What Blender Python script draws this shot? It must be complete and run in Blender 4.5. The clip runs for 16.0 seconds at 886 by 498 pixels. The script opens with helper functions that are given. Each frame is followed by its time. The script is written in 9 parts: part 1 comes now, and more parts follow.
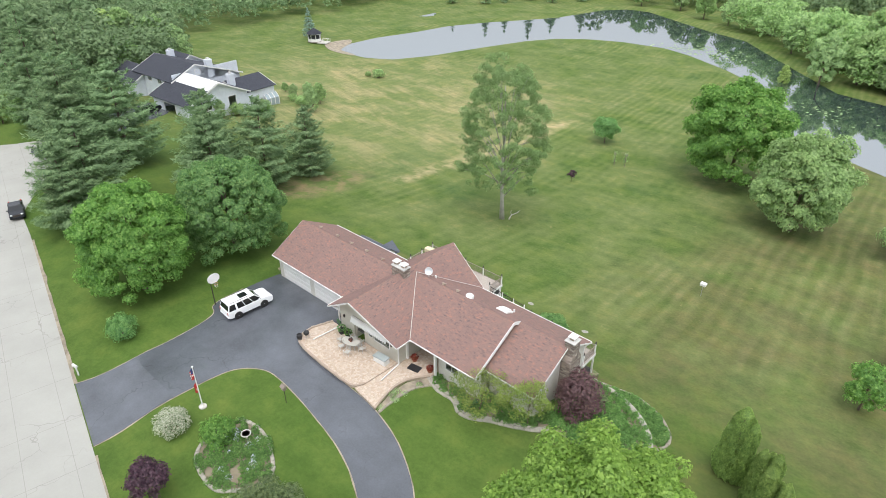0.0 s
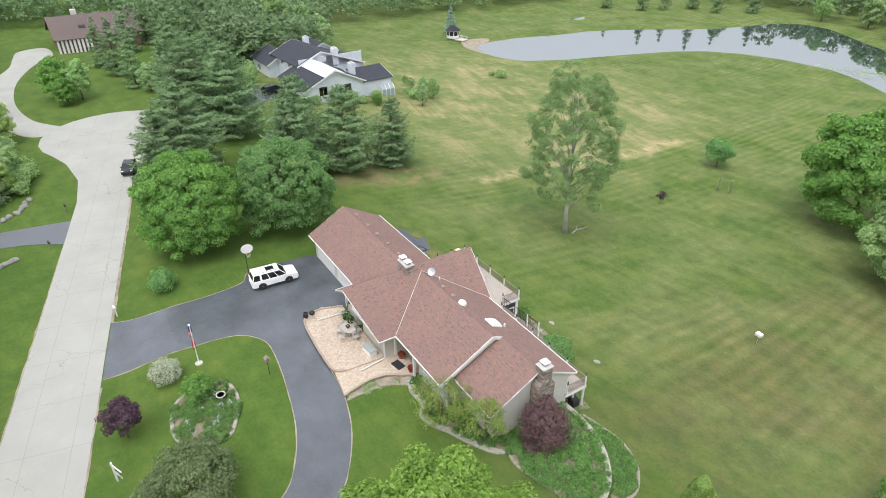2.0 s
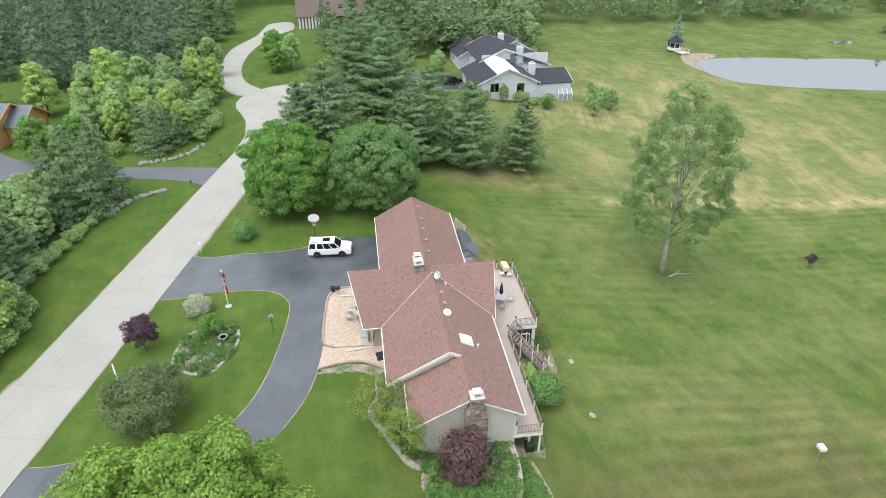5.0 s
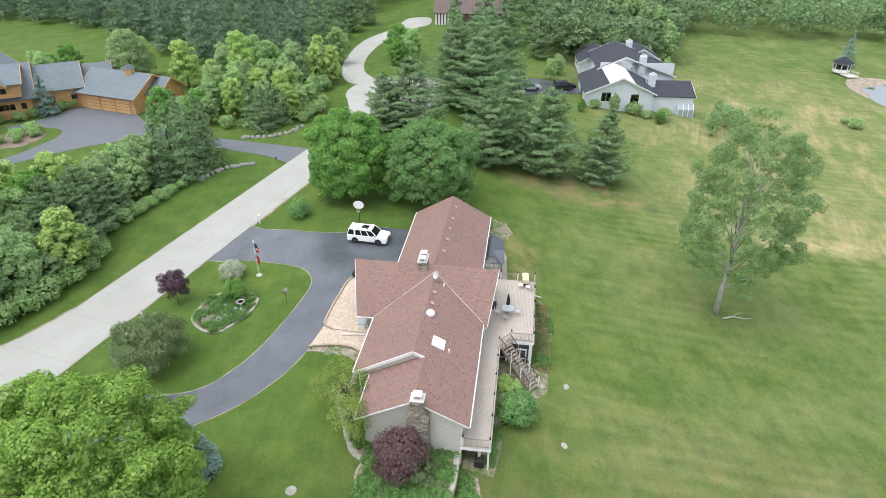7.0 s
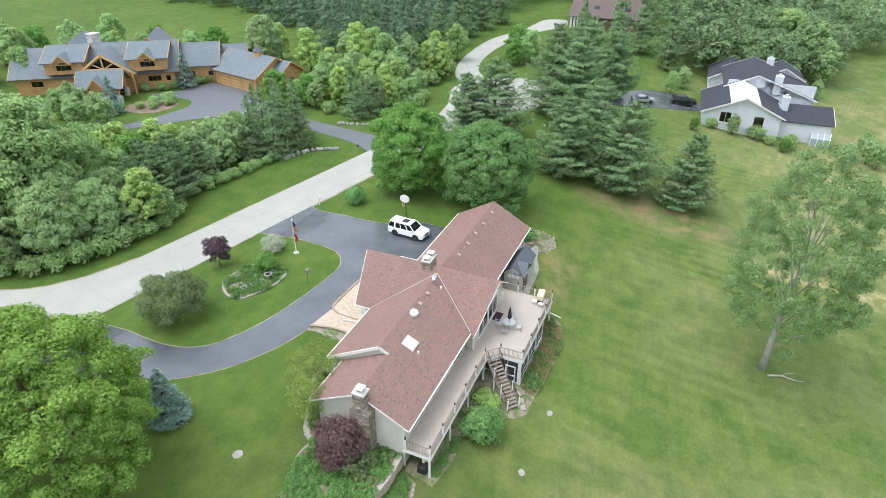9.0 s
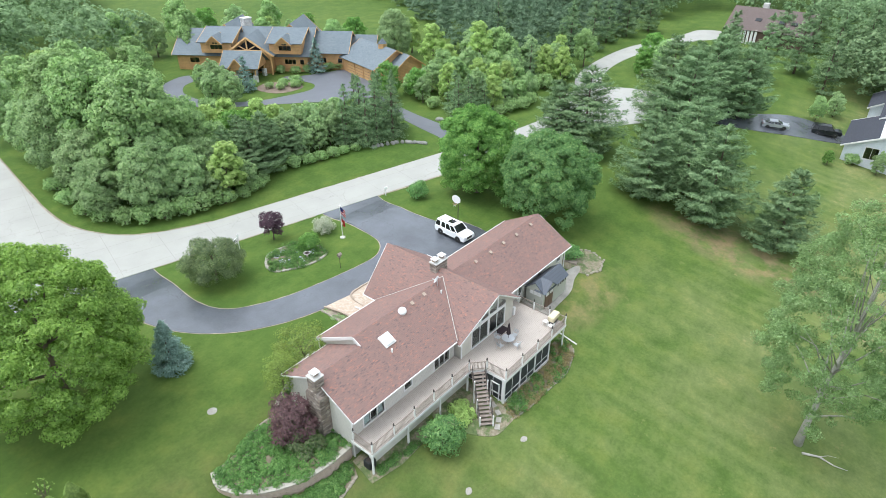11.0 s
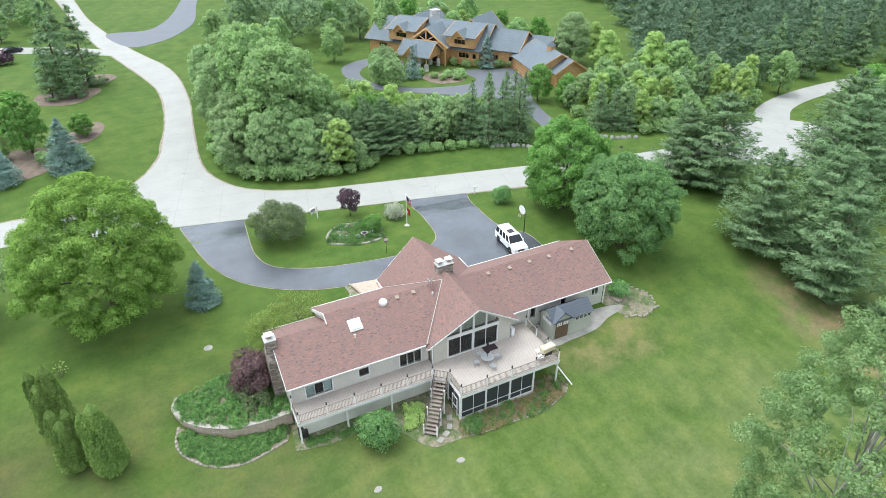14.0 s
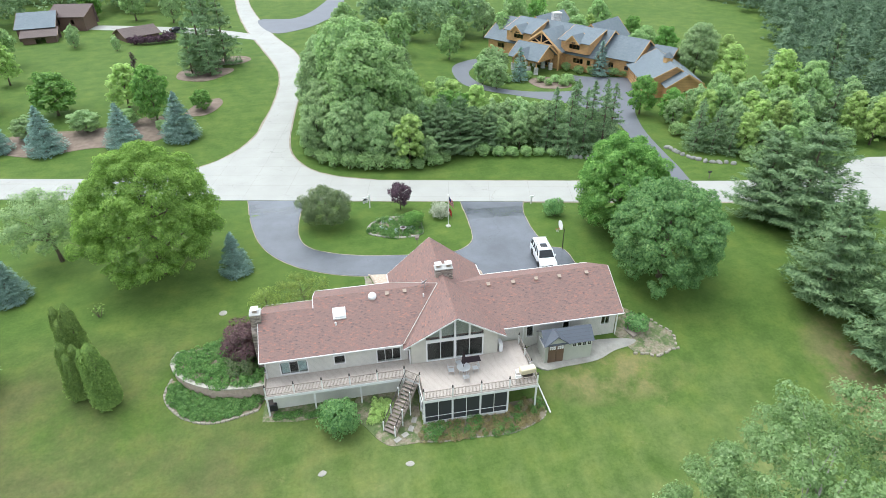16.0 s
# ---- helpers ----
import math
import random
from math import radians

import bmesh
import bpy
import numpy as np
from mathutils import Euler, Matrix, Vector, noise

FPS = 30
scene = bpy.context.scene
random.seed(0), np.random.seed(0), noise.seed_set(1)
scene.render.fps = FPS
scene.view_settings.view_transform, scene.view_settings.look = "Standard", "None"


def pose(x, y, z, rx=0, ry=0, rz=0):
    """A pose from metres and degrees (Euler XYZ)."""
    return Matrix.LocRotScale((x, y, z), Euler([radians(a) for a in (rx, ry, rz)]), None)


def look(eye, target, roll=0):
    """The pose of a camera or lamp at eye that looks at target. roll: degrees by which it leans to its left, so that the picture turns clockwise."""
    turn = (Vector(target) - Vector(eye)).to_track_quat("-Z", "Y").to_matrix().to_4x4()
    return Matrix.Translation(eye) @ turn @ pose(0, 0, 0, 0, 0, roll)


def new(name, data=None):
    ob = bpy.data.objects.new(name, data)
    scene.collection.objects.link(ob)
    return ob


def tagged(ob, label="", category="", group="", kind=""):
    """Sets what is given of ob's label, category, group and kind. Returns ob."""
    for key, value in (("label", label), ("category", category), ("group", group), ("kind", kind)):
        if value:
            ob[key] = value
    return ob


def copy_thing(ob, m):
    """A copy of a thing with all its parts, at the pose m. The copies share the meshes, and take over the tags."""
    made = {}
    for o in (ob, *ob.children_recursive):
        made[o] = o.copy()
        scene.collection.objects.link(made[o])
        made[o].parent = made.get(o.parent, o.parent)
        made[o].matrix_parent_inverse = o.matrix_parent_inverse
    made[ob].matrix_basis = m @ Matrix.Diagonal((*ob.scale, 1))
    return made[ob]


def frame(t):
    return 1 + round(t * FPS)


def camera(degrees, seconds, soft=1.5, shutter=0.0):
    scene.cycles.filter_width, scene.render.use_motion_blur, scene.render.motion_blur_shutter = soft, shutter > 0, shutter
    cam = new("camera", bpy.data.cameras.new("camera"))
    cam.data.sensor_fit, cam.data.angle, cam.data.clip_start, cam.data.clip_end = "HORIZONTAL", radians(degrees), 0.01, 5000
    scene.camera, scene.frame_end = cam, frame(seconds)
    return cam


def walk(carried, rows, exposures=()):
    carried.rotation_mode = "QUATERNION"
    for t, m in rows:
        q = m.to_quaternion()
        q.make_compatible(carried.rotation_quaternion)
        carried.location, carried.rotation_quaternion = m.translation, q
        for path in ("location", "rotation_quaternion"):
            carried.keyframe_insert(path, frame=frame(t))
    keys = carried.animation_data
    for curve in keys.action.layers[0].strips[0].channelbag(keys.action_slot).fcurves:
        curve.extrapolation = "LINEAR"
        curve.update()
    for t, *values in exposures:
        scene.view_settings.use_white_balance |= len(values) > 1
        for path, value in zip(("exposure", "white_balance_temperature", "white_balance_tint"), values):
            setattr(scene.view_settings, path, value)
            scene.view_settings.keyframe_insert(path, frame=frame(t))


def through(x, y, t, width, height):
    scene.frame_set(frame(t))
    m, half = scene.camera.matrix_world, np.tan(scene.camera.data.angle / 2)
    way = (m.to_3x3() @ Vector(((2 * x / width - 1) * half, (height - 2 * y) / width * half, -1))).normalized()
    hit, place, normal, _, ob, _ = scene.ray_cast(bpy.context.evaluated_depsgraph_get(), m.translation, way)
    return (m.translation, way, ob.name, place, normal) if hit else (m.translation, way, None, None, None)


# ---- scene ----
cam = camera(71.3, 16.0, soft=0.75)
METRES, EYE, TILT, LEAN, TURN = 109.0, 39.3, -31.2, 0.0, -138.0
PX, PY = -36.47, 35.70
ROWS = [
    (0.0, 0.0, 0.0, 0.0, 0.0, 0.0, -0.0),
    (0.5, 0.0306, 0.0024, 0.0008, 3.34, -0.05, -2.02),
    (1.0, 0.0612, 0.0067, 0.0028, 6.73, -0.21, -4.06),
    (1.5, 0.091, 0.0127, 0.0062, 10.11, -0.53, -6.09),
    (2.0, 0.1206, 0.0204, 0.0102, 13.54, -0.92, -8.1),
    (2.5, 0.1497, 0.0298, 0.016, 17.08, -1.5, -10.11),
    (3.0, 0.1783, 0.0408, 0.0228, 20.73, -2.21, -12.1),
    (3.5, 0.2058, 0.0531, 0.0307, 24.34, -3.04, -14.07),
    (4.0, 0.2324, 0.0672, 0.0394, 28.07, -4.02, -15.98),
    (6.5, 0.3452, 0.1585, 0.0955, 47.55, -10.84, -24.17),
    (7.0, 0.3629, 0.1806, 0.109, 51.6, -12.54, -25.48),
    (7.5, 0.3789, 0.2034, 0.123, 55.7, -14.35, -26.66),
    (8.0, 0.3928, 0.227, 0.1377, 59.76, -16.23, -27.72),
    (8.5, 0.4046, 0.2515, 0.1526, 64.11, -18.29, -28.69),
    (9.0, 0.4141, 0.2766, 0.1685, 68.73, -20.58, -29.53),
    (11.5, 0.431, 0.4099, 0.2519, 92.38, -32.76, -31.11),
    (12.0, 0.4281, 0.4362, 0.268, 96.91, -35.1, -30.95),
    (12.5, 0.4234, 0.4621, 0.2839, 101.32, -37.37, -30.62),
    (13.0, 0.4168, 0.4876, 0.2994, 105.69, -39.59, -30.13),
    (13.5, 0.4077, 0.5129, 0.3152, 110.09, -41.81, -29.46),
    (14.0, 0.3966, 0.5376, 0.3306, 114.51, -43.99, -28.66),
    (14.5, 0.3835, 0.5616, 0.3458, 118.86, -46.08, -27.7),
    (15.0, 0.3681, 0.5851, 0.3607, 123.05, -48.0, -26.59),
    (15.5, 0.3507, 0.6079, 0.3749, 127.11, -49.8, -25.42),
    (16.0, 0.3317, 0.6295, 0.3889, 131.07, -51.51, -24.14),
]
walk(cam, [(t, pose(PX, PY, EYE, TILT, LEAN, TURN) @ pose(METRES * x, METRES * y, METRES * z, 90 + pitch, roll, yaw)) for t, x, y, z, yaw, pitch, roll in ROWS],
     exposures=[(0.0, 0.10, 6280, 10), (4.0, 0.10, 6280, 10), (9.0, 0.27, 6030, 8), (16.0, 0.37, 5900, 6)])

# ---- light ----
SUN_HIGH, SUN_ROUND = 68.0, -40.0
world = bpy.data.worlds.new("overcast_sky")
scene.world = world
world.use_nodes = True
wt = world.node_tree
wt.nodes.clear()
sky = wt.nodes.new("ShaderNodeTexSky")
sky.sky_type, sky.sun_disc = "NISHITA", False
sky.sun_elevation, sky.sun_rotation = radians(SUN_HIGH), radians(SUN_ROUND)
sky.dust_density, sky.air_density = 6.0, 1.0
pale = wt.nodes.new("ShaderNodeHueSaturation")
pale.inputs["Saturation"].default_value = 0.30
back = wt.nodes.new("ShaderNodeBackground")
back.inputs["Strength"].default_value = 0.29
wout = wt.nodes.new("ShaderNodeOutputWorld")
wt.links.new(sky.outputs[0], pale.inputs["Color"])
# a thin even cloud layer over the sky
cloud = wt.nodes.new("ShaderNodeMix")
cloud.data_type = "RGBA"
cloud.inputs[0].default_value = 0.4
cloud.inputs[7].default_value = (5.0, 5.2, 5.4, 1)
wt.links.new(pale.outputs[0], cloud.inputs[6])
wt.links.new(cloud.outputs[2], back.inputs[0])
wt.links.new(back.outputs[0], wout.inputs[0])
sun = new("sun", bpy.data.lights.new("sun", "SUN"))
sun.data.energy, sun.data.angle, sun.data.color = 0.50, radians(60), (1.0, 0.97, 0.92)
# the sun stands SUN_HIGH up, at SUN_ROUND clockwise from +y
a = radians(SUN_ROUND)
sun.matrix_world = look((0, 0, 60), (-60 * math.sin(a), -60 * math.cos(a), 60 - 60 * math.tan(radians(SUN_HIGH))))


# ---- materials ----
def node_mat(name):
    m = bpy.data.materials.new(name)
    m.use_nodes = True
    t = m.node_tree
    b = t.nodes["Principled BSDF"]
    return m, t, b


def coords(t, scale=(1, 1, 1), spin=0.0, source="Object"):
    c = t.nodes.new("ShaderNodeTexCoord")
    mp = t.nodes.new("ShaderNodeMapping")
    mp.inputs["Scale"].default_value = scale
    mp.inputs["Rotation"].default_value = (0, 0, radians(spin))
    t.links.new(c.outputs[source], mp.inputs[0])
    return mp.outputs[0]


def noise_of(t, vec, scale, detail=4.0, rough=0.55):
    n = t.nodes.new("ShaderNodeTexNoise")
    n.inputs["Scale"].default_value, n.inputs["Detail"].default_value = scale, detail
    n.inputs["Roughness"].default_value = rough
    t.links.new(vec, n.inputs["Vector"])
    return n.outputs["Fac"]


def ramp(t, fac, stops):
    r = t.nodes.new("ShaderNodeValToRGB")
    while len(r.color_ramp.elements) < len(stops):
        r.color_ramp.elements.new(0.5)
    for e, (at, col) in zip(r.color_ramp.elements, stops):
        e.position = at
        e.color = (*col, 1) if len(col) == 3 else col
    t.links.new(fac, r.inputs[0])
    return r.outputs[0]


def mixed(t, fac, a, b, how="MIX"):
    m = t.nodes.new("ShaderNodeMix")
    m.data_type, m.blend_type = "RGBA", how
    for k, v in ((0, fac), (6, a), (7, b)):
        if isinstance(v, (int, float)):
            m.inputs[k].default_value = v
        elif isinstance(v, tuple):
            m.inputs[k].default_value = (*v, 1)
        else:
            t.links.new(v, m.inputs[k])
    return m.outputs[2]


def maths(t, how, a, b=0.0, c=0.0, clamp=False):
    m = t.nodes.new("ShaderNodeMath")
    m.operation, m.use_clamp = how, clamp
    for k, v in enumerate((a, b, c)):
        if isinstance(v, (int, float)):
            m.inputs[k].default_value = v
        else:
            t.links.new(v, m.inputs[k])
    return m.outputs[0]


def bumped(t, b, height, strength=0.3, distance=0.02):
    n = t.nodes.new("ShaderNodeBump")
    n.inputs["Strength"].default_value, n.inputs["Distance"].default_value = strength, distance
    t.links.new(height, n.inputs["Height"])
    t.links.new(n.outputs[0], b.inputs["Normal"])


def plain(name, col, rough=0.6, metal=0.0, vary=0.12, grain=9.0):
    """A painted or moulded surface: base colour with faint stains and grain."""
    m, t, b = node_mat(name)
    v = coords(t)
    big = noise_of(t, v, 0.9, 3)
    fine = noise_of(t, v, grain, 5)
    dark = tuple(c * (1 - vary) for c in col)
    light = tuple(min(1, c * (1 + vary * 0.6)) for c in col)
    c1 = ramp(t, big, [(0.3, dark), (0.7, light)])
    c2 = mixed(t, 0.25, c1, ramp(t, fine, [(0.3, dark), (0.7, light)]))
    t.links.new(c2, b.inputs["Base Color"])
    b.inputs["Roughness"].default_value, b.inputs["Metallic"].default_value = rough, metal
    bumped(t, b, fine, 0.08, 0.01)
    return m


def foliage(name, dark, light, tip=None, gloss=0.5, through=0.5, broad=0.35):
    """Leaves: diffuse and translucent, colour from leaf to leaf and from bough to bough."""
    m, t, b = node_mat(name)
    t.nodes.remove(b)
    g = t.nodes.new("ShaderNodeNewGeometry")
    o = t.nodes.new("ShaderNodeObjectInfo")
    v = coords(t)
    n = noise_of(t, v, broad, 3)
    n2 = noise_of(t, v, 1.7, 3)
    f = maths(t, "MULTIPLY_ADD", g.outputs["Random Per Island"], 0.56, maths(t, "MULTIPLY_ADD", n2, 0.55, maths(t, "MULTIPLY_ADD", n, 0.5, -0.33)), clamp=True)
    stops = [(0.15, dark), (0.75, light)]
    if tip:
        stops = [(0.12, dark), (0.62, light), (0.92, tip)]
    col = ramp(t, f, stops)
    hs = t.nodes.new("ShaderNodeHueSaturation")
    t.links.new(col, hs.inputs["Color"])
    t.links.new(maths(t, "MULTIPLY_ADD", o.outputs["Random"], 0.22, 1.02), hs.inputs["Value"])
    t.links.new(maths(t, "MULTIPLY_ADD", o.outputs["Random"], 0.008, 0.492), hs.inputs["Hue"])
    d = t.nodes.new("ShaderNodeBsdfDiffuse")
    tr = t.nodes.new("ShaderNodeBsdfTranslucent")
    gl = t.nodes.new("ShaderNodeBsdfGlossy")
    gl.inputs["Roughness"].default_value = 0.45
    gl.inputs["Color"].default_value = (1, 1, 1, 1)
    for s in (d, tr):
        t.links.new(hs.outputs[0], s.inputs["Color"])
    m1 = t.nodes.new("ShaderNodeMixShader")
    m1.inputs[0].default_value = through
    t.links.new(d.outputs[0], m1.inputs[1])
    t.links.new(tr.outputs[0], m1.inputs[2])
    m2 = t.nodes.new("ShaderNodeMixShader")
    m2.inputs[0].default_value = 0.03 * gloss
    t.links.new(m1.outputs[0], m2.inputs[1])
    t.links.new(gl.outputs[0], m2.inputs[2])
    t.links.new(m2.outputs[0], t.nodes["Material Output"].inputs[0])
    return m


def lane(t, v, angle, length, width):
    """Coordinates stretched along a bearing: one unit is length metres along it and width metres across."""
    sep = t.nodes.new("ShaderNodeSeparateXYZ")
    t.links.new(v, sep.inputs[0])
    c, s = math.cos(radians(angle)), math.sin(radians(angle))
    along = maths(t, "ADD", maths(t, "MULTIPLY", sep.outputs[0], c), maths(t, "MULTIPLY", sep.outputs[1], s))
    across = maths(t, "SUBTRACT", maths(t, "MULTIPLY", sep.outputs[1], c), maths(t, "MULTIPLY", sep.outputs[0], s))
    comb = t.nodes.new("ShaderNodeCombineXYZ")
    t.links.new(maths(t, "MULTIPLY", along, 1 / length), comb.inputs[0])
    t.links.new(maths(t, "MULTIPLY", across, 1 / width), comb.inputs[1])
    return comb.outputs[0], across


def grass_mat():
    m, t, b = node_mat("mown_grass")
    v = coords(t)
    sep = t.nodes.new("ShaderNodeSeparateXYZ")
    t.links.new(v, sep.inputs[0])
    X, Y = sep.outputs[0], sep.outputs[1]
    fine = noise_of(t, v, 3.2, 6, 0.75)
    mid = noise_of(t, v, 0.22, 5, 0.6)
    big = noise_of(t, v, 0.035, 4, 0.55)
    col = ramp(t, mid, [(0.25, (0.052, 0.096, 0.018)), (0.5, (0.070, 0.120, 0.022)), (0.78, (0.098, 0.146, 0.032))])
    col = mixed(t, 0.5, col, ramp(t, big, [(0.3, (0.054, 0.106, 0.018)), (0.7, (0.104, 0.150, 0.034))]))
    # thinner, yellower turf behind the house and towards the pond
    back = maths(t, "MULTIPLY_ADD", Y, -1 / 14.0, -0.35, clamp=True)
    patchy = ramp(t, noise_of(t, v, 0.10, 6, 0.64), [(0.38, (0, 0, 0)), (0.66, (1, 1, 1))])
    col = mixed(t, maths(t, "MULTIPLY", back, maths(t, "MULTIPLY_ADD", patchy, 0.85, 0.12)), col, (0.150, 0.178, 0.066))
    lush = ramp(t, noise_of(t, coords(t, spin=40), 0.11, 5, 0.6), [(0.56, (0, 0, 0)), (0.70, (1, 1, 1))])
    col = mixed(t, maths(t, "MULTIPLY", maths(t, "MULTIPLY", lush, back), 0.55), col, (0.060, 0.112, 0.034))
    # thin brownish turf on the lawn beside the arborvitae
    west = maths(t, "MULTIPLY", maths(t, "MULTIPLY_ADD", X, -1 / 16.0, -0.2, clamp=True), maths(t, "MULTIPLY_ADD", Y, -1 / 9.0, 0.9, clamp=True))
    thin = ramp(t, noise_of(t, coords(t, spin=70), 0.085, 6, 0.66), [(0.36, (0.12, 0.12, 0.12)), (0.58, (1, 1, 1))])
    col = mixed(t, maths(t, "MULTIPLY", maths(t, "MULTIPLY", west, thin), 0.75), col, (0.104, 0.103, 0.043))
    # mower passes, worn to different depths
    lv, across = lane(t, v, 94, 26.0, 1.5)
    wob = noise_of(t, v, 0.05, 2)
    wave = maths(t, "SINE", maths(t, "MULTIPLY_ADD", across, 6.2832 / 1.9, maths(t, "MULTIPLY", wob, 16.0)))
    band = maths(t, "MULTIPLY_ADD", wave, 0.5, 0.5)
    ragged = noise_of(t, lv, 1.0, 5, 0.6)
    where = ramp(t, noise_of(t, v, 0.04, 3), [(0.40, (0.15, 0.15, 0.15)), (0.60, (1, 1, 1))])
    streak = maths(t, "MULTIPLY_ADD", ragged, 1.3, maths(t, "MULTIPLY_ADD", band, 0.42, -0.40), clamp=True)
    tone = ramp(t, streak, [(0.25, (0.80, 0.87, 0.72)), (0.5, (1, 1, 1)), (0.78, (1.28, 1.16, 1.30))])
    col = mixed(t, maths(t, "MULTIPLY", maths(t, "MULTIPLY", where, maths(t, "MULTIPLY_ADD", Y, -1 / 16.0, -0.5, clamp=True)), 0.80), col, mixed(t, 1.0, col, tone, "MULTIPLY"))
    lv2, across2 = lane(t, v, 8, 18.0, 1.2)
    tone2 = ramp(t, noise_of(t, lv2, 1.0, 5, 0.6), [(0.34, (0.86, 0.90, 0.82)), (0.5, (1, 1, 1)), (0.68, (1.14, 1.08, 1.12))])
    col = mixed(t, 0.45, col, mixed(t, 1.0, col, tone2, "MULTIPLY"))
    # hay field: dry straw in swathes, ending at the mown lawn
    edge = maths(t, "MULTIPLY_ADD", noise_of(t, v, 0.10, 4), 7.0, maths(t, "SUBTRACT", X, 34.0))
    field = maths(t, "MULTIPLY", edge, 0.5, clamp=True)
    dx = maths(t, "MULTIPLY", maths(t, "ADD", X, -72.0), 1 / 60.0)
    dy = maths(t, "MULTIPLY", maths(t, "ADD", Y, 70.0), 1 / 44.0)
    r2 = maths(t, "ADD", maths(t, "MULTIPLY", dx, dx), maths(t, "MULTIPLY", dy, dy))
    zone = maths(t, "MULTIPLY", maths(t, "SUBTRACT", 1.30, r2, clamp=True), field)
    col = mixed(t, maths(t, "MULTIPLY", zone, 0.5), col, (0.178, 0.204, 0.080))
    sv, _ = lane(t, v, -10, 15.0, 8.0)
    straw = ramp(t, noise_of(t, sv, 1.0, 6, 0.66), [(0.46, (0, 0, 0)), (0.60, (1, 1, 1))])
    rv, _ = lane(t, v, -12, 22.0, 0.7)
    rows = ramp(t, noise_of(t, rv, 1.0, 4, 0.6), [(0.36, (0.35, 0.35, 0.35)), (0.60, (1, 1, 1))])
    col = mixed(t, maths(t, "MULTIPLY", maths(t, "MULTIPLY", straw, rows), maths(t, "MULTIPLY", zone, 0.72)), col, (0.325, 0.275, 0.145))
    # bleached rim of the field and a bald strip below the pines
    rim = maths(t, "SUBTRACT", 1.0, maths(t, "ABSOLUTE", maths(t, "MULTIPLY_ADD", edge, 0.33, -1.2)), clamp=True)
    rim_y = maths(t, "MULTIPLY", maths(t, "MULTIPLY_ADD", Y, -0.2, -5.6, clamp=True), maths(t, "MULTIPLY_ADD", Y, 0.2, 17.6, clamp=True))
    bald = ramp(t, noise_of(t, v, 0.30, 5, 0.65), [(0.42, (0, 0, 0)), (0.56, (1, 1, 1))])
    col = mixed(t, maths(t, "MULTIPLY", maths(t, "MULTIPLY", rim, rim_y), maths(t, "MULTIPLY", bald, 0.9)), col, (0.37, 0.31, 0.17))
    ex = maths(t, "MULTIPLY", maths(t, "ADD", X, -39.5), 1 / 5.0)
    ey = maths(t, "MULTIPLY", maths(t, "ADD", Y, 17.0), 1 / 13.0)
    shade_strip = maths(t, "SUBTRACT", 1.2, maths(t, "ADD", maths(t, "MULTIPLY", ex, ex), maths(t, "MULTIPLY", ey, ey)), clamp=True)
    col = mixed(t, maths(t, "MULTIPLY", maths(t, "MULTIPLY", shade_strip, bald), 0.8), col, (0.205, 0.160, 0.090))
    kx = maths(t, "MULTIPLY", maths(t, "ADD", X, -15.0), 1 / 8.0)
    ky = maths(t, "MULTIPLY", maths(t, "ADD", Y, 8.6), 1 / 2.6)
    slope_dry = maths(t, "SUBTRACT", 1.2, maths(t, "ADD", maths(t, "MULTIPLY", kx, kx), maths(t, "MULTIPLY", ky, ky)), clamp=True)
    col = mixed(t, maths(t, "MULTIPLY", slope_dry, maths(t, "MULTIPLY_ADD", bald, 0.6, 0.1)), col, (0.215, 0.185, 0.085))
    mottle = ramp(t, noise_of(t, coords(t, spin=15), 0.34, 6, 0.66), [(0.34, (0.76, 0.82, 0.78)), (0.5, (1, 1, 1)), (0.66, (1.34, 1.16, 1.18))])
    col = mixed(t, 0.8, col, mixed(t, 1.0, col, mottle, "MULTIPLY"))
    # scattered dry tufts, clover and thatch
    spots = ramp(t, noise_of(t, v, 0.55, 6, 0.7), [(0.63, (0, 0, 0)), (0.72, (1, 1, 1))])
    col = mixed(t, maths(t, "MULTIPLY", maths(t, "MULTIPLY", spots, back), 0.5), col, (0.26, 0.225, 0.105))
    col = mixed(t, 0.30, col, mixed(t, 1.0, col, ramp(t, fine, [(0.28, (0.45, 0.50, 0.40)), (0.72, (1.62, 1.52, 1.50))]), "MULTIPLY"))
    t.links.new(col, b.inputs["Base Color"])
    b.inputs["Roughness"].default_value = 0.9
    b.inputs["Specular IOR Level"].default_value = 0.15
    bumped(t, b, fine, 0.5, 0.06)
    return m


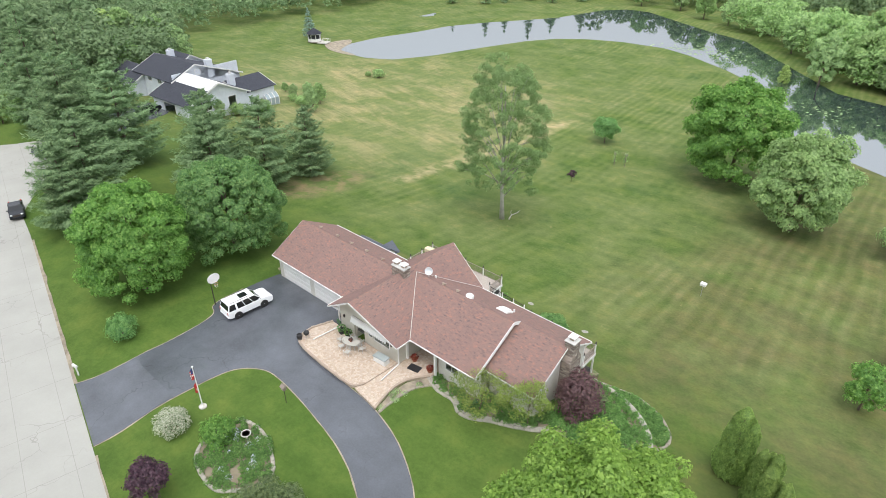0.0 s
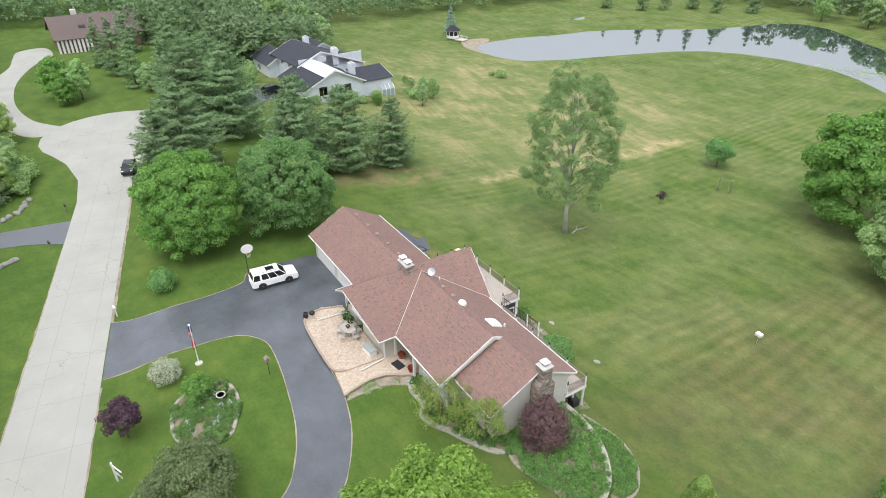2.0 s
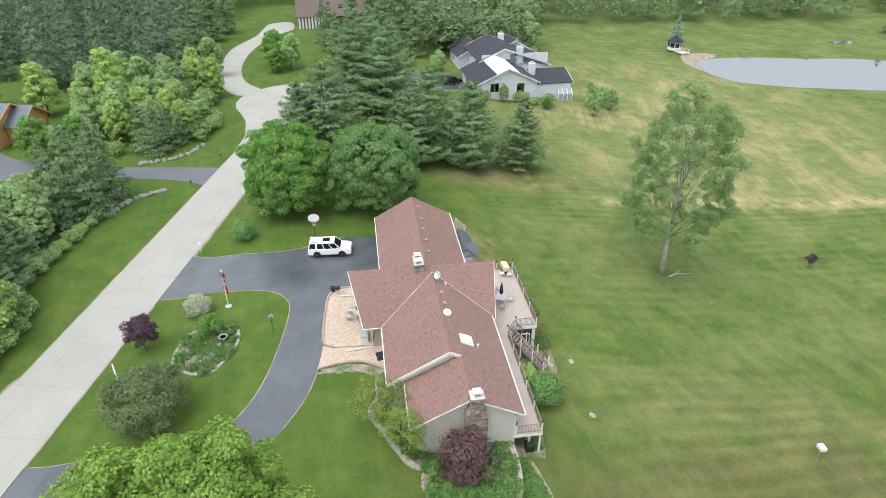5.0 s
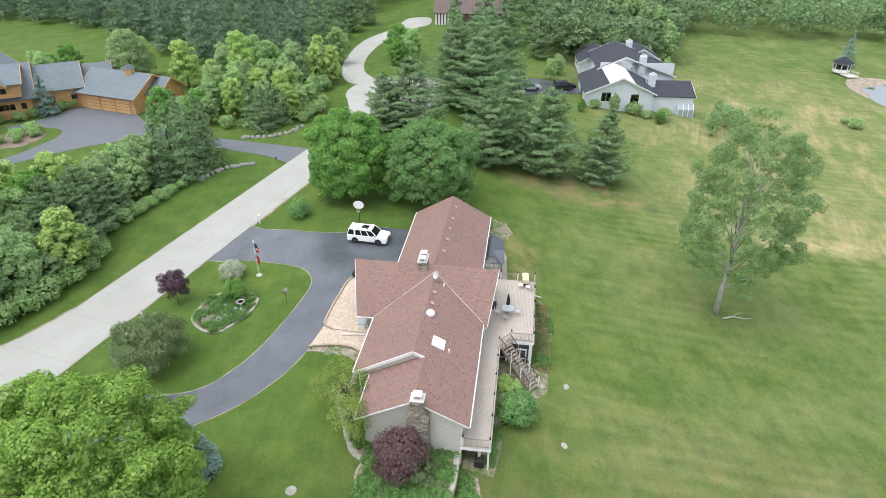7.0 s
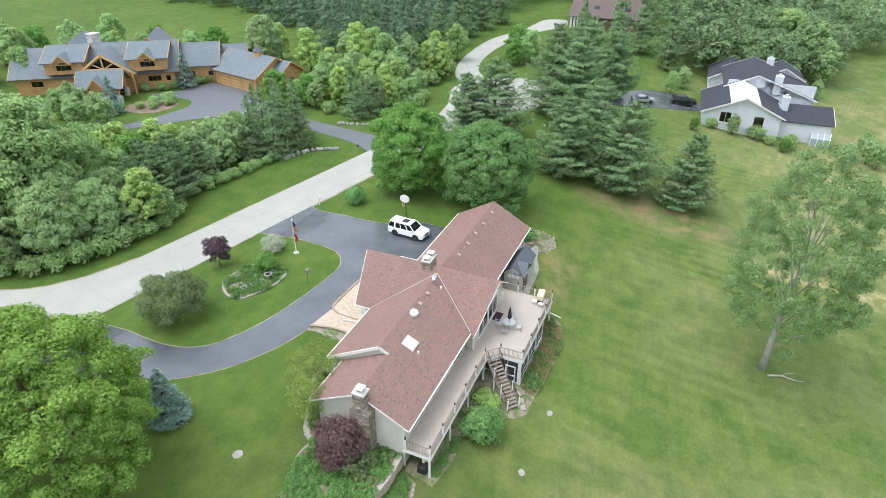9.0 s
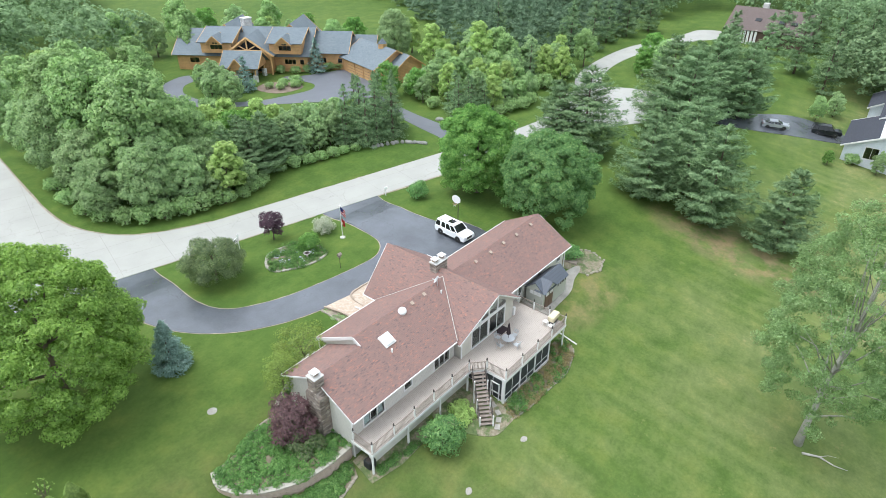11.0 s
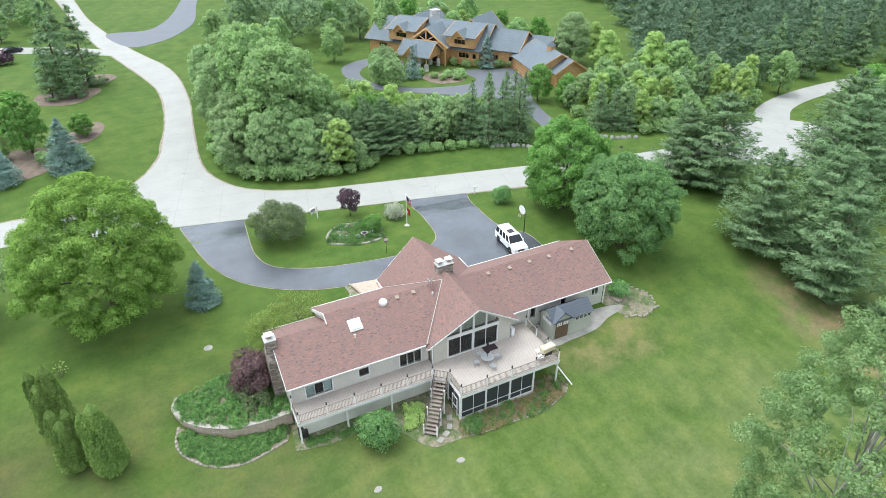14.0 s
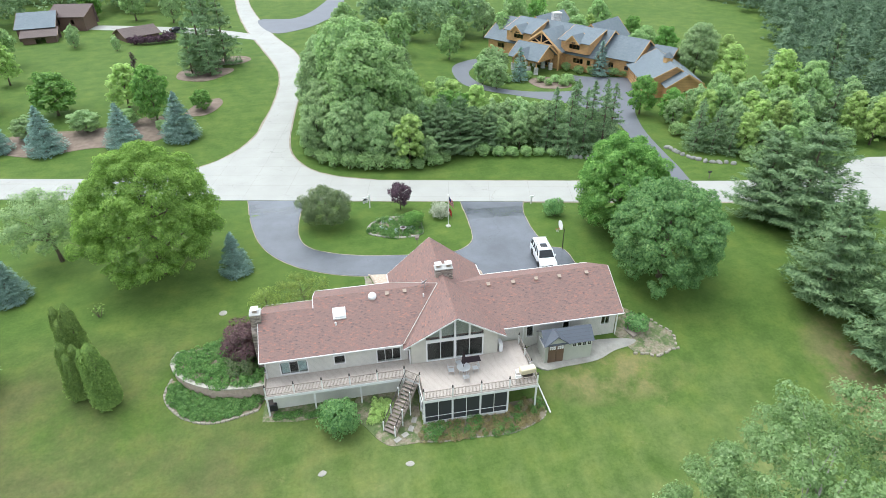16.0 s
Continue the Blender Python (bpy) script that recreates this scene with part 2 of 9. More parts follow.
def road_mat(name, base, joint, spin, joints, stain=0.2, rough=0.85):
    m, t, b = node_mat(name)
    v = coords(t)
    fine = noise_of(t, v, 6.0, 6, 0.7)
    big = noise_of(t, v, 0.25, 4)
    lo = tuple(c * (1 - stain) for c in base)
    hi = tuple(c * (1 + stain * 0.7) for c in base)
    col = mixed(t, 0.3, ramp(t, big, [(0.3, lo), (0.7, hi)]), ramp(t, fine, [(0.3, lo), (0.7, hi)]))
    # wandering cracks
    vo = t.nodes.new("ShaderNodeTexVoronoi")
    vo.feature = "DISTANCE_TO_EDGE"
    vo.inputs["Scale"].default_value = 0.16
    wob = t.nodes.new("ShaderNodeTexNoise")
    wob.inputs["Scale"].default_value = 0.8
    t.links.new(v, wob.inputs["Vector"])
    add = t.nodes.new("ShaderNodeVectorMath")
    add.operation = "MULTIPLY_ADD"
    t.links.new(wob.outputs["Color"], add.inputs[0])
    add.inputs[1].default_value = (2.2, 2.2, 0)
    t.links.new(v, add.inputs[2])
    t.links.new(add.outputs[0], vo.inputs["Vector"])
    crack = ramp(t, vo.outputs["Distance"], [(0.0, (1, 1, 1)), (0.008, (0, 0, 0))])
    part_of = ramp(t, noise_of(t, v, 0.13, 2), [(0.45, (0, 0, 0)), (0.6, (1, 1, 1))])
    col = mixed(t, maths(t, "MULTIPLY", maths(t, "MULTIPLY", crack, part_of), 0.5), col, joint)
    if joints:
        br = t.nodes.new("ShaderNodeTexBrick")
        br.offset = 0.0
        br.inputs["Scale"].default_value = 1.0
        br.inputs["Brick Width"].default_value, br.inputs["Row Height"].default_value = joints
        br.inputs["Mortar Size"].default_value, br.inputs["Mortar Smooth"].default_value = 0.03, 0.3
        t.links.new(coords(t, spin=spin), br.inputs["Vector"])
        col = mixed(t, maths(t, "MULTIPLY", br.outputs["Fac"], 0.35), col, joint)
    t.links.new(col, b.inputs["Base Color"])
    b.inputs["Roughness"].default_value = rough
    bumped(t, b, fine, 0.25, 0.02)
    return m


def lap_mat(name, col, pitch=0.14, axis=2, depth=0.4, vary=0.08):
    """Boards or laps along one axis, with a shadow line each."""
    m, t, b = node_mat(name)
    v = coords(t)
    sep = t.nodes.new("ShaderNodeSeparateXYZ")
    t.links.new(v, sep.inputs[0])
    saw = maths(t, "FRACT", maths(t, "MULTIPLY", sep.outputs[axis], 1 / pitch))
    line = ramp(t, saw, [(0.0, (0, 0, 0)), (0.10, (1, 1, 1)), (0.92, (1, 1, 1)), (1.0, (0.3, 0.3, 0.3))])
    n = noise_of(t, v, 0.8, 4)
    grain = noise_of(t, coords(t, scale=(1, 1, 1)), 7.0, 4)
    c1 = ramp(t, n, [(0.3, tuple(c * (1 - vary) for c in col)), (0.7, tuple(min(1, c * (1 + vary)) for c in col))])
    c2 = mixed(t, 0.2, c1, ramp(t, grain, [(0.3, tuple(c * 0.85 for c in col)), (0.7, tuple(min(1, c * 1.1) for c in col))]))
    c3 = mixed(t, depth, c2, mixed(t, 1.0, c2, line, "MULTIPLY"))
    t.links.new(c3, b.inputs["Base Color"])
    b.inputs["Roughness"].default_value = 0.6
    bumped(t, b, saw, 0.4, 0.012)
    return m


def shingle_mat(name, lo, mid, hi, course=0.14, tab=0.32):
    """Asphalt shingles: courses up the slope, tabs of mixed tone."""
    m, t, b = node_mat(name)
    uv = coords(t, source="UV")
    br = t.nodes.new("ShaderNodeTexBrick")
    br.inputs["Scale"].default_value = 1.0
    br.inputs["Brick Width"].default_value, br.inputs["Row Height"].default_value = tab, course
    br.inputs["Mortar Size"].default_value, br.inputs["Mortar Smooth"].default_value = 0.006, 0.2
    br.inputs["Bias"].default_value = 0.0
    br.inputs["Color1"].default_value, br.inputs["Color2"].default_value = (0, 0, 0, 1), (1, 1, 1, 1)
    br.inputs["Mortar"].default_value = (0.2, 0.2, 0.2, 1)
    t.links.new(uv, br.inputs["Vector"])
    patch = noise_of(t, coords(t, scale=(1, 2.2, 1), source="UV"), 3.4, 4, 0.66)
    big = noise_of(t, uv, 0.25, 4)
    tone = maths(t, "ADD", maths(t, "MULTIPLY", br.outputs["Color"], 0.24), maths(t, "MULTIPLY", patch, 0.78))
    col = ramp(t, tone, [(0.30, lo), (0.44, mid), (0.57, mid), (0.74, hi)])
    col = mixed(t, 0.35, col, mixed(t, 1.0, col, ramp(t, big, [(0.3, (0.72, 0.74, 0.78)), (0.7, (1.0, 0.97, 0.95))]), "MULTIPLY"))
    col = mixed(t, maths(t, "MULTIPLY", br.outputs["Fac"], 0.35), col, tuple(c * 0.35 for c in lo))
    t.links.new(col, b.inputs["Base Color"])
    b.inputs["Roughness"].default_value = 0.9
    b.inputs["Specular IOR Level"].default_value = 0.25
    bumped(t, b, tone, 0.35, 0.015)
    return m


def rock_mat(name, cols, cell=3.0, mortar=(0.25, 0.24, 0.22), scale=(1, 1, 1.9), line=0.05):
    """Rubble stone: cells of mixed tone with darker joints."""
    m, t, b = node_mat(name)
    v = coords(t, scale=scale)
    vo = t.nodes.new("ShaderNodeTexVoronoi")
    vo.inputs["Scale"].default_value = cell
    t.links.new(v, vo.inputs["Vector"])
    ve = t.nodes.new("ShaderNodeTexVoronoi")
    ve.feature = "DISTANCE_TO_EDGE"
    ve.inputs["Scale"].default_value = cell
    t.links.new(v, ve.inputs["Vector"])
    sep = t.nodes.new("ShaderNodeSeparateColor")
    t.links.new(vo.outputs["Color"], sep.inputs[0])
    n = len(cols)
    col = ramp(t, sep.outputs[0], [((k + 0.5) / n, c) for k, c in enumerate(cols)])
    fine = noise_of(t, v, 12.0, 5)
    col = mixed(t, 0.3, col, mixed(t, 1.0, col, ramp(t, fine, [(0.3, (0.6, 0.6, 0.6)), (0.7, (1.2, 1.2, 1.2))]), "MULTIPLY"))
    edge = ramp(t, ve.outputs["Distance"], [(0.0, (1, 1, 1)), (line, (0, 0, 0))])
    col = mixed(t, edge, col, mortar)
    t.links.new(col, b.inputs["Base Color"])
    b.inputs["Roughness"].default_value = 0.9
    bumped(t, b, ve.outputs["Distance"], 0.8, 0.06)
    return m


def glass_mat(name, tint):
    m, t, b = node_mat(name)
    b.inputs["Base Color"].default_value = (*tint, 1)
    b.inputs["Roughness"].default_value = 0.03
    b.inputs["Transmission Weight"].default_value = 1.0
    b.inputs["IOR"].default_value = 1.45
    return m


M = {}
M["grass"] = grass_mat()
M["street"] = road_mat("street_concrete", (0.345, 0.34, 0.308), (0.16, 0.148, 0.128), 12.4, (6.0, 3.5), 0.10)
M["asphalt"] = road_mat("drive_asphalt", (0.090, 0.097, 0.110), (0.030, 0.030, 0.033), 0, None, 0.38, 0.26)
M["asphalt"].node_tree.nodes["Principled BSDF"].inputs["Specular IOR Level"].default_value = 0.85
M["drive_far"] = road_mat("far_drive_asphalt", (0.120, 0.126, 0.142), (0.06, 0.06, 0.065), 0, None, 0.12, 0.6)
M["roof"] = shingle_mat("red_brown_shingles", (0.122, 0.096, 0.090), (0.232, 0.150, 0.130), (0.37, 0.172, 0.125))
M["roof_dark"] = shingle_mat("charcoal_shingles", (0.030, 0.032, 0.040), (0.050, 0.053, 0.065), (0.075, 0.078, 0.09))
M["roof_slate"] = shingle_mat("slate_shingles", (0.115, 0.138, 0.150), (0.16, 0.188, 0.205), (0.205, 0.23, 0.245), 0.3, 0.6)
M["roof_brown"] = shingle_mat("brown_shingles", (0.10, 0.075, 0.065), (0.14, 0.11, 0.10), (0.18, 0.14, 0.13))
M["siding"] = lap_mat("beige_siding", (0.585, 0.56, 0.505))
M["stucco"] = plain("beige_stucco", (0.52, 0.49, 0.42), 0.85)
M["found"] = plain("basement_paint", (0.62, 0.60, 0.54), 0.85)
M["white"] = plain("white_trim", (0.72, 0.71, 0.69), 0.5, vary=0.05)
M["white_siding"] = lap_mat("white_siding", (0.60, 0.63, 0.68), 0.2, 2, 0.25)
M["deck"] = lap_mat("deck_boards", (0.43, 0.375, 0.325), 0.145, 1, 0.65)
M["deck_x"] = lap_mat("stair_boards", (0.33, 0.275, 0.235), 0.145, 0, 0.3)
M["timber"] = plain("weathered_timber", (0.26, 0.215, 0.18), 0.85, vary=0.25)
M["glass"] = glass_mat("window_glass", (0.75, 0.82, 0.80))
# dark base colour stands in for the shade of unlit rooms
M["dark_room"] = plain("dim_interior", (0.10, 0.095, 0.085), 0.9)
M["curtain"] = plain("pale_curtain", (0.62, 0.68, 0.68), 0.9)
M["screen"] = plain("insect_screen", (0.035, 0.038, 0.04), 0.7)
M["chim"] = rock_mat("chimney_fieldstone", [(0.15, 0.12, 0.10), (0.26, 0.205, 0.165), (0.34, 0.28, 0.23), (0.19, 0.15, 0.13), (0.40, 0.35, 0.30)], 2.6, (0.17, 0.15, 0.135), (1, 1, 3.0))
M["cap"] = plain("chimney_cap", (0.52, 0.51, 0.48), 0.8)
M["pad"] = plain("worn_concrete_pad", (0.34, 0.32, 0.28), 0.9, vary=0.3)
M["edge_stone"] = plain("earthy_edging_stone", (0.33, 0.295, 0.235), 0.95, vary=0.35)
M["paver"] = rock_mat("patio_pavers", [(0.44, 0.34, 0.255), (0.50, 0.40, 0.31), (0.55, 0.46, 0.37), (0.47, 0.38, 0.30)], 5.0, (0.36, 0.29, 0.23), (1, 1, 1), 0.03)
M["paver_edge"] = plain("paver_border", (0.40, 0.32, 0.25), 0.9, vary=0.25)
M["block"] = plain("garden_wall_block", (0.43, 0.345, 0.275), 0.95, vary=0.3)
M["pale_stone"] = plain("pale_edging_stone", (0.37, 0.345, 0.29), 0.95, vary=0.25)
M["boulder"] = plain("pale_boulder", (0.27, 0.265, 0.245), 0.95, vary=0.25)
M["white_rock"] = rock_mat("pale_fieldstone", [(0.42, 0.41, 0.40), (0.58, 0.57, 0.55), (0.68, 0.67, 0.65), (0.50, 0.47, 0.44)], 1.6, (0.36, 0.34, 0.32), (1, 1, 1.6))
M["soil"] = plain("bare_soil", (0.225, 0.19, 0.13), 1.0, vary=0.35, grain=4)

def worn_mat():
    """Bare soil grown through with grass."""
    m, t, b = node_mat("worn_ground")
    v = coords(t)
    soil = ramp(t, noise_of(t, v, 4.0, 5), [(0.3, (0.17, 0.14, 0.095)), (0.7, (0.30, 0.26, 0.185))])
    green = ramp(t, noise_of(t, v, 3.0, 5), [(0.3, (0.06, 0.095, 0.03)), (0.7, (0.13, 0.165, 0.06))])
    b1 = ramp(t, noise_of(t, v, 0.9, 6, 0.7), [(0.44, (0, 0, 0)), (0.56, (1, 1, 1))])
    t.links.new(mixed(t, b1, soil, green), b.inputs["Base Color"])
    b.inputs["Roughness"].default_value = 1.0
    bumped(t, b, noise_of(t, v, 5.0, 5), 0.4, 0.04)
    return m


M["worn"] = worn_mat()
M["mulch"] = plain("mulch", (0.20, 0.15, 0.115), 1.0, vary=0.35, grain=4)
M["gravel"] = plain("pale_gravel", (0.30, 0.255, 0.19), 1.0, vary=0.45, grain=5)
M["bark"] = plain("bark", (0.15, 0.115, 0.085), 0.95, vary=0.35, grain=6)
M["bark_pale"] = plain("pale_bark", (0.40, 0.38, 0.34), 0.95, vary=0.35, grain=5)
M["iron"] = plain("dark_bronze_metal", (0.06, 0.05, 0.045), 0.5, 0.4)
M["steel"] = plain("galvanised_metal", (0.55, 0.56, 0.57), 0.4, 0.6)
M["car_white"] = plain("white_car_paint", (0.82, 0.82, 0.82), 0.25, vary=0.02)
M["car_black"] = plain("black_car_paint", (0.012, 0.014, 0.018), 0.2, vary=0.1)
M["car_silver"] = plain("silver_car_paint", (0.42, 0.44, 0.47), 0.3, 0.4, vary=0.05)
M["car_glass"] = plain("tinted_car_glass", (0.012, 0.014, 0.016), 0.08, vary=0.1)
# pale base colour paints the sky's reflection onto the sunroom panes
M["sun_pane"] = plain("sky_reflection_glass", (0.30, 0.35, 0.37), 0.08, vary=0.1)
M["rubber"] = plain("tyre_rubber", (0.02, 0.02, 0.02), 0.85)
M["rim"] = plain("alloy_rim", (0.5, 0.5, 0.52), 0.35, 0.7)
M["red"] = plain("red_paint", (0.45, 0.03, 0.03), 0.5)
M["lamp_red"] = plain("tail_lamp_red", (0.35, 0.01, 0.01), 0.3)
M["tan_cover"] = plain("tan_canvas", (0.62, 0.54, 0.36), 0.9)
M["shed_wall"] = plain("sage_resin_wall", (0.42, 0.42, 0.36), 0.7)
M["shed_roof"] = lap_mat("grey_resin_roof", (0.085, 0.095, 0.115), 0.22, 1, 0.35)
M["brown_door"] = plain("brown_door", (0.14, 0.085, 0.055), 0.6)
M["umbrella"] = plain("plum_canvas", (0.035, 0.022, 0.026), 0.9)
M["log"] = lap_mat("honey_logs", (0.52, 0.30, 0.13), 0.32, 2, 0.5, 0.18)
M["log_door"] = plain("honey_planks", (0.58, 0.35, 0.15), 0.6, vary=0.15)
M["brown_wood"] = lap_mat("brown_boards", (0.14, 0.085, 0.065), 0.25, 2, 0.4)
M["concrete"] = plain("pale_concrete", (0.50, 0.48, 0.43), 0.9, vary=0.15)
M["blue_box"] = plain("deck_box_resin", (0.36, 0.40, 0.39), 0.6)
M["terracotta"] = plain("terracotta", (0.30, 0.115, 0.06), 0.9)
M["mat_black"] = plain("black_plastic", (0.02, 0.02, 0.022), 0.6)
M["flag_white"] = plain("flag_white", (0.75, 0.74, 0.73), 0.9)
M["flag_blue"] = plain("flag_blue", (0.03, 0.045, 0.16), 0.9)
M["hay_green"] = plain("green_plastic", (0.04, 0.12, 0.05), 0.5)

# leaves
M["maple"] = foliage("fresh_maple_leaves", (0.111, 0.212, 0.036), (0.256, 0.410, 0.078), (0.376, 0.524, 0.130))
M["bright"] = foliage("bright_leaves", (0.082, 0.189, 0.040), (0.184, 0.359, 0.075), (0.320, 0.495, 0.128))
M["deep"] = foliage("deep_green_leaves", (0.087, 0.194, 0.064), (0.198, 0.372, 0.121), (0.337, 0.500, 0.184))
M["poplar"] = foliage("grey_green_leaves", (0.123, 0.211, 0.077), (0.237, 0.365, 0.138), (0.399, 0.514, 0.259))
M["lilac"] = foliage("olive_leaves", (0.097, 0.141, 0.062), (0.184, 0.242, 0.106), (0.281, 0.330, 0.150))
M["service"] = foliage("yellow_green_leaves", (0.135, 0.195, 0.040), (0.26, 0.34, 0.080), (0.36, 0.43, 0.115))
M["wood"] = foliage("wood_leaves", (0.179, 0.291, 0.114), (0.339, 0.495, 0.194), (0.446, 0.582, 0.246))
M["lime"] = foliage("lime_leaves", (0.233, 0.344, 0.101), (0.407, 0.553, 0.176), (0.504, 0.621, 0.229))
M["willow"] = foliage("pale_leaves", (0.204, 0.310, 0.136), (0.349, 0.485, 0.220), (0.456, 0.563, 0.282))
M["pine"] = foliage("pine_needles", (0.100, 0.168, 0.080), (0.206, 0.310, 0.148), (0.330, 0.440, 0.215), 0.3, 0.4)
M["far_wood"] = foliage("far_wood_leaves", (0.117, 0.184, 0.091), (0.208, 0.305, 0.150), (0.300, 0.397, 0.202), 0.2, 0.4)
M["far_pine"] = foliage("far_pine_needles", (0.090, 0.144, 0.087), (0.161, 0.239, 0.144), (0.244, 0.325, 0.202), 0.2, 0.4)
M["spruce"] = foliage("blue_spruce_needles", (0.120, 0.189, 0.160), (0.256, 0.370, 0.312), (0.416, 0.546, 0.467), 0.3, 0.4)
M["arbor"] = foliage("arborvitae_sprays", (0.117, 0.196, 0.053), (0.229, 0.340, 0.087), (0.335, 0.446, 0.125), 0.3, 0.4)
M["plum"] = foliage("plum_leaves", (0.085, 0.05, 0.05), (0.175, 0.10, 0.10), (0.27, 0.20, 0.15), 0.5, 0.3)
M["plum_dark"] = foliage("dark_plum_leaves", (0.028, 0.016, 0.024), (0.080, 0.042, 0.058), (0.14, 0.080, 0.10), 0.5, 0.25)
M["blossom"] = foliage("blossom", (0.136, 0.200, 0.096), (0.440, 0.448, 0.344), (0.680, 0.664, 0.592), 0.4, 0.2)
M["perennial"] = foliage("perennial_leaves", (0.047, 0.113, 0.030), (0.136, 0.268, 0.067), (0.244, 0.357, 0.112), 0.4, 0.35, 0.9)
M["dry_grass"] = foliage("dry_grass_blades", (0.13, 0.12, 0.050), (0.26, 0.215, 0.10), (0.36, 0.30, 0.15), 0.2, 0.3, 1.2)
M["petals"] = foliage("pale_violet_petals", (0.40, 0.40, 0.60), (0.66, 0.66, 0.78), (0.85, 0.82, 0.65), 0.3, 0.3, 1.5)
M["red_bloom"] = foliage("rust_blooms", (0.112, 0.028, 0.021), (0.294, 0.070, 0.042), (0.350, 0.126, 0.056), 0.3, 0.2, 2.0)


# ---- mesh tools ----
def part(name, bm, material, parent=None, label="", smooth=False):
    me = bpy.data.meshes.new(name)
    bmesh.ops.recalc_face_normals(bm, faces=bm.faces)
    bm.to_mesh(me)
    bm.free()
    me.materials.append(M[material])
    if smooth:
        me.polygons.foreach_set("use_smooth", [True] * len(me.polygons))
    ob = new(name, me)
    if parent:
        ob.parent = parent
    if label:
        ob["label"] = label
    return ob


def empty(name, m=None, label="", category="", group="", kind=""):
    ob = new(name)
    ob.empty_display_size = 0.2
    if m is not None:
        ob.matrix_basis = m
    return tagged(ob, label, category, group, kind)


def box(bm, x0, x1, y0, y1, z0, z1):
    v = [bm.verts.new(p) for p in ((x0, y0, z0), (x1, y0, z0), (x1, y1, z0), (x0, y1, z0), (x0, y0, z1), (x1, y0, z1), (x1, y1, z1), (x0, y1, z1))]
    for f in ((0, 3, 2, 1), (4, 5, 6, 7), (0, 1, 5, 4), (1, 2, 6, 5), (2, 3, 7, 6), (3, 0, 4, 7)):
        bm.faces.new([v[i] for i in f])
    return v


def soft_box(bm, x0, x1, y0, y1, z0, z1, r=0.02, seg=1):
    v = box(bm, x0, x1, y0, y1, z0, z1)
    bm.edges.ensure_lookup_table()
    es = {e for w in v for e in w.link_edges}
    bmesh.ops.bevel(bm, geom=list(es), offset=r, segments=seg, affect="EDGES", profile=0.5)


def prism(bm, poly, z0, z1):
    lo = [bm.verts.new((x, y, z0)) for x, y in poly]
    hi = [bm.verts.new((x, y, z1)) for x, y in poly]
    n = len(poly)
    bm.faces.new(hi)
    bm.faces.new(lo[::-1])
    for i in range(n):
        bm.faces.new((lo[i], lo[(i + 1) % n], hi[(i + 1) % n], hi[i]))


def plate(bm, pts, thick):
    """A flat polygon pts given thickness along the vector thick."""
    tv = Vector(thick)
    a1 = [bm.verts.new(p) for p in pts]
    b1 = [bm.verts.new(Vector(p) + tv) for p in pts]
    n = len(pts)
    bm.faces.new(a1)
    bm.faces.new(b1[::-1])
    for i in range(n):
        bm.faces.new((a1[(i + 1) % n], a1[i], b1[i], b1[(i + 1) % n]))


def bar(bm, p, q, w, h=None):
    """A square bar from p to q."""
    p, q = Vector(p), Vector(q)
    h = h or w
    d = (q - p).normalized()
    up = Vector((0, 0, 1)) if abs(d.z) < 0.95 else Vector((0, 1, 0))
    s = d.cross(up).normalized() * (w / 2)
    u = s.cross(d).normalized() * (h / 2)
    v = [bm.verts.new(e + a1 * s + b1 * u) for e in (p, q) for a1, b1 in ((-1, -1), (1, -1), (1, 1), (-1, 1))]
    for f in ((0, 1, 2, 3), (7, 6, 5, 4), (0, 4, 5, 1), (1, 5, 6, 2), (2, 6, 7, 3), (3, 7, 4, 0)):
        bm.faces.new([v[i] for i in f])


def tube(bm, pts, radii, n=8, cap=True):
    """A round limb along pts with a radius at each."""
    rings = []
    for i, p in enumerate(pts):
        p = Vector(p)
        d = (Vector(pts[min(i + 1, len(pts) - 1)]) - Vector(pts[max(i - 1, 0)])).normalized()
        up = Vector((0, 0, 1)) if abs(d.z) < 0.9 else Vector((1, 0, 0))
        s = d.cross(up).normalized()
        u = s.cross(d).normalized()
        rings.append([bm.verts.new(p + float(radii[i]) * (math.cos(2 * math.pi * k / n) * s + math.sin(2 * math.pi * k / n) * u)) for k in range(n)])
    for r1, r2 in zip(rings, rings[1:]):
        for k in range(n):
            bm.faces.new((r1[k], r1[(k + 1) % n], r2[(k + 1) % n], r2[k]))
    if cap:
        bm.faces.new(rings[0][::-1])
        bm.faces.new(rings[-1])


def lathe(bm, profile, n=16, at=(0, 0, 0)):
    """A turned shape from (radius, height) pairs."""
    rings = []
    for r, z in profile:
        rings.append([bm.verts.new((at[0] + r * math.cos(2 * math.pi * k / n), at[1] + r * math.sin(2 * math.pi * k / n), at[2] + z)) for k in range(n)])
    for r1, r2 in zip(rings, rings[1:]):
        for k in range(n):
            bm.faces.new((r1[k], r1[(k + 1) % n], r2[(k + 1) % n], r2[k]))
    bm.faces.new(rings[0][::-1])
    bm.faces.new(rings[-1])


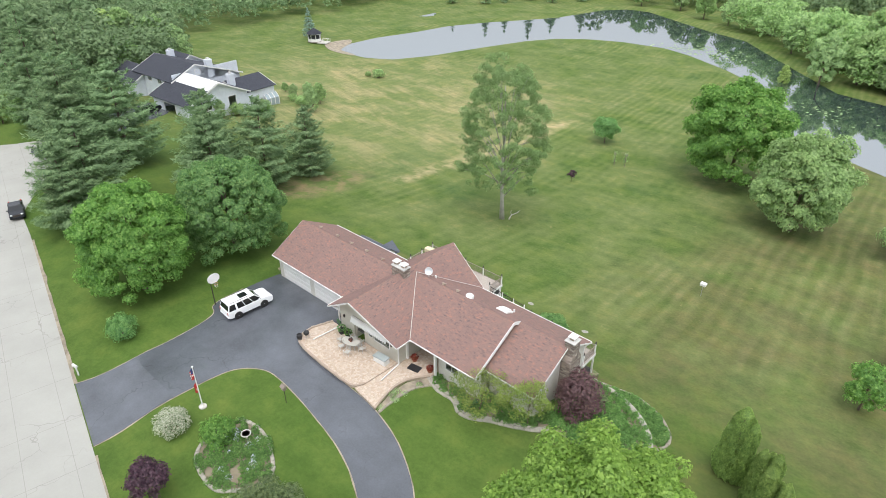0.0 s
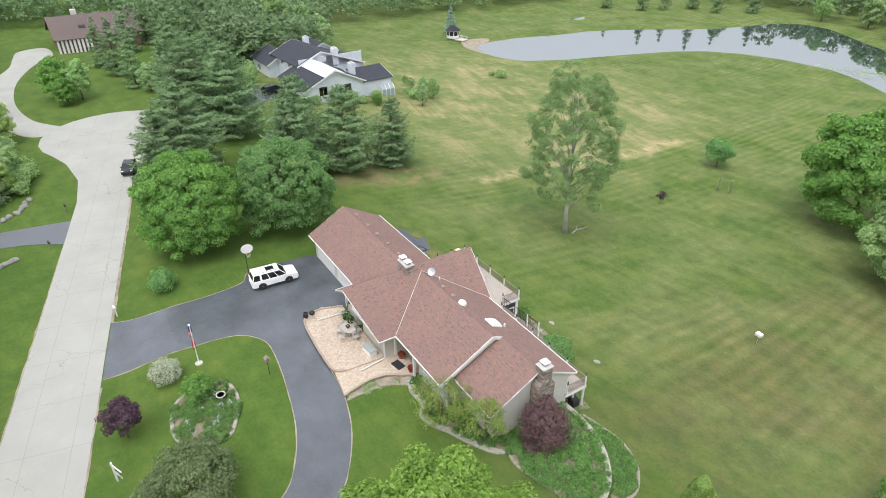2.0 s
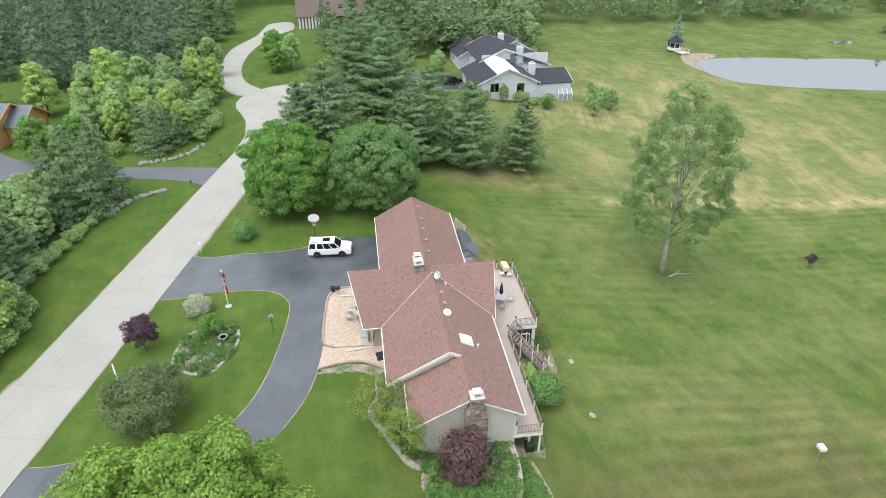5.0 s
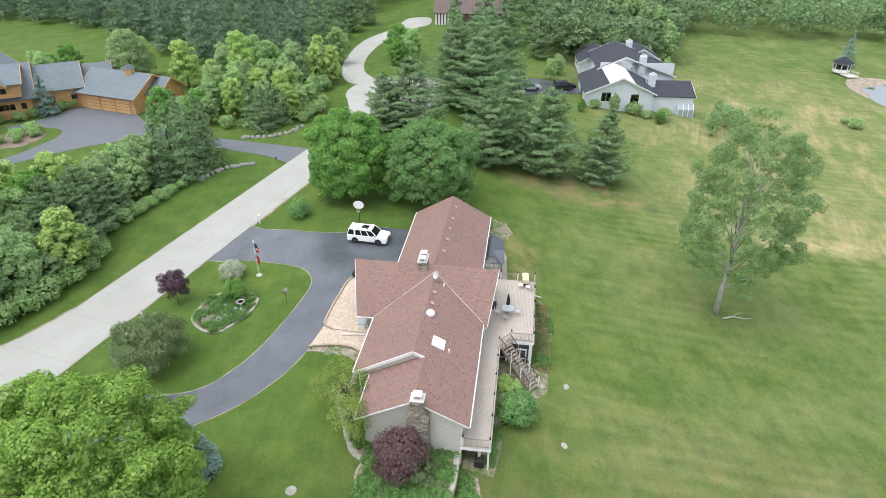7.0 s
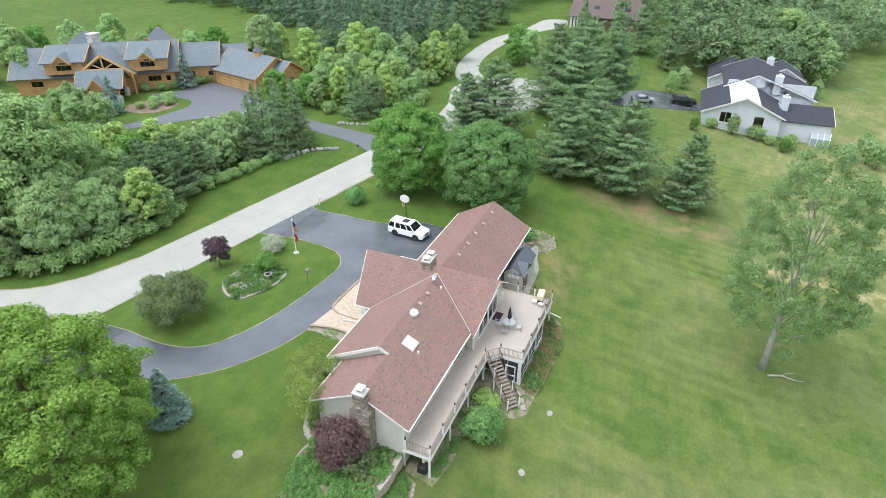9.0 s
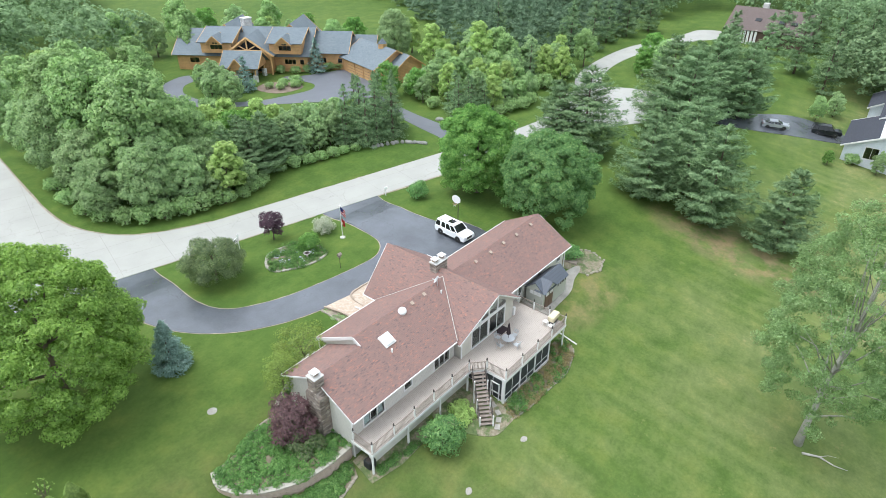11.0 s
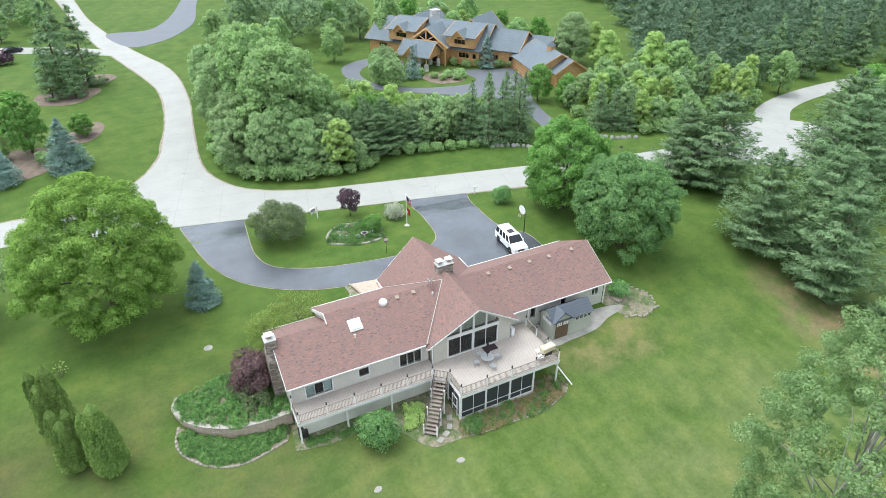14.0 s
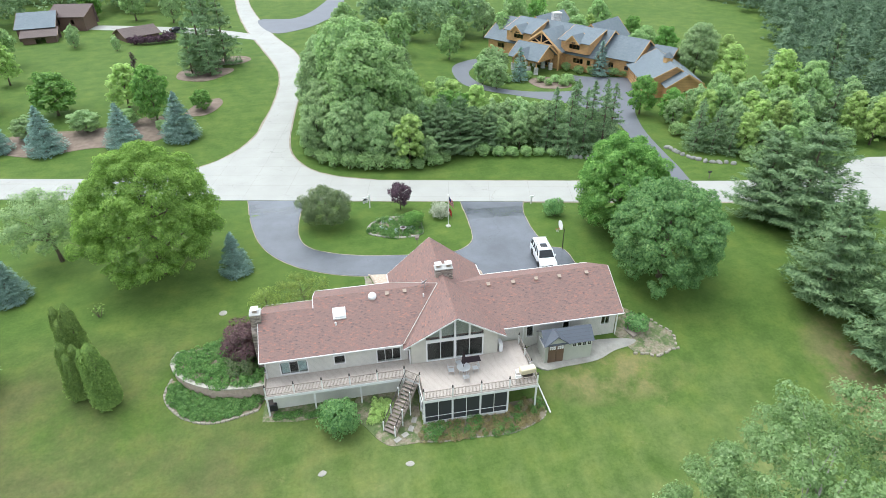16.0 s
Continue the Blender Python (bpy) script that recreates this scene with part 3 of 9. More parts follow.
def mesh_from(name, verts, quads, material, parent=None, label="", soft=None):
    """A mesh object from arrays of vertices and of faces with equally many corners; soft: a shading normal for each face."""
    me = bpy.data.meshes.new(name)
    nv, nq, nc = len(verts), len(quads), len(quads[0])
    me.vertices.add(nv)
    me.vertices.foreach_set("co", np.ascontiguousarray(verts, dtype=np.float32).ravel())
    me.loops.add(nq * nc)
    me.loops.foreach_set("vertex_index", np.ascontiguousarray(quads, dtype=np.int32).ravel())
    me.polygons.add(nq)
    me.polygons.foreach_set("loop_start", np.arange(nq, dtype=np.int32) * nc)
    me.update(calc_edges=True)
    if soft is not None:
        me.normals_split_custom_set_from_vertices(np.repeat(soft, nc, 0))
    me.materials.append(M[material])
    ob = new(name, me)
    if parent:
        ob.parent = parent
    if label:
        ob["label"] = label
    return ob


# ---- the lie of the land ----
WATER = -10.55
POND = [(134, -104), (130, -97), (117, -96), (108, -100), (102, -112), (96, -134), (91, -150), (85, -160), (76, -167), (65, -171), (50, -172), (40, -168), (24, -158),
        (12, -148), (0, -125), (-8, -112), (-30, -101), (-90, -96), (-90, -142), (-25, -150), (-6, -155), (11, -174), (34, -201), (48, -207), (65, -217), (83, -228),
        (93, -228), (100, -219), (103, -205), (106, -192), (113, -179), (121, -166), (128, -150), (130, -134), (134, -118)]


def sm(a1, b1, v):
    k = np.clip((v - a1) / (b1 - a1), 0, 1)
    return k * k * (3 - 2 * k)


def pond_depth(x, y):
    """Metres inside the pond's shore (outside: minus)."""
    best = np.full(np.shape(x), 1e9)
    inside = np.zeros(np.shape(x), bool)
    for (x0, y0), (x1, y1) in zip(POND, POND[1:] + POND[:1]):
        dx, dy = x1 - x0, y1 - y0
        k = np.clip(((x - x0) * dx + (y - y0) * dy) / (dx * dx + dy * dy), 0, 1)
        best = np.minimum(best, np.hypot(x - x0 - k * dx, y - y0 - k * dy))
        if dy:
            inside ^= ((y0 > y) != (y1 > y)) & (x < dx * (y - y0) / dy + x0)
    return np.where(inside, best, -best)


def land(x, y):
    """The height of the ground."""
    x, y = np.asarray(x, float), np.asarray(y, float)
    s = np.maximum(0, 4 - y)
    z = -10.4 * (1 - np.exp(-(s / 45.0) ** 1.27))
    d = y - (30.8 - 0.219 * x)
    z = z - 0.8 * sm(-7, -1, d) + (1.4 - 1.0 * sm(8, 24, x)) * sm(10, 45, d)
    # level bench behind the garage, with its bank
    z = z + 0.95 * sm(6.0, 8.5, x) * (1 - sm(17, 27, x)) * sm(-11.5, -6.8, y) * (1 - sm(-4, 4, y))
    # gentle roll
    z = z + 0.22 * np.sin(x * 0.045 + 1.0) * np.sin(y * 0.05) * sm(-20, -60, y)
    p = pond_depth(x, y)
    k = sm(-14, -2.5, p)
    return z * (1 - k) + (WATER - 0.16 * np.clip(p, -4, 7)) * k


def steps(fine, mid, far):
    """Grid lines: fine in the middle, coarser outwards."""
    a1, b1, c1 = fine
    out = list(np.arange(a1, b1, c1))
    lo, hi = a1, out[-1]
    while hi < mid[1]:
        hi += mid[2]
        out.append(hi)
    while lo > mid[0]:
        lo -= mid[2]
        out.insert(0, lo)
    g = mid[2]
    while hi < far:
        g *= 1.35
        hi += g
        out.append(hi)
    g = mid[2]
    while lo > -far:
        g *= 1.35
        lo -= g
        out.insert(0, lo)
    return np.array(out)


gx, gy = steps((-62, 72, 1.2), (-140, 230, 2.8), 2500), steps((-62, 62, 1.2), (-250, 230, 2.8), 2500)
GX, GY = np.meshgrid(gx, gy)
nx, ny = len(gx), len(gy)
idx = np.arange(nx * ny).reshape(ny, nx)
quads = np.stack([idx[:-1, :-1], idx[:-1, 1:], idx[1:, 1:], idx[1:, :-1]], -1).reshape(-1, 4)
ground = mesh_from("ground", np.stack([GX, GY, land(GX, GY)], -1).reshape(-1, 3), quads, "grass")
ground.data.polygons.foreach_set("use_smooth", [True] * len(ground.data.polygons))
tagged(ground, "mown green lawn with dry straw patches sloping to a pond", "lawn", kind="structure")


def curve_through(pts, n=6, closed=True):
    """A smooth line through the points."""
    out, m = [], len(pts)
    for i in range(m if closed else m - 1):
        g = [pts[(i + k) % m] if closed else pts[min(max(i + k, 0), m - 1)] for k in (-1, 0, 1, 2)]
        for j in range(n):
            k = j / n
            out.append(tuple(0.5 * (2 * g[1][c] + (g[2][c] - g[0][c]) * k + (2 * g[0][c] - 5 * g[1][c] + 4 * g[2][c] - g[3][c]) * k * k
                                    + (3 * g[1][c] - g[0][c] - 3 * g[2][c] + g[3][c]) * k ** 3) for c in range(len(g[1]))))
    if not closed:
        out.append(tuple(pts[-1]))
    return out


def drape(name, poly, material, up=0.04, step=2.0, thick=0.3, parent=None):
    """A sheet in the outline poly that follows the land, with skirts."""
    bm = bmesh.new()
    bm.faces.new([bm.verts.new((x, y, 0)) for x, y in poly])
    for ax in (0, 1):
        lo, hi = min(p[ax] for p in poly), max(p[ax] for p in poly)
        c = math.floor(lo / step) * step + step
        while c < hi:
            nrm = (1, 0, 0) if ax == 0 else (0, 1, 0)
            bmesh.ops.bisect_plane(bm, geom=bm.verts[:] + bm.edges[:] + bm.faces[:], plane_co=tuple(c * k for k in nrm), plane_no=nrm)
            c += step
    bmesh.ops.triangulate(bm, faces=bm.faces[:])
    for f in bm.faces:
        if f.normal.z < 0:
            f.normal_flip()
    co = np.array([v.co[:2] for v in bm.verts])
    z = land(co[:, 0], co[:, 1]) + up
    for v, h in zip(bm.verts, z):
        v.co.z = h
    rim = [e for e in bm.edges if e.is_boundary]
    got = bmesh.ops.extrude_edge_only(bm, edges=rim)
    for v in got["geom"]:
        if isinstance(v, bmesh.types.BMVert):
            v.co.z -= thick
    return part(name, bm, material, parent)


def at(x, y, turn=0.0, size=1.0, up=0.0):
    """A pose that stands on the ground at x, y."""
    return pose(x, y, float(land(x, y)) + up, 0, 0, turn) @ Matrix.Scale(size, 4)


# ---- water and roads ----
bm = bmesh.new()
bm.faces.new([bm.verts.new((x, y, WATER)) for x, y in [(-100, -90), (150, -90), (150, -240), (-100, -240)]])
m, t, b = node_mat("pond_water")
b.inputs["Base Color"].default_value = (0.030, 0.045, 0.045, 1)
b.inputs["Roughness"].default_value = 0.03
b.inputs["IOR"].default_value = 5.0
v = coords(t)
bumped(t, b, noise_of(t, v, 0.9, 3), 0.02, 0.03)
M["water"] = m
tagged(part("water", bm, "water"), "still dark pond reflecting pale sky and trees", "pond", kind="structure")

near_y = lambda x: 30.8 - 0.219 * x
far_y = lambda x: 37.9 - 0.22 * x
# street with its side branch and the turning circle
circle = [(77 + 12.5 * math.cos(radians(a1)), 18.0 + 12.5 * math.sin(radians(a1))) for a1 in range(120, -150, -15)]
street = [(-200, near_y(-200)), (50, near_y(50)), (57, 18.6), (64.5, 14.0)] + circle[::-1][1:] + [(66, 27.2), (58, 26.2), (50, far_y(50) + 0.2), (20, far_y(20)), (-3, far_y(-3))]
junction = curve_through([(-3, far_y(-3)), (-8.5, 41.0), (-12.2, 43.9), (-15.0, 48.8), (-16.3, 55), (-15.7, 67), (-13.9, 88), (-14.8, 112), (-21.6, 136), (-27.5, 163), (-32, 190), (-37, 240)], 4, False)
west = curve_through([(-43, 240), (-37.5, 200), (-34, 172), (-29.6, 146), (-24.3, 123), (-19.0, 98), (-19.0, 80), (-20.9, 66), (-22.6, 59), (-26.8, 52.2), (-33.5, 47.8), (-44, far_y(-44))], 4, False)
street = street + junction[1:] + west + [(-200, far_y(-200))]
tagged(drape("street", street, "street", 0.05, 2.5), "pale concrete residential street with cracks, junction and turning circle", "street", kind="structure")

outer = curve_through([(16.9, near_y(16.9) - 0.1), (15.6, 22.5), (15.25, 18.0), (15.8, 13.6), (17.4, 12.4), (17.7, 9.5), (17.3, 4.9), (16.9, 3.9)], 5, False)
inner = curve_through([(6.1, 9.7), (2.0, 10.6), (-4.6, 11.0), (-8.0, 11.6), (-11.3, 12.8), (-15.2, 15.3), (-18.6, 19.6), (-20.6, 26.0), (-21.9, near_y(-21.9) - 0.1)], 5, False)
isle = curve_through([(-13.9, near_y(-13.9) - 0.1), (-14.5, 27.0), (-14.6, 22.5), (-13.5, 19.3), (-11.0, 17.4), (-7.5, 16.0), (-3.0, 15.1), (1.5, 14.5), (4.6, 14.6), (6.7, 16.2), (7.4, 18.5), (7.7, 22.5), (8.0, 26.0), (8.2, near_y(8.2) - 0.1)], 5, False)
drive = outer + [(4.2, 3.9), (4.2, 5.9), (5.3, 6.0), (6.1, 8.0)] + inner + isle
tagged(drape("driveway", drive, "asphalt", 0.04, 2.0), "dark asphalt loop driveway with hairline cracks", "driveway", kind="structure")


def edging(line, inward, name, material, width, up):
    """A narrow worn strip along a line."""
    left, right = [], []
    for i, p in enumerate(line):
        q, r = line[max(i - 1, 0)], line[min(i + 1, len(line) - 1)]
        dx, dy = r[0] - q[0], r[1] - q[1]
        k = math.hypot(dx, dy) or 1
        w = width * (0.75 + 0.5 * noise.noise((p[0] * 0.7, p[1] * 0.7, 0)))
        left.append(p)
        right.append((p[0] - dy / k * w * inward, p[1] + dx / k * w * inward))
    bm = bmesh.new()
    rows = []
    for a1, b1 in zip(left, right):
        rows.append([bm.verts.new((q[0], q[1], float(land(*q)) + up)) for q in (a1, b1)])
    for r1, r2 in zip(rows, rows[1:]):
        bm.faces.new((r1[0], r2[0], r2[1], r1[1]))
    return tagged(part(name, bm, material), "worn soil strip along the asphalt edge", "edging", kind="structure")


edging(outer[:-9], 1, "drive_edging_outer", "gravel", 0.16, 0.025)
edging(isle, 1, "drive_edging_island", "gravel", 0.15, 0.025)
edging(inner[8:], 1, "drive_edging_inner", "gravel", 0.15, 0.025)
edging([(x, near_y(x)) for x in np.arange(17, 50, 1.5)], -1, "street_shoulder_east", "gravel", 0.4, 0.03)
edging([(x, near_y(x)) for x in np.arange(-13.9, 8, 1.5)], -1, "street_shoulder_island", "gravel", 0.2, 0.03)
edging([(x, far_y(x)) for x in np.arange(-3, 50, 1.5)], 1, "street_shoulder_north", "gravel", 0.22, 0.03)
edging(junction, -1, "branch_shoulder_east", "gravel", 0.4, 0.03)
edging(west, -1, "branch_shoulder_west", "gravel", 0.5, 0.03)

# neighbours' drives
log_drive = curve_through([(44.0, far_y(44) - 0.2), (45.0, 34), (45.6, 40), (47, 50), (50.2, 60), (55, 66), (56.8, 68), (57.2, 75), (58.5, 79.4), (54.1, 81), (48.2, 83.2), (46, 85.5), (44.5, 84.5), (45.8, 79.6),
                           (45.8, 75.6), (42.5, 73.3), (36, 74.2), (31.5, 75.8), (26, 80.2), (23.9, 86), (24.2, 92), (27.5, 97), (33, 99), (32, 103), (28.5, 103.2), (22.9, 99.5), (20.4, 93), (20.6, 83),
                           (24.5, 77.5), (29.6, 73.2), (34, 69.6), (38, 66.2), (42.5, 60), (43.5, 51), (41.5, 41), (40.0, 34), (37.5, far_y(37.5) - 0.2)], 4, False)
tagged(drape("log_house_drive", log_drive, "drive_far", 0.035, 3), "grey asphalt drive curving to a forecourt", "driveway", kind="structure")
isle_far = curve_through([(36.5, 77.0), (40, 75.5), (43.2, 76.2), (44.0, 79), (42.5, 83), (38.5, 84.5), (35.5, 82)], 5)
tagged(drape("forecourt_bed", isle_far, "mulch", 0.05, 3), "mulched shrub bed within the forecourt", "shrub bed", kind="structure")
brown_drive = curve_through([(84, 25.5), (92, 30.5), (104, 33), (118, 32.8), (130, 30.5), (140, 27), (146.5, 23.5), (156, 25), (154, 31), (146, 32.5), (137, 33.5), (122, 38), (104, 38), (90, 35.5), (82, 31)], 4)
tagged(drape("brown_house_drive", brown_drive, "street", 0.06, 3), "pale concrete drive winding between trees", "driveway", kind="structure")
white_drive = curve_through([(74, 8), (80, -4), (86, -12), (92, -20), (97, -17), (96, -9), (88, -2), (82, 9)], 4)
tagged(drape("white_house_drive", white_drive, "asphalt", 0.06, 3), "dark asphalt drive beside a white house", "driveway", kind="structure")
side_drive = curve_through([(-22, 139), (-14, 142), (-8, 150.5), (-2, 166), (3, 198), (14, 250), (9, 252), (-2, 202), (-6.5, 182), (-11.5, 166), (-17, 158), (-27, 158)], 4)
tagged(drape("north_drive", side_drive, "drive_far", 0.06, 3), "grey asphalt drive off the branch street", "driveway", kind="structure")
barn_drive = curve_through([(-25, 131), (-40, 141), (-60, 150), (-80, 158), (-82, 163), (-58, 156), (-38, 147), (-26, 137)], 4)
tagged(drape("barn_drive", barn_drive, "street", 0.06, 3), "pale concrete drive to brown houses", "driveway", kind="structure")


# ---- trees and shrubs ----
def unit(a1):
    return a1 / np.maximum(np.linalg.norm(a1, axis=-1, keepdims=True), 1e-9)


def cards(rng, c, n, size, aspect=0.6, tilt=0.34, along=None, droop=0.2):
    """Pointed leaf sprays at c facing about n; along: the way their long axis runs. Gives vertices, faces and soft normals."""
    k = len(c)
    nn = unit(n + tilt * rng.normal(size=(k, 3)))
    u = rng.normal(size=(k, 3)) if along is None else along + 0.25 * rng.normal(size=(k, 3))
    u = unit(u - (u * nn).sum(1, keepdims=True) * nn)
    w = np.cross(nn, u)
    s = size * rng.uniform(0.65, 1.35, (k, 1))
    d = droop * s * nn
    e = w * s * aspect * 1.12
    v = np.stack([c + u * s * 1.1 - d, c - u * s * 0.62 + e, c - u * s * 0.62 - e], 1).reshape(-1, 3)
    return v, np.arange(3 * k).reshape(-1, 3), unit(0.38 * unit(n) + 0.62 * nn)


def lobes_of(rng, R, H, base, count, lump, shape="round"):
    """Leaf masses of a crown from base up to H: large boughs spread over its outside, each covered in small ones."""
    nb = max(6, int(count / 7))
    k = np.arange(nb) + 0.5
    z = 1 - 1.80 * k / nb
    a1 = k * 2.39996 + rng.uniform(0, 6.28) + rng.normal(size=nb) * 0.2
    rad = np.sqrt(np.maximum(0, 1 - z * z))
    h = (z + 1) / 2
    if shape == "cone":
        rad = rad * (1.25 - h)
    elif shape == "egg":
        rad = np.maximum(rad * (1.14 - 0.40 * h), np.where(z < -0.3, 0.78, 0))
    elif shape == "spread":
        rad = rad * (0.75 + 0.35 * h)
    elif shape == "column":
        rad = np.sqrt(rad) * (0.78 + 0.22 * np.sin(3.2 * h + 0.4))
    elif shape == "dome":
        rad = np.maximum(rad, np.where(z < 0, 0.92, 0))
    rb = np.minimum(1.05 * math.sqrt(R * (H - base) / nb), 0.5 * R) * rng.uniform(0.75, 1.25, nb)
    q = rng.uniform(0.80, 1.08, nb)
    span = H - base
    big = np.stack([(R - 0.8 * rb) * rad * q * np.cos(a1), (R - 0.8 * rb) * rad * q * np.sin(a1), base + 0.8 * rb + (span - 1.6 * rb) * (0.5 + (h - 0.5) * q)], 1)
    out = unit(big - np.array([0, 0, base + 0.45 * span]))
    shell = int(0.42 * count)
    i = np.arange(count - shell) % nb
    d = unit(rng.normal(size=(count - shell, 3)) + 0.85 * out[i] + np.array([0, 0, 0.35]))
    c = big[i] + d * (rb[i] * rng.uniform(0.6, 1.0, count - shell))[:, None]
    # small masses between the boughs close the crown
    k = np.arange(shell) + 0.5
    zs = 1 - 1.90 * k / shell
    fs = np.interp(zs, z[::-1], rad[::-1])
    a2 = k * 2.39996 + rng.uniform(0, 6.28)
    qs = rng.uniform(0.80, 0.97, shell)
    c = np.concatenate([c, np.stack([(R - 0.5 * lump) * fs * qs * np.cos(a2), (R - 0.5 * lump) * fs * qs * np.sin(a2), base + span * (0.5 + 0.48 * zs * qs)], 1)])
    c[:, 2] = np.maximum(c[:, 2], base + 0.3 * lump)
    return c, lump * rng.uniform(0.70, 1.30, count)


def crown_cards(rng, c, r, per, size, flat=0.8, aspect=0.6, keep=0.72):
    """Leaf sprays over the boughs, fewer where a bough lies inside another."""
    pts, nor = [], []
    mid = c.mean(0)
    for i in range(len(c)):
        n = int(per * r[i] ** 2)
        d = unit(rng.normal(size=(n, 3)))
        d[:, 2] = np.where((d[:, 2] < -0.3) & (rng.random(n) < 0.6), -d[:, 2], d[:, 2])
        p = c[i] + d * r[i] * np.array([1, 1, flat]) * rng.uniform(0.70, 1.28, (n, 1))
        ok = np.ones(n, bool)
        near = np.nonzero(np.linalg.norm(c - c[i], axis=1) < r[i] * 1.3 + r * 0.9)[0]
        for j in near:
            if j != i:
                ok &= np.linalg.norm((p - c[j]) / np.array([1, 1, flat]), axis=1) > keep * r[j]
        ok |= rng.random(n) < 0.08
        pts.append(p[ok])
        nor.append(unit(d[ok] + 0.35 * unit(c[i] - mid) + np.array([0, 0, 0.55])))
    return cards(rng, np.concatenate(pts), np.concatenate(nor), size, aspect)


def trunk_mesh(rng, H, r0, tips, base, lean=(0, 0), first=0.35):
    """A tapered trunk with limbs that reach to the boughs."""
    bm = bmesh.new()
    pts, rad = [], []
    for k in np.linspace(0, 1, 7):
        w = 0.06 * H * k * (1 - k)
        pts.append((lean[0] * k + w * rng.normal() * 0.4, lean[1] * k + w * rng.normal() * 0.4, H * k))
        rad.append(r0 * (1.35 if k == 0 else 1.0) * (1 - 0.85 * k))
    pts[0] = (0, 0, -0.25)
    tube(bm, pts, rad, 8)
    for q in tips:
        z0 = max(base * 0.8, min(q[2] * rng.uniform(0.45, 0.75), H * 0.85))
        k = z0 / H
        s = (lean[0] * k, lean[1] * k, z0)
        mid = tuple(s[i] * 0.45 + q[i] * 0.55 + (0.12 * H * 0.3 if i == 2 else rng.normal() * 0.2) for i in range(3))
        rl = r0 * (1 - 0.8 * k) * rng.uniform(0.3, 0.5)
        tube(bm, [s, mid, tuple(q)], [rl, rl * 0.6, rl * 0.15], 5)
    return bm


def broadleaf(name, seed, R, H, base, leaf, label, count=26, lump=1.9, per=34, size=0.32, shape="round", bark="bark", r0=0.3, limbs=9, category="tree", keep=0.72, aspect=0.6, lean=(0, 0), group=""):
    rng = np.random.default_rng(seed)
    c, r = lobes_of(rng, R - lump * 0.55, H - lump * 0.7, base + lump * 0.5, count, lump, shape)
    if lean != (0, 0):
        c[:, 0] += lean[0] * c[:, 2] / H
        c[:, 1] += lean[1] * c[:, 2] / H
    root = empty(name, None, label, category, group)
    part("trunk", trunk_mesh(rng, H * 0.82, r0, c[rng.permutation(len(c))[:limbs]], base, lean), bark, root, smooth=True)
    v, q, soft = crown_cards(rng, c, r, per, size, aspect=aspect, keep=keep)
    mesh_from("crown", v, q, leaf, root, soft=soft)
    return root


def whorl_cards(rng, R, H, base, whorls, arms, per, size, slim=0.22, up=0.12, sag=0.10, ragged=0.25, taper=0.8, wide=0.30):
    """Tiers of boughs up a leader, each bough a flat fan of needle sprays that lifts at its tip."""
    P, N, A = [], [], []
    gap = (H - base) / whorls
    for i in range(whorls):
        h = (i + 0.4) / whorls
        prof = max(0.0, 1 - h) ** taper * min(1, 0.74 + 2.0 * h)
        m = max(4, int(arms * (0.55 + 0.45 * prof) + 0.5))
        a0 = rng.uniform(0, 6.28)
        for j in range(m):
            a1 = a0 + 6.2832 * j / m + rng.normal() * 0.16
            L = (R * prof + 0.15) * rng.uniform(1 - ragged, 1 + ragged * 0.5)
            z = base + (H - base) * h + rng.normal() * 0.5 * gap
            n = int(per * (0.15 + 0.85 * L / R)) + 4
            s = rng.uniform(0.10, 1.0, n) ** 0.7
            out = np.array([math.cos(a1), math.sin(a1), 0.0])
            side = np.array([-out[1], out[0], 0.0])
            wid = 1.7 * wide * L * np.sqrt(s * (1.10 - s)) * rng.uniform(-1, 1, n)
            rise = (up * s ** 2 - sag * s) * L - np.abs(wid) * 0.12 + rng.normal(size=n) * 0.16 * gap
            P.append(np.outer(s * L, out) + np.outer(wid, side) + np.outer(rise + z, (0, 0, 1)))
            N.append(np.tile((0, 0, 0.85), (n, 1)) + 0.55 * out + np.outer(wid / (L + 0.1) * 0.6, side))
            A.append(np.tile(out, (n, 1)) + np.outer(wid / (L + 0.1) * 1.8, side) + np.array([0, 0, 0.30 + up]))
    n = int(per * 0.5) + 6
    P.append(np.stack([rng.normal(size=n) * 0.06, rng.normal(size=n) * 0.06, H - rng.uniform(-0.02, 1.0, n) * 1.2 * gap], 1))
    N.append(unit(rng.normal(size=(n, 3))) + np.array([0, 0, 0.6]))
    A.append(rng.normal(size=(n, 3)) * 0.5 + np.array([0, 0, 1.0]))
    return cards(rng, np.concatenate(P), np.concatenate(N), size, slim, 0.45, np.concatenate(A), 0.06)


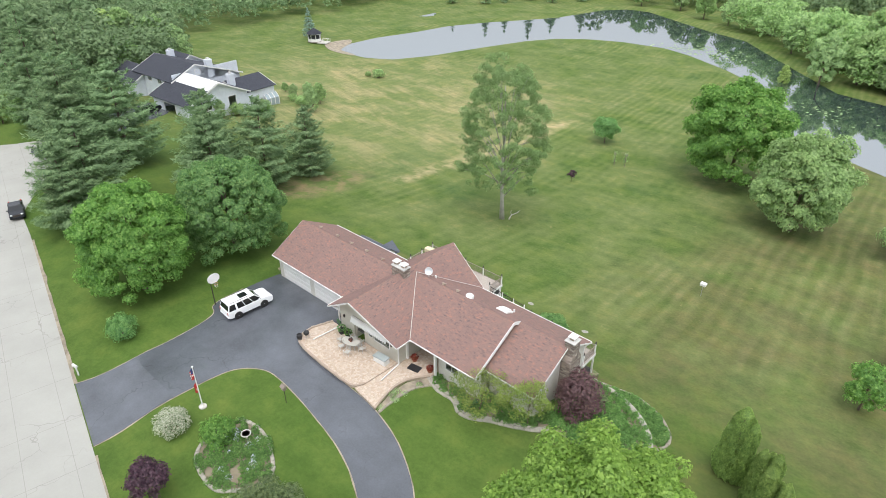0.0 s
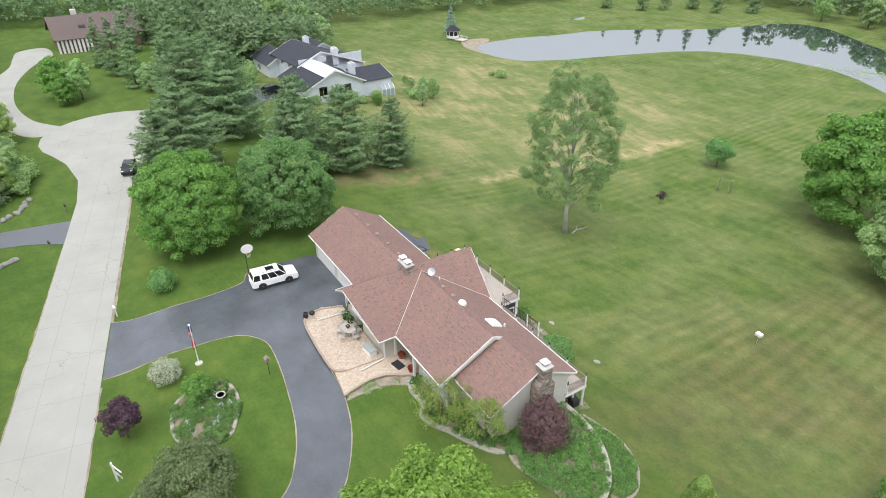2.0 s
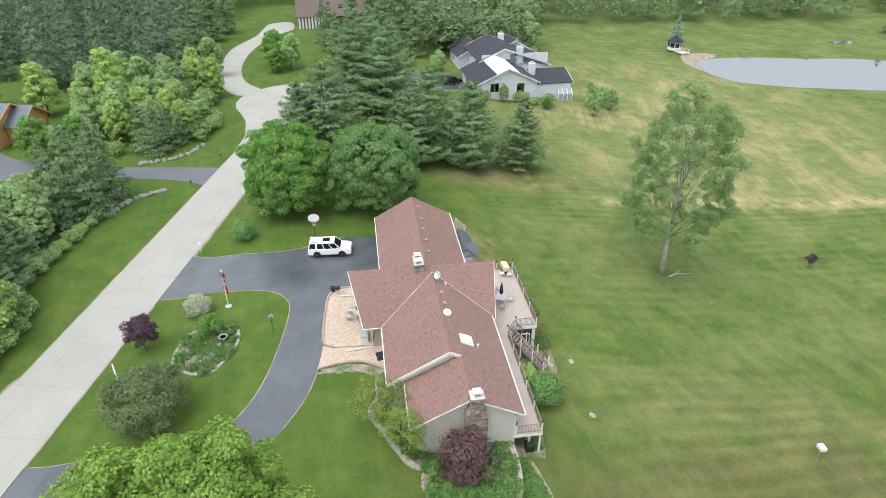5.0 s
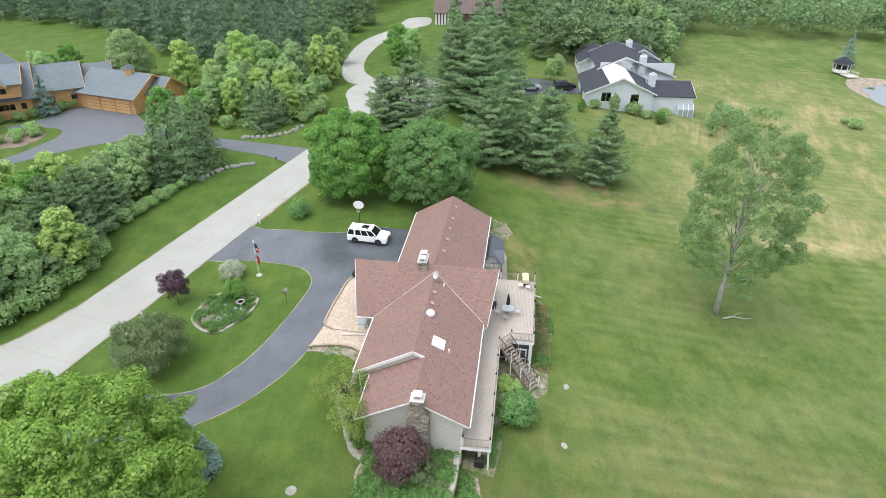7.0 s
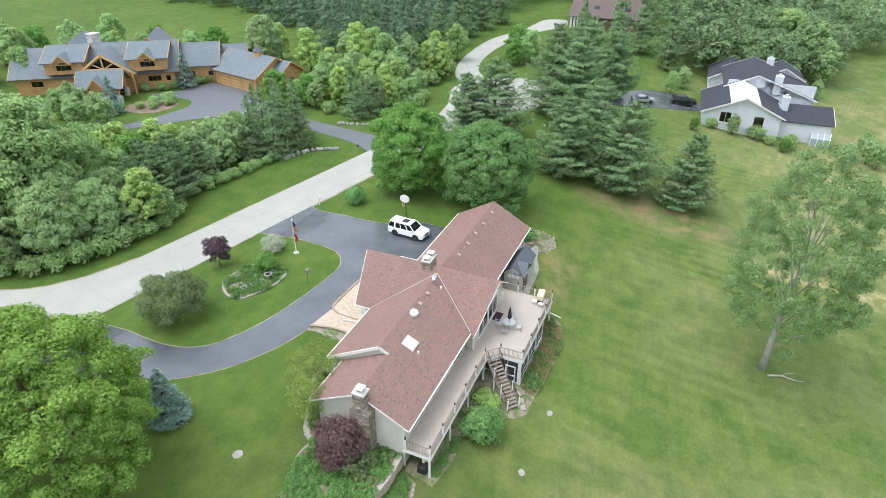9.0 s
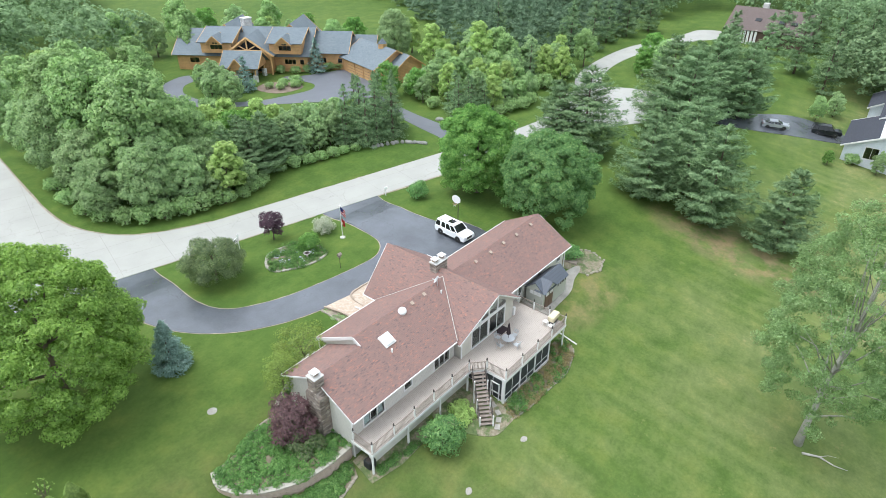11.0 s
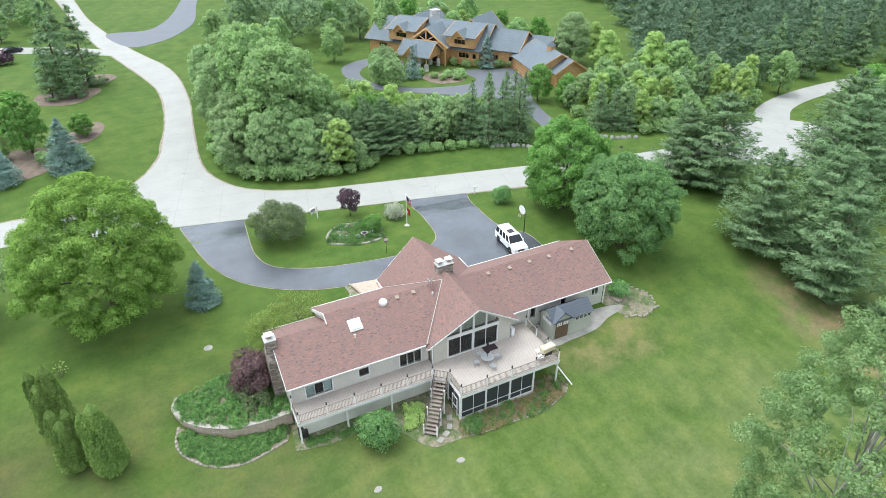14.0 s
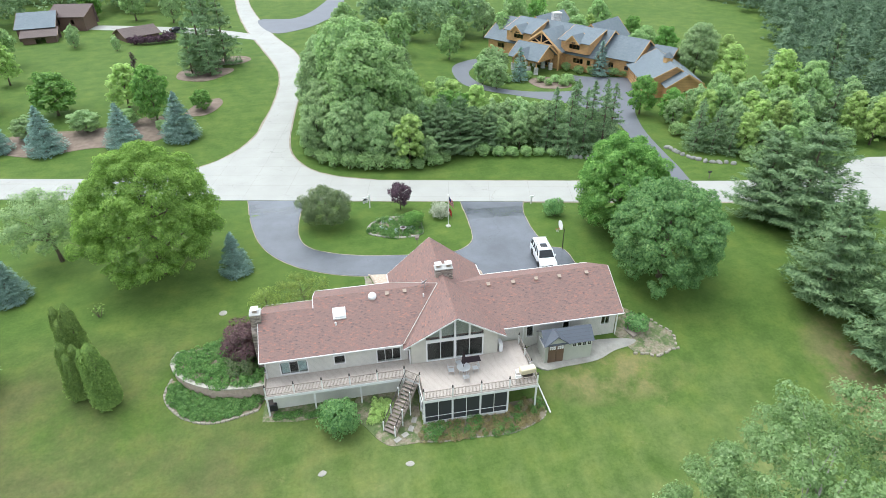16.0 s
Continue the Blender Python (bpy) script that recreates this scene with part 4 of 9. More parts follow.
def conifer(name, seed, R, H, base, leaf, label, whorls=16, arms=7, per=60, size=0.34, slim=0.22, up=0.12, sag=0.10, ragged=0.25, taper=0.8, wide=0.30, r0=0.22, category="tree", group=""):
    rng = np.random.default_rng(seed)
    root = empty(name, None, label, category, group)
    bm = bmesh.new()
    tube(bm, [(0, 0, -0.25), (0, 0, H * 0.3), (0.05, 0, H * 0.65), (0, 0, H * 0.98)], [r0 * 1.2, r0 * 0.85, r0 * 0.5, 0.02], 8)
    for i in range(10):
        h = rng.uniform(0.1, 0.8)
        a1 = rng.uniform(0, 6.28)
        L = R * (1 - h) * 0.8
        z = base + (H - base) * h
        tube(bm, [(0, 0, z), (L * math.cos(a1), L * math.sin(a1), z + up * L)], [r0 * 0.3, 0.02], 4)
    part("trunk", bm, "bark", root, smooth=True)
    v, q, soft = whorl_cards(rng, R, H, base, whorls, arms, per, size, slim, up, sag, ragged, taper, wide)
    mesh_from("crown", v, q, leaf, root, soft=soft)
    return root


def shrub(name, seed, R, H, leaf, label, count=12, lump=0.5, per=170, size=0.13, shape="round", category="shrub", group=""):
    """A bush: short stems and a low crown down to the ground."""
    rng = np.random.default_rng(seed)
    c, r = lobes_of(rng, R - lump * 0.6, H - lump * 0.7, lump * 0.45, count, lump, shape)
    root = empty(name, None, label, category, group)
    bm = bmesh.new()
    for q in c[:6]:
        tube(bm, [(q[0] * 0.12, q[1] * 0.12, -0.15), tuple(q * np.array([0.6, 0.6, 0.6])), tuple(q)], [0.04, 0.03, 0.01], 5)
    part("stems", bm, "bark", root)
    v, q, soft = crown_cards(rng, c, r, per, size)
    mesh_from("foliage", v, q, leaf, root, soft=soft)
    return root


def columnar(name, seed, leaf, label, tips, per=6500, size=0.10, category="shrub"):
    """An upright evergreen: blunt columns of flat sprays, grown together; tips: each column's offset, radius and height."""
    rng = np.random.default_rng(seed)
    root = empty(name, None, label, category)
    P, N, A = [], [], []
    bm = bmesh.new()
    for k, (ox, oy, rr, hh) in enumerate(tips):
        tube(bm, [(ox * 0.5, oy * 0.5, -0.2), (ox, oy, hh * 0.5), (ox, oy, hh * 0.93)], [0.09, 0.06, 0.02], 6)
        h = rng.random(per) ** 0.9
        a1 = rng.uniform(0, 2 * math.pi, per)
        body = np.minimum(1, (h + 0.10) * 3.4) ** 0.5 * (1 - 0.62 * h) * np.minimum(1, (1 - h) * 5.5) ** 0.6
        lumps = 1 + 0.09 * np.sin(3 * a1 + k + 4 * h) + 0.08 * np.sin(5 * a1 + 11 * h) + 0.06 * np.sin(9 * a1 - 17 * h)
        q = (rr * body * lumps + 0.04) * rng.uniform(0.74, 1.04, per)
        out = np.stack([np.cos(a1), np.sin(a1), 0 * a1], 1)
        P.append(out * q[:, None] + np.stack([ox * (0.6 + 0.4 * h), oy * (0.6 + 0.4 * h), 0.05 + h * (hh - 0.08)], 1))
        N.append(out + np.stack([0 * h, 0 * h, 0.25 + 0.8 * (h > 0.9)], 1))
        A.append(np.tile((0, 0, 1.0), (per, 1)) + 0.45 * out)
    part("stems", bm, "bark", root)
    v, q, soft = cards(rng, np.concatenate(P), np.concatenate(N), size, 0.5, 0.5, np.concatenate(A), 0.05)
    mesh_from("foliage", v, q, leaf, root, soft=soft)
    return root


def stand(ob, x, y, turn=0.0, size=1.0, tall=1.0):
    ob.matrix_basis = pose(x, y, float(land(x, y)), 0, 0, turn) @ Matrix.Diagonal((size, size, size * tall, 1))
    return ob


def again(ob, x, y, turn=0.0, size=1.0, tall=1.0):
    m = pose(x, y, float(land(x, y)), 0, 0, turn) @ Matrix.Diagonal((size, size, size * tall, 1))
    keep = ob.matrix_basis.copy()
    ob.matrix_basis = Matrix.Identity(4)
    made = copy_thing(ob, m)
    ob.matrix_basis = keep
    return made


# the large trees round the house
stand(broadleaf("chestnut_tree", 11, 5.9, 12.8, 0.2, "bright", "round fresh-green chestnut tree with a bare inner branch", 320, 0.70, 430, 0.145, "dome"), 25.9, 15.8)
stand(broadleaf("linden_tree", 12, 6.5, 12.2, 0.2, "deep", "dense dome-shaped dark green linden tree on the lawn", 420, 0.62, 440, 0.14, "dome"), 26.0, 4.4)
stand(broadleaf("maple_tree", 13, 8.3, 16.0, 0.9, "maple", "broad light-green maple tree on the front lawn", 560, 0.62, 600, 0.115, "egg", r0=0.42), -30.0, 16.8)
stand(broadleaf("cottonwood_tree", 14, 7.0, 24.4, 3.6, "poplar", "tall airy cottonwood with pale trunk and grey-green leaves", 430, 0.55, 520, 0.095, "column", "bark_pale", 0.31, 26, keep=0.25, lean=(1.2, -0.8)), 12.4, -32.0)
stand(broadleaf("shade_tree", 15, 9.6, 18.5, 0.6, "bright", "large spreading light-green shade tree by the pond", 180, 1.3, 170, 0.25, "dome", r0=0.4), -6.0, -77.0)
stand(broadleaf("horse_chestnut_tree", 16, 7.4, 16.5, 0.2, "wood", "dense dark horse chestnut with upright blossom tips", 170, 1.1, 230, 0.22, "egg"), -20.3, -63.3)
stand(broadleaf("lawn_maple", 17, 2.8, 5.6, 1.0, "deep", "small round dark green maple on the back lawn", 50, 0.7, 330, 0.16, r0=0.12), 20.6, -78.5)
stand(broadleaf("young_tree", 18, 2.1, 5.4, 0.6, "bright", "young bright green tree on the back lawn", 44, 0.55, 420, 0.13, "egg", r0=0.1), -37.5, -22.0)
stand(broadleaf("lawn_edge_tree", 19, 3.3, 7.5, 0.3, "wood", "leafy green tree at the lawn's edge", 60, 0.85, 260, 0.18), -41.5, -33.0)
stand(broadleaf("pond_side_tree", 20, 5.0, 11.0, 0.4, "wood", "green broadleaf tree near the pond", 70, 1.15, 150, 0.26), -36.5, -66.0)
stand(broadleaf("crab_apple_tree", 21, 5.0, 9.4, 1.8, "willow", "grey-green crab apple with leaning trunk", 80, 0.75, 230, 0.12, r0=0.22, limbs=16, keep=0.4, lean=(-1.0, 0.6)), -42.5, 22.0)
stand(broadleaf("lilac_tree", 22, 3.6, 5.3, 0.2, "lilac", "low multi-stemmed lilac tree in olive-green leaf", 100, 0.6, 460, 0.10, "dome", r0=0.12, limbs=14, keep=0.55), -10.8, 24.8)
stand(broadleaf("plum_tree", 23, 1.7, 4.2, 0.8, "plum_dark", "small dark purple-leaved plum tree on the front island", 40, 0.46, 520, 0.11, "egg", r0=0.08), -0.6, 28.0)
stand(broadleaf("plum_sapling", 24, 0.8, 2.4, 0.8, "plum_dark", "purple-leaved sapling on the back lawn", 16, 0.3, 520, 0.10, "egg", r0=0.04), 14.2, -55.0)
stand(broadleaf("serviceberry_tree", 25, 3.0, 4.7, 1.0, "service", "open yellow-green serviceberry beside the wall", 60, 0.42, 330, 0.075, "spread", r0=0.07, limbs=24, keep=0.25, lean=(-0.7, 0.3)), -13.4, 5.5)
stand(broadleaf("serviceberry_tree", 26, 2.0, 5.0, 0.9, "service", "open yellow-green serviceberry beside the wall", 46, 0.42, 330, 0.075, "egg", r0=0.06, limbs=18, keep=0.25), -17.3, 3.9)
stand(shrub("smoke_bush", 27, 2.15, 4.7, "plum", "tall burgundy smoke bush against the stone chimney", 80, 0.5, 420, 0.10, "egg"), -19.5, -0.2)
stand(shrub("barberry_bush", 28, 1.5, 2.7, "lilac", "grey-green bush beside the chimney base", 30, 0.4, 420, 0.10), -19.7, -2.0)
stand(shrub("viburnum_bush", 29, 1.8, 2.9, "deep", "large round dark green shrub under the deck's edge", 60, 0.55, 420, 0.11, "dome"), -11.2, -9.1)
stand(conifer("blue_spruce", 30, 2.1, 5.4, 0.05, "spruce", "young conical blue spruce on the front lawn", 15, 13, 50, 0.17, 0.29, 0.10, 0.10, 0.14, 0.90, 0.34), -21.6, 15.2)
stand(columnar("arborvitae", 31, "arbor", "dense olive-green arborvitae with two blunt tips on the lawn", [(0.45, -0.1, 1.25, 7.3), (-0.75, 0.25, 1.0, 6.9), (-0.3, -0.5, 1.15, 6.0)]), -34.9, 2.0)
stand(columnar("arborvitae", 32, "arbor", "shorter olive-green arborvitae with ragged twin tips", [(-0.5, 0.35, 1.0, 6.0), (0.45, 0.25, 0.9, 5.7), (0.0, -0.35, 1.15, 5.2)]), -33.9, -1.7)
stand(columnar("arborvitae", 33, "arbor", "dense broad olive-green arborvitae with a small side tip", [(0.15, -0.05, 1.45, 7.2), (-0.75, 0.3, 0.9, 6.4), (0.75, 0.2, 0.95, 5.4)]), -31.5, -3.2)
stand(shrub("sapling", 36, 1.0, 1.9, "lime", "thin yellowish twiggy sapling on the lawn", 14, 0.3, 40, 0.10), -35.1, 9.4)
stand(shrub("boxwood_ball", 33, 1.55, 2.6, "deep", "clipped round green shrub beside the drive", 44, 0.45, 460, 0.10, "dome"), 19.4, 21.2)
stand(shrub("snowball_bush", 34, 1.5, 2.1, "blossom", "round shrub covered in cream blossom", 90, 0.34, 520, 0.075, "dome"), 4.2, 23.8)
stand(shrub("spirea_bush", 35, 1.5, 2.2, "bright", "round bright green shrub in the flower bed", 40, 0.42, 480, 0.10, "dome"), 0.4, 21.9)

# white pines between the lots
P1 = conifer("white_pine", 40, 6.0, 14.0, 0.4, "pine", "soft blue-green white pine with layered boughs", 22, 7, 130, 0.36, 0.20, 0.30, 0.08, 0.34, 0.52, 0.30)
P2 = conifer("white_pine", 41, 5.4, 12.6, 0.4, "pine", "soft blue-green white pine with layered boughs", 19, 7, 130, 0.36, 0.20, 0.32, 0.08, 0.38, 0.56, 0.28)
stand(P1, 42.9, -11.6)
stand(P2, 44.6, -20.8, 0, 0.92)
again(P1, 48.3, -6.0, 80, 1.02)
again(P2, 41.8, -2.6, 140, 1.02)
again(P1, 63.0, 0.5, 200, 1.15)
again(P1, 48.8, 11.4, 20, 1.16, 0.86)
again(P2, 46.2, 15.2, 250, 0.95)
again(P1, 68.0, 6.0, 70, 1.15)
again(P2, 73.0, 3.5, 160, 1.15)
again(P1, 80.0, 2.5, 40, 1.05)
again(P2, 85.0, -2.0, 220, 1.1)
again(P1, 89.0, 4.0, 310, 1.0)

# kinds for the thickets and woods
B = [broadleaf("broadleaf_tree", 50 + k, R, H, 0.3, leaf, label, n, lump, per, 0.22, sh, r0=0.16, limbs=6, keep=0.7)
     for k, (leaf, sh, R, H, n, lump, per, label) in enumerate((
         ("wood", "egg", 3.4, 9.5, 90, 0.6, 175, "tall leafy green tree in the roadside thicket"),
         ("lime", "cone", 2.9, 9.6, 84, 0.5, 205, "slender yellow-green tree in the roadside thicket"),
         ("bright", "egg", 3.3, 8.8, 90, 0.58, 178, "bright green tree at the thicket's edge"),
         ("willow", "egg", 3.0, 9.0, 90, 0.54, 188, "soft grey-green tree in the roadside thicket")))]
S = conifer("spruce_tree", 60, 3.1, 9.2, 0.1, "pine", "dark conical spruce in the thicket", 17, 8, 34, 0.24, 0.26, 0.10, 0.14, 0.26, 0.85, 0.32)
Q = conifer("forest_pine", 61, 3.9, 14.0, 0.8, "pine", "tall dark pine in the neighbouring wood", 14, 7, 46, 0.42, 0.22, 0.20, 0.12, 0.30, 0.75, 0.30)
U = shrub("hedge_shrub", 62, 1.5, 2.1, "wood", "low rounded green shrub along the verge", 34, 0.42, 230, 0.14)
C = broadleaf("corner_tree", 80, 5.2, 14.6, 0.3, "wood", "tall spreading green tree at the thicket's corner", 190, 0.80, 225, 0.20, "egg", r0=0.26, limbs=12, keep=0.7)
D = broadleaf("corner_tree", 81, 4.6, 12.0, 0.2, "willow", "soft grey-green tree at the thicket's corner", 190, 0.68, 245, 0.18, "egg", r0=0.22, limbs=10, keep=0.7)
rng = np.random.default_rng(5)


def plant(x, y, kind, size, tall=None):
    a1 = rng.uniform(0, 360)
    ob = {"S": S, "Q": Q, "U": U, "C": C, "D": D, "P": P2}[kind] if isinstance(kind, str) else B[kind]
    again(ob, x, y, a1, size, tall or rng.uniform(0.9, 1.15))


stand(B[0], 12.0, 60.0, 0, 0.9)
stand(B[1], 16.2, 53.7, 0, 1.0)
stand(B[2], 53.0, 52.0, 0, 0.75)
stand(B[3], 20.5, 49.5, 0, 0.85)
stand(S, 29.3, 42.0, 0, 0.98, 1.18)
stand(Q, 92.0, 60.0)
stand(U, 15.5, 44.4)
stand(C, -3.0, 53.5, 0, 1.28)
stand(D, -6.6, 47.2, 0, 0.86)
# tall corner of the thicket, rising away from the junction
for x, y, k, s in [(-5.2, 62, "C", 1.18), (-5.0, 73, "C", 1.2), (1.5, 61, "C", 1.05), (-9.5, 57, "D", 0.95), (-10.5, 66, "D", 0.95), (-9.5, 77, "D", 0.85), (-1.0, 69, "C", 1.0), (-9.5, 87, "D", 0.8), (-4, 83, "C", 0.8),
                   (-1.6, 46.0, "D", 0.78), (-11.2, 51, "D", 0.74), (2.4, 48.5, "D", 0.72), (4.0, 54, "C", 0.75), (-3.5, 49.5, "D", 0.8)]:
    plant(x, y, k, s)
# slender trees, small pines and soft willows behind the verge
for x, y, k, s in [(3.0, 42.9, 1, 1.08), (1.0, 43.4, 3, 0.62), (6.2, 42.9, 3, 0.55), (4.8, 44.0, 2, 0.5), (12.8, 57.5, 1, 1.0), (8.5, 55.5, 1, 0.95), (10.8, 52.5, 2, 0.9), (20.0, 54.0, 1, 0.8), (14.0, 54.5, 2, 0.82), (6.0, 57.5, 0, 0.9), (7.2, 51.0, 0, 0.8),
                   (17.8, 48.5, 3, 0.8), (23.0, 48.5, 3, 0.8), (25.4, 47.0, 3, 0.76), (19.0, 46.6, 3, 0.66), (22.2, 46.0, 3, 0.66), (25.0, 50.5, 0, 0.7), (28.0, 50.0, 3, 0.7), (30.5, 50.5, 0, 0.66), (16.0, 50.5, 0, 0.7), (33.0, 50.0, 1, 0.66), (3.5, 64, 0, 0.9), (7.0, 62, 1, 0.9)]:
    plant(x, y, k, s)
for x, y, s in [(8.8, 45.4, 0.66), (12.0, 46.6, 0.70), (14.6, 47.6, 0.62), (9.6, 49.0, 0.64), (17.0, 46.4, 0.5), (5.8, 47.2, 0.6)]:
    plant(x, y, "P", s)
for x, y, s in [(32.0, 42.2, 1.0), (35.0, 41.4, 1.0), (31.2, 45.4, 1.02), (34.4, 45.0, 1.02), (37.4, 43.6, 1.0), (28.0, 45.5, 0.95), (37.8, 47.5, 0.95), (33.0, 48.5, 0.95), (26.5, 44.6, 0.75)]:
    plant(x, y, "S", s, 1.2)
for x, y, s in [(17.8, 43.5, 0.8), (20.0, 43.2, 0.82), (22.3, 42.8, 0.8), (24.5, 42.5, 0.76), (26.6, 41.9, 0.66), (13.2, 44.6, 0.7), (8.6, 43.4, 0.9), (6.8, 42.0, 1.0), (4.2, 41.8, 0.9), (1.2, 41.9, 1.15), (-1.4, 42.6, 1.25), (-4.0, 43.2, 1.3), (-6.4, 44.0, 1.25), (-8.6, 45.2, 1.2), (-10.6, 47.0, 1.1), (-12.2, 49.6, 1.0), (-13.0, 53.0, 1.0), (-13.3, 58, 1.1), (-13, 63, 1.0)]:
    plant(x, y, "U", s)
# trees east of the log house drive
for x, y, k, s in [(72.6, 64.4, 1, 1.26), (75.2, 52.8, 1, 1.28), (81.1, 35.0, 1, 0.95), (84.0, 37.5, 3, 0.9), (79.0, 38.0, 1, 0.9), (49.6, 57.0, 2, 0.88), (72.2, 76.6, "D", 1.05), (104.8, 25.0, 2, 1.05), (52.3, 49.6, 3, 0.62), (56.5, 46.5, 1, 0.85), (60.0, 47.5, 0, 0.9), (63.5, 44.5, 1, 0.95), (66.5, 49.0, 3, 0.95),
                   (70.0, 45.0, 0, 0.95), (74.0, 43.0, 3, 0.85), (59.0, 41.5, 3, 0.75), (62.5, 39.5, 1, 0.85), (66.0, 39.0, 1, 0.82), (57.5, 36.0, 1, 0.78), (60.5, 35.5, 3, 0.7), (69.5, 39.5, 0, 0.75), (63.5, 53.5, 0, 0.9), (68.5, 56.0, 1, 0.9), (58.5, 52.5, 3, 0.8), (79.0, 48.0, 0, 0.95), (83.5, 44.5, 3, 0.9), (87.5, 40.5, 0, 0.85),
                   (78.5, 58.0, 3, 0.9), (83.0, 54.0, 0, 1.0), (64.0, 34.5, 0, 0.6), (68.0, 34.8, 3, 0.6)]:
    plant(x, y, k, s)
for x, y, s in [(50.8, 39.2, 0.82), (53.4, 38.2, 0.85), (55.6, 36.6, 0.72), (52.6, 41.6, 0.9), (55.6, 40.6, 0.85), (58.0, 39.0, 0.7), (72.0, 41.0, 0.9), (76.5, 40.0, 0.95)]:
    plant(x, y, "S", s)
for x, y, s in [(60.0, 33.2, 1.2), (63.0, 32.6, 1.3), (57.0, 33.6, 1.0), (66.0, 33.0, 1.2), (72.0, 36.5, 1.3), (76.0, 36.0, 1.5), (51.5, 46.0, 1.1), (54.5, 55.5, 1.2), (57.5, 57.5, 1.4), (86.5, 36.5, 1.6)]:
    plant(x, y, "U", s)
# behind and beside the log house
for x, y, k, s in [(27, 78, 3, 0.85), (25, 82, 3, 0.75), (22, 104, 0, 0.9), (26, 116, 0, 1.0), (38, 112, 0, 0.9), (80, 78, 1, 1.0), (70, 96, 0, 0.9), (28.5, 86.5, 3, 0.75), (30.6, 88.6, 3, 0.7), (27.5, 89.5, 0, 0.6), (66, 92, 0, 0.85), (72, 90, 2, 0.9),
                   (66, 108, 0, 0.8), (78, 100, 2, 0.6), (62, 112, 1, 0.8), (56, 108, 0, 1.0), (50, 112, 3, 1.0), (44, 122, 0, 1.15), (52, 127, 2, 1.1), (60, 124, 3, 1.15), (67, 119, 0, 1.0), (36, 124, 3, 1.1), (48, 134, 0, 1.2), (74, 112, 2, 0.8), (30, 130, 0, 1.1), (10, 108, 0, 1.0), (4, 98, 0, 0.9), (0, 108, 0, 1.0), (7, 116, 1, 0.9), (15, 124, 0, 0.9), (-2, 120, 0, 1.1)]:
    plant(x, y, k, s)
for x, y, s in [(2, 90, 0.9), (5.5, 93, 0.85), (9, 90, 0.8), (1, 101, 1.0)]:
    plant(x, y, "S", s)
for x, y, s in [(52.4, 82.4, 1.28), (33.5, 82.7, 1.20)]:
    sp = conifer("frosted_spruce", int(x), 2.0, 6.2, 0.1, "spruce", "silvery blue spruce before the log house", 15, 9, 24, 0.20, 0.30, 0.05, 0.12, 0.2, 0.9, 0.34)
    stand(sp, x, y, 0, s)
for x, y, s in [(43.2, 78.6, 1.05), (41.0, 80.2, 0.9), (41.8, 77.2, 0.8), (39.0, 78.5, 0.7), (38.0, 81.0, 0.75), (48.6, 85.6, 0.95), (51.2, 84.6, 0.8), (46.6, 88.4, 0.85), (55.6, 81.8, 0.95), (57.6, 80.6, 0.8), (36.2, 84.6, 0.8), (30.5, 82.0, 0.7)]:
    plant(x, y, "U", s)
# yard across the branch street
yard = None
for x, y, s in [(-44.3, 61.2, 1.0), (-34.9, 62.0, 1.12), (-56.5, 60.8, 1.08), (-65, 62.5, 0.9), (-45.5, 14.5, 0.75)]:
    if yard is None:
        yard = conifer("yard_spruce", 45, 3.5, 7.5, 0.05, "spruce", "dense blue-green spruce in a mulched bed", 18, 15, 56, 0.21, 0.29, 0.10, 0.10, 0.14, 0.92, 0.34)
        stand(yard, x, y, 0, s)
    else:
        again(yard, x, y, 70 * s, s)
for x, y, k, s, tall in [(-59.6, 77.7, 2, 1.35, 0.72), (-40.5, 71, 2, 1.12, 1.1), (-46.8, 78, 1, 1.3, 0.78), (-52.2, 68.4, 3, 0.95, 0.5), (-61.6, 67.2, 3, 0.8, 0.6), (-32.8, 75, 2, 0.66, 0.7), (-45.5, 69.5, 0, 0.7, 0.55), (-38.5, 65.5, 3, 0.45, 0.6),
                         (-80, 70, 0, 1.2, 1), (-75, 82, 0, 1.3, 1), (-88, 95, 0, 1.4, 1), (-76, 100, 1, 1.1, 1)]:
    plant(x, y, k, s, tall)
stand(broadleaf("purple_column", 63, 0.8, 4.4, 0.2, "plum_dark", "slim dark purple columnar tree in a far yard", 18, 0.35, 300, 0.13, "egg", r0=0.06), -52, 107)
for x, y, s in [(-36, 102, 1.25), (-31.5, 107, 1.2), (-35, 109, 1.15), (-34, 98, 0.7), (-38, 99, 0.75), (-43.5, 0.5, 0.62), (-52, 6, 0.8)]:
    plant(x, y, "Q", s)
for x, y, s in [(83.0, -22.5, 0.9), (83.4, -31.0, 1.3), (82.6, -33.5, 0.9), (82.5, -37.0, 1.2), (83.0, -47.5, 1.2), (88.0, -48.5, 0.8), (98, -43, 0.9), (108, -44, 0.8)]:
    plant(x, y, "U", s)
for x, y, k, s in [(84.0, -50.5, 3, 0.52), (82.4, -26.6, 3, 0.42), (90.5, -50.5, 3, 0.42), (79, -19.5, 2, 0.3), (-60.4, 127, 3, 0.4), (-73, 136, 3, 0.55), (-83, 116, 0, 1.2), (98, -13, 0, 0.5), (104, -15, 3, 0.6), (-96, 128, 0, 1.2), (-100, 142, 3, 1.3), (-78, 172, 2, 1.1), (-64, 166, 0, 1.2), (-52, 160, 3, 1.1), (-90, 110, 0, 1.0), (-72, 132, 3, 0.55), (-44, 170, 0, 1.3), (-66, 178, 1, 1.2)]:
    plant(x, y, k, s)
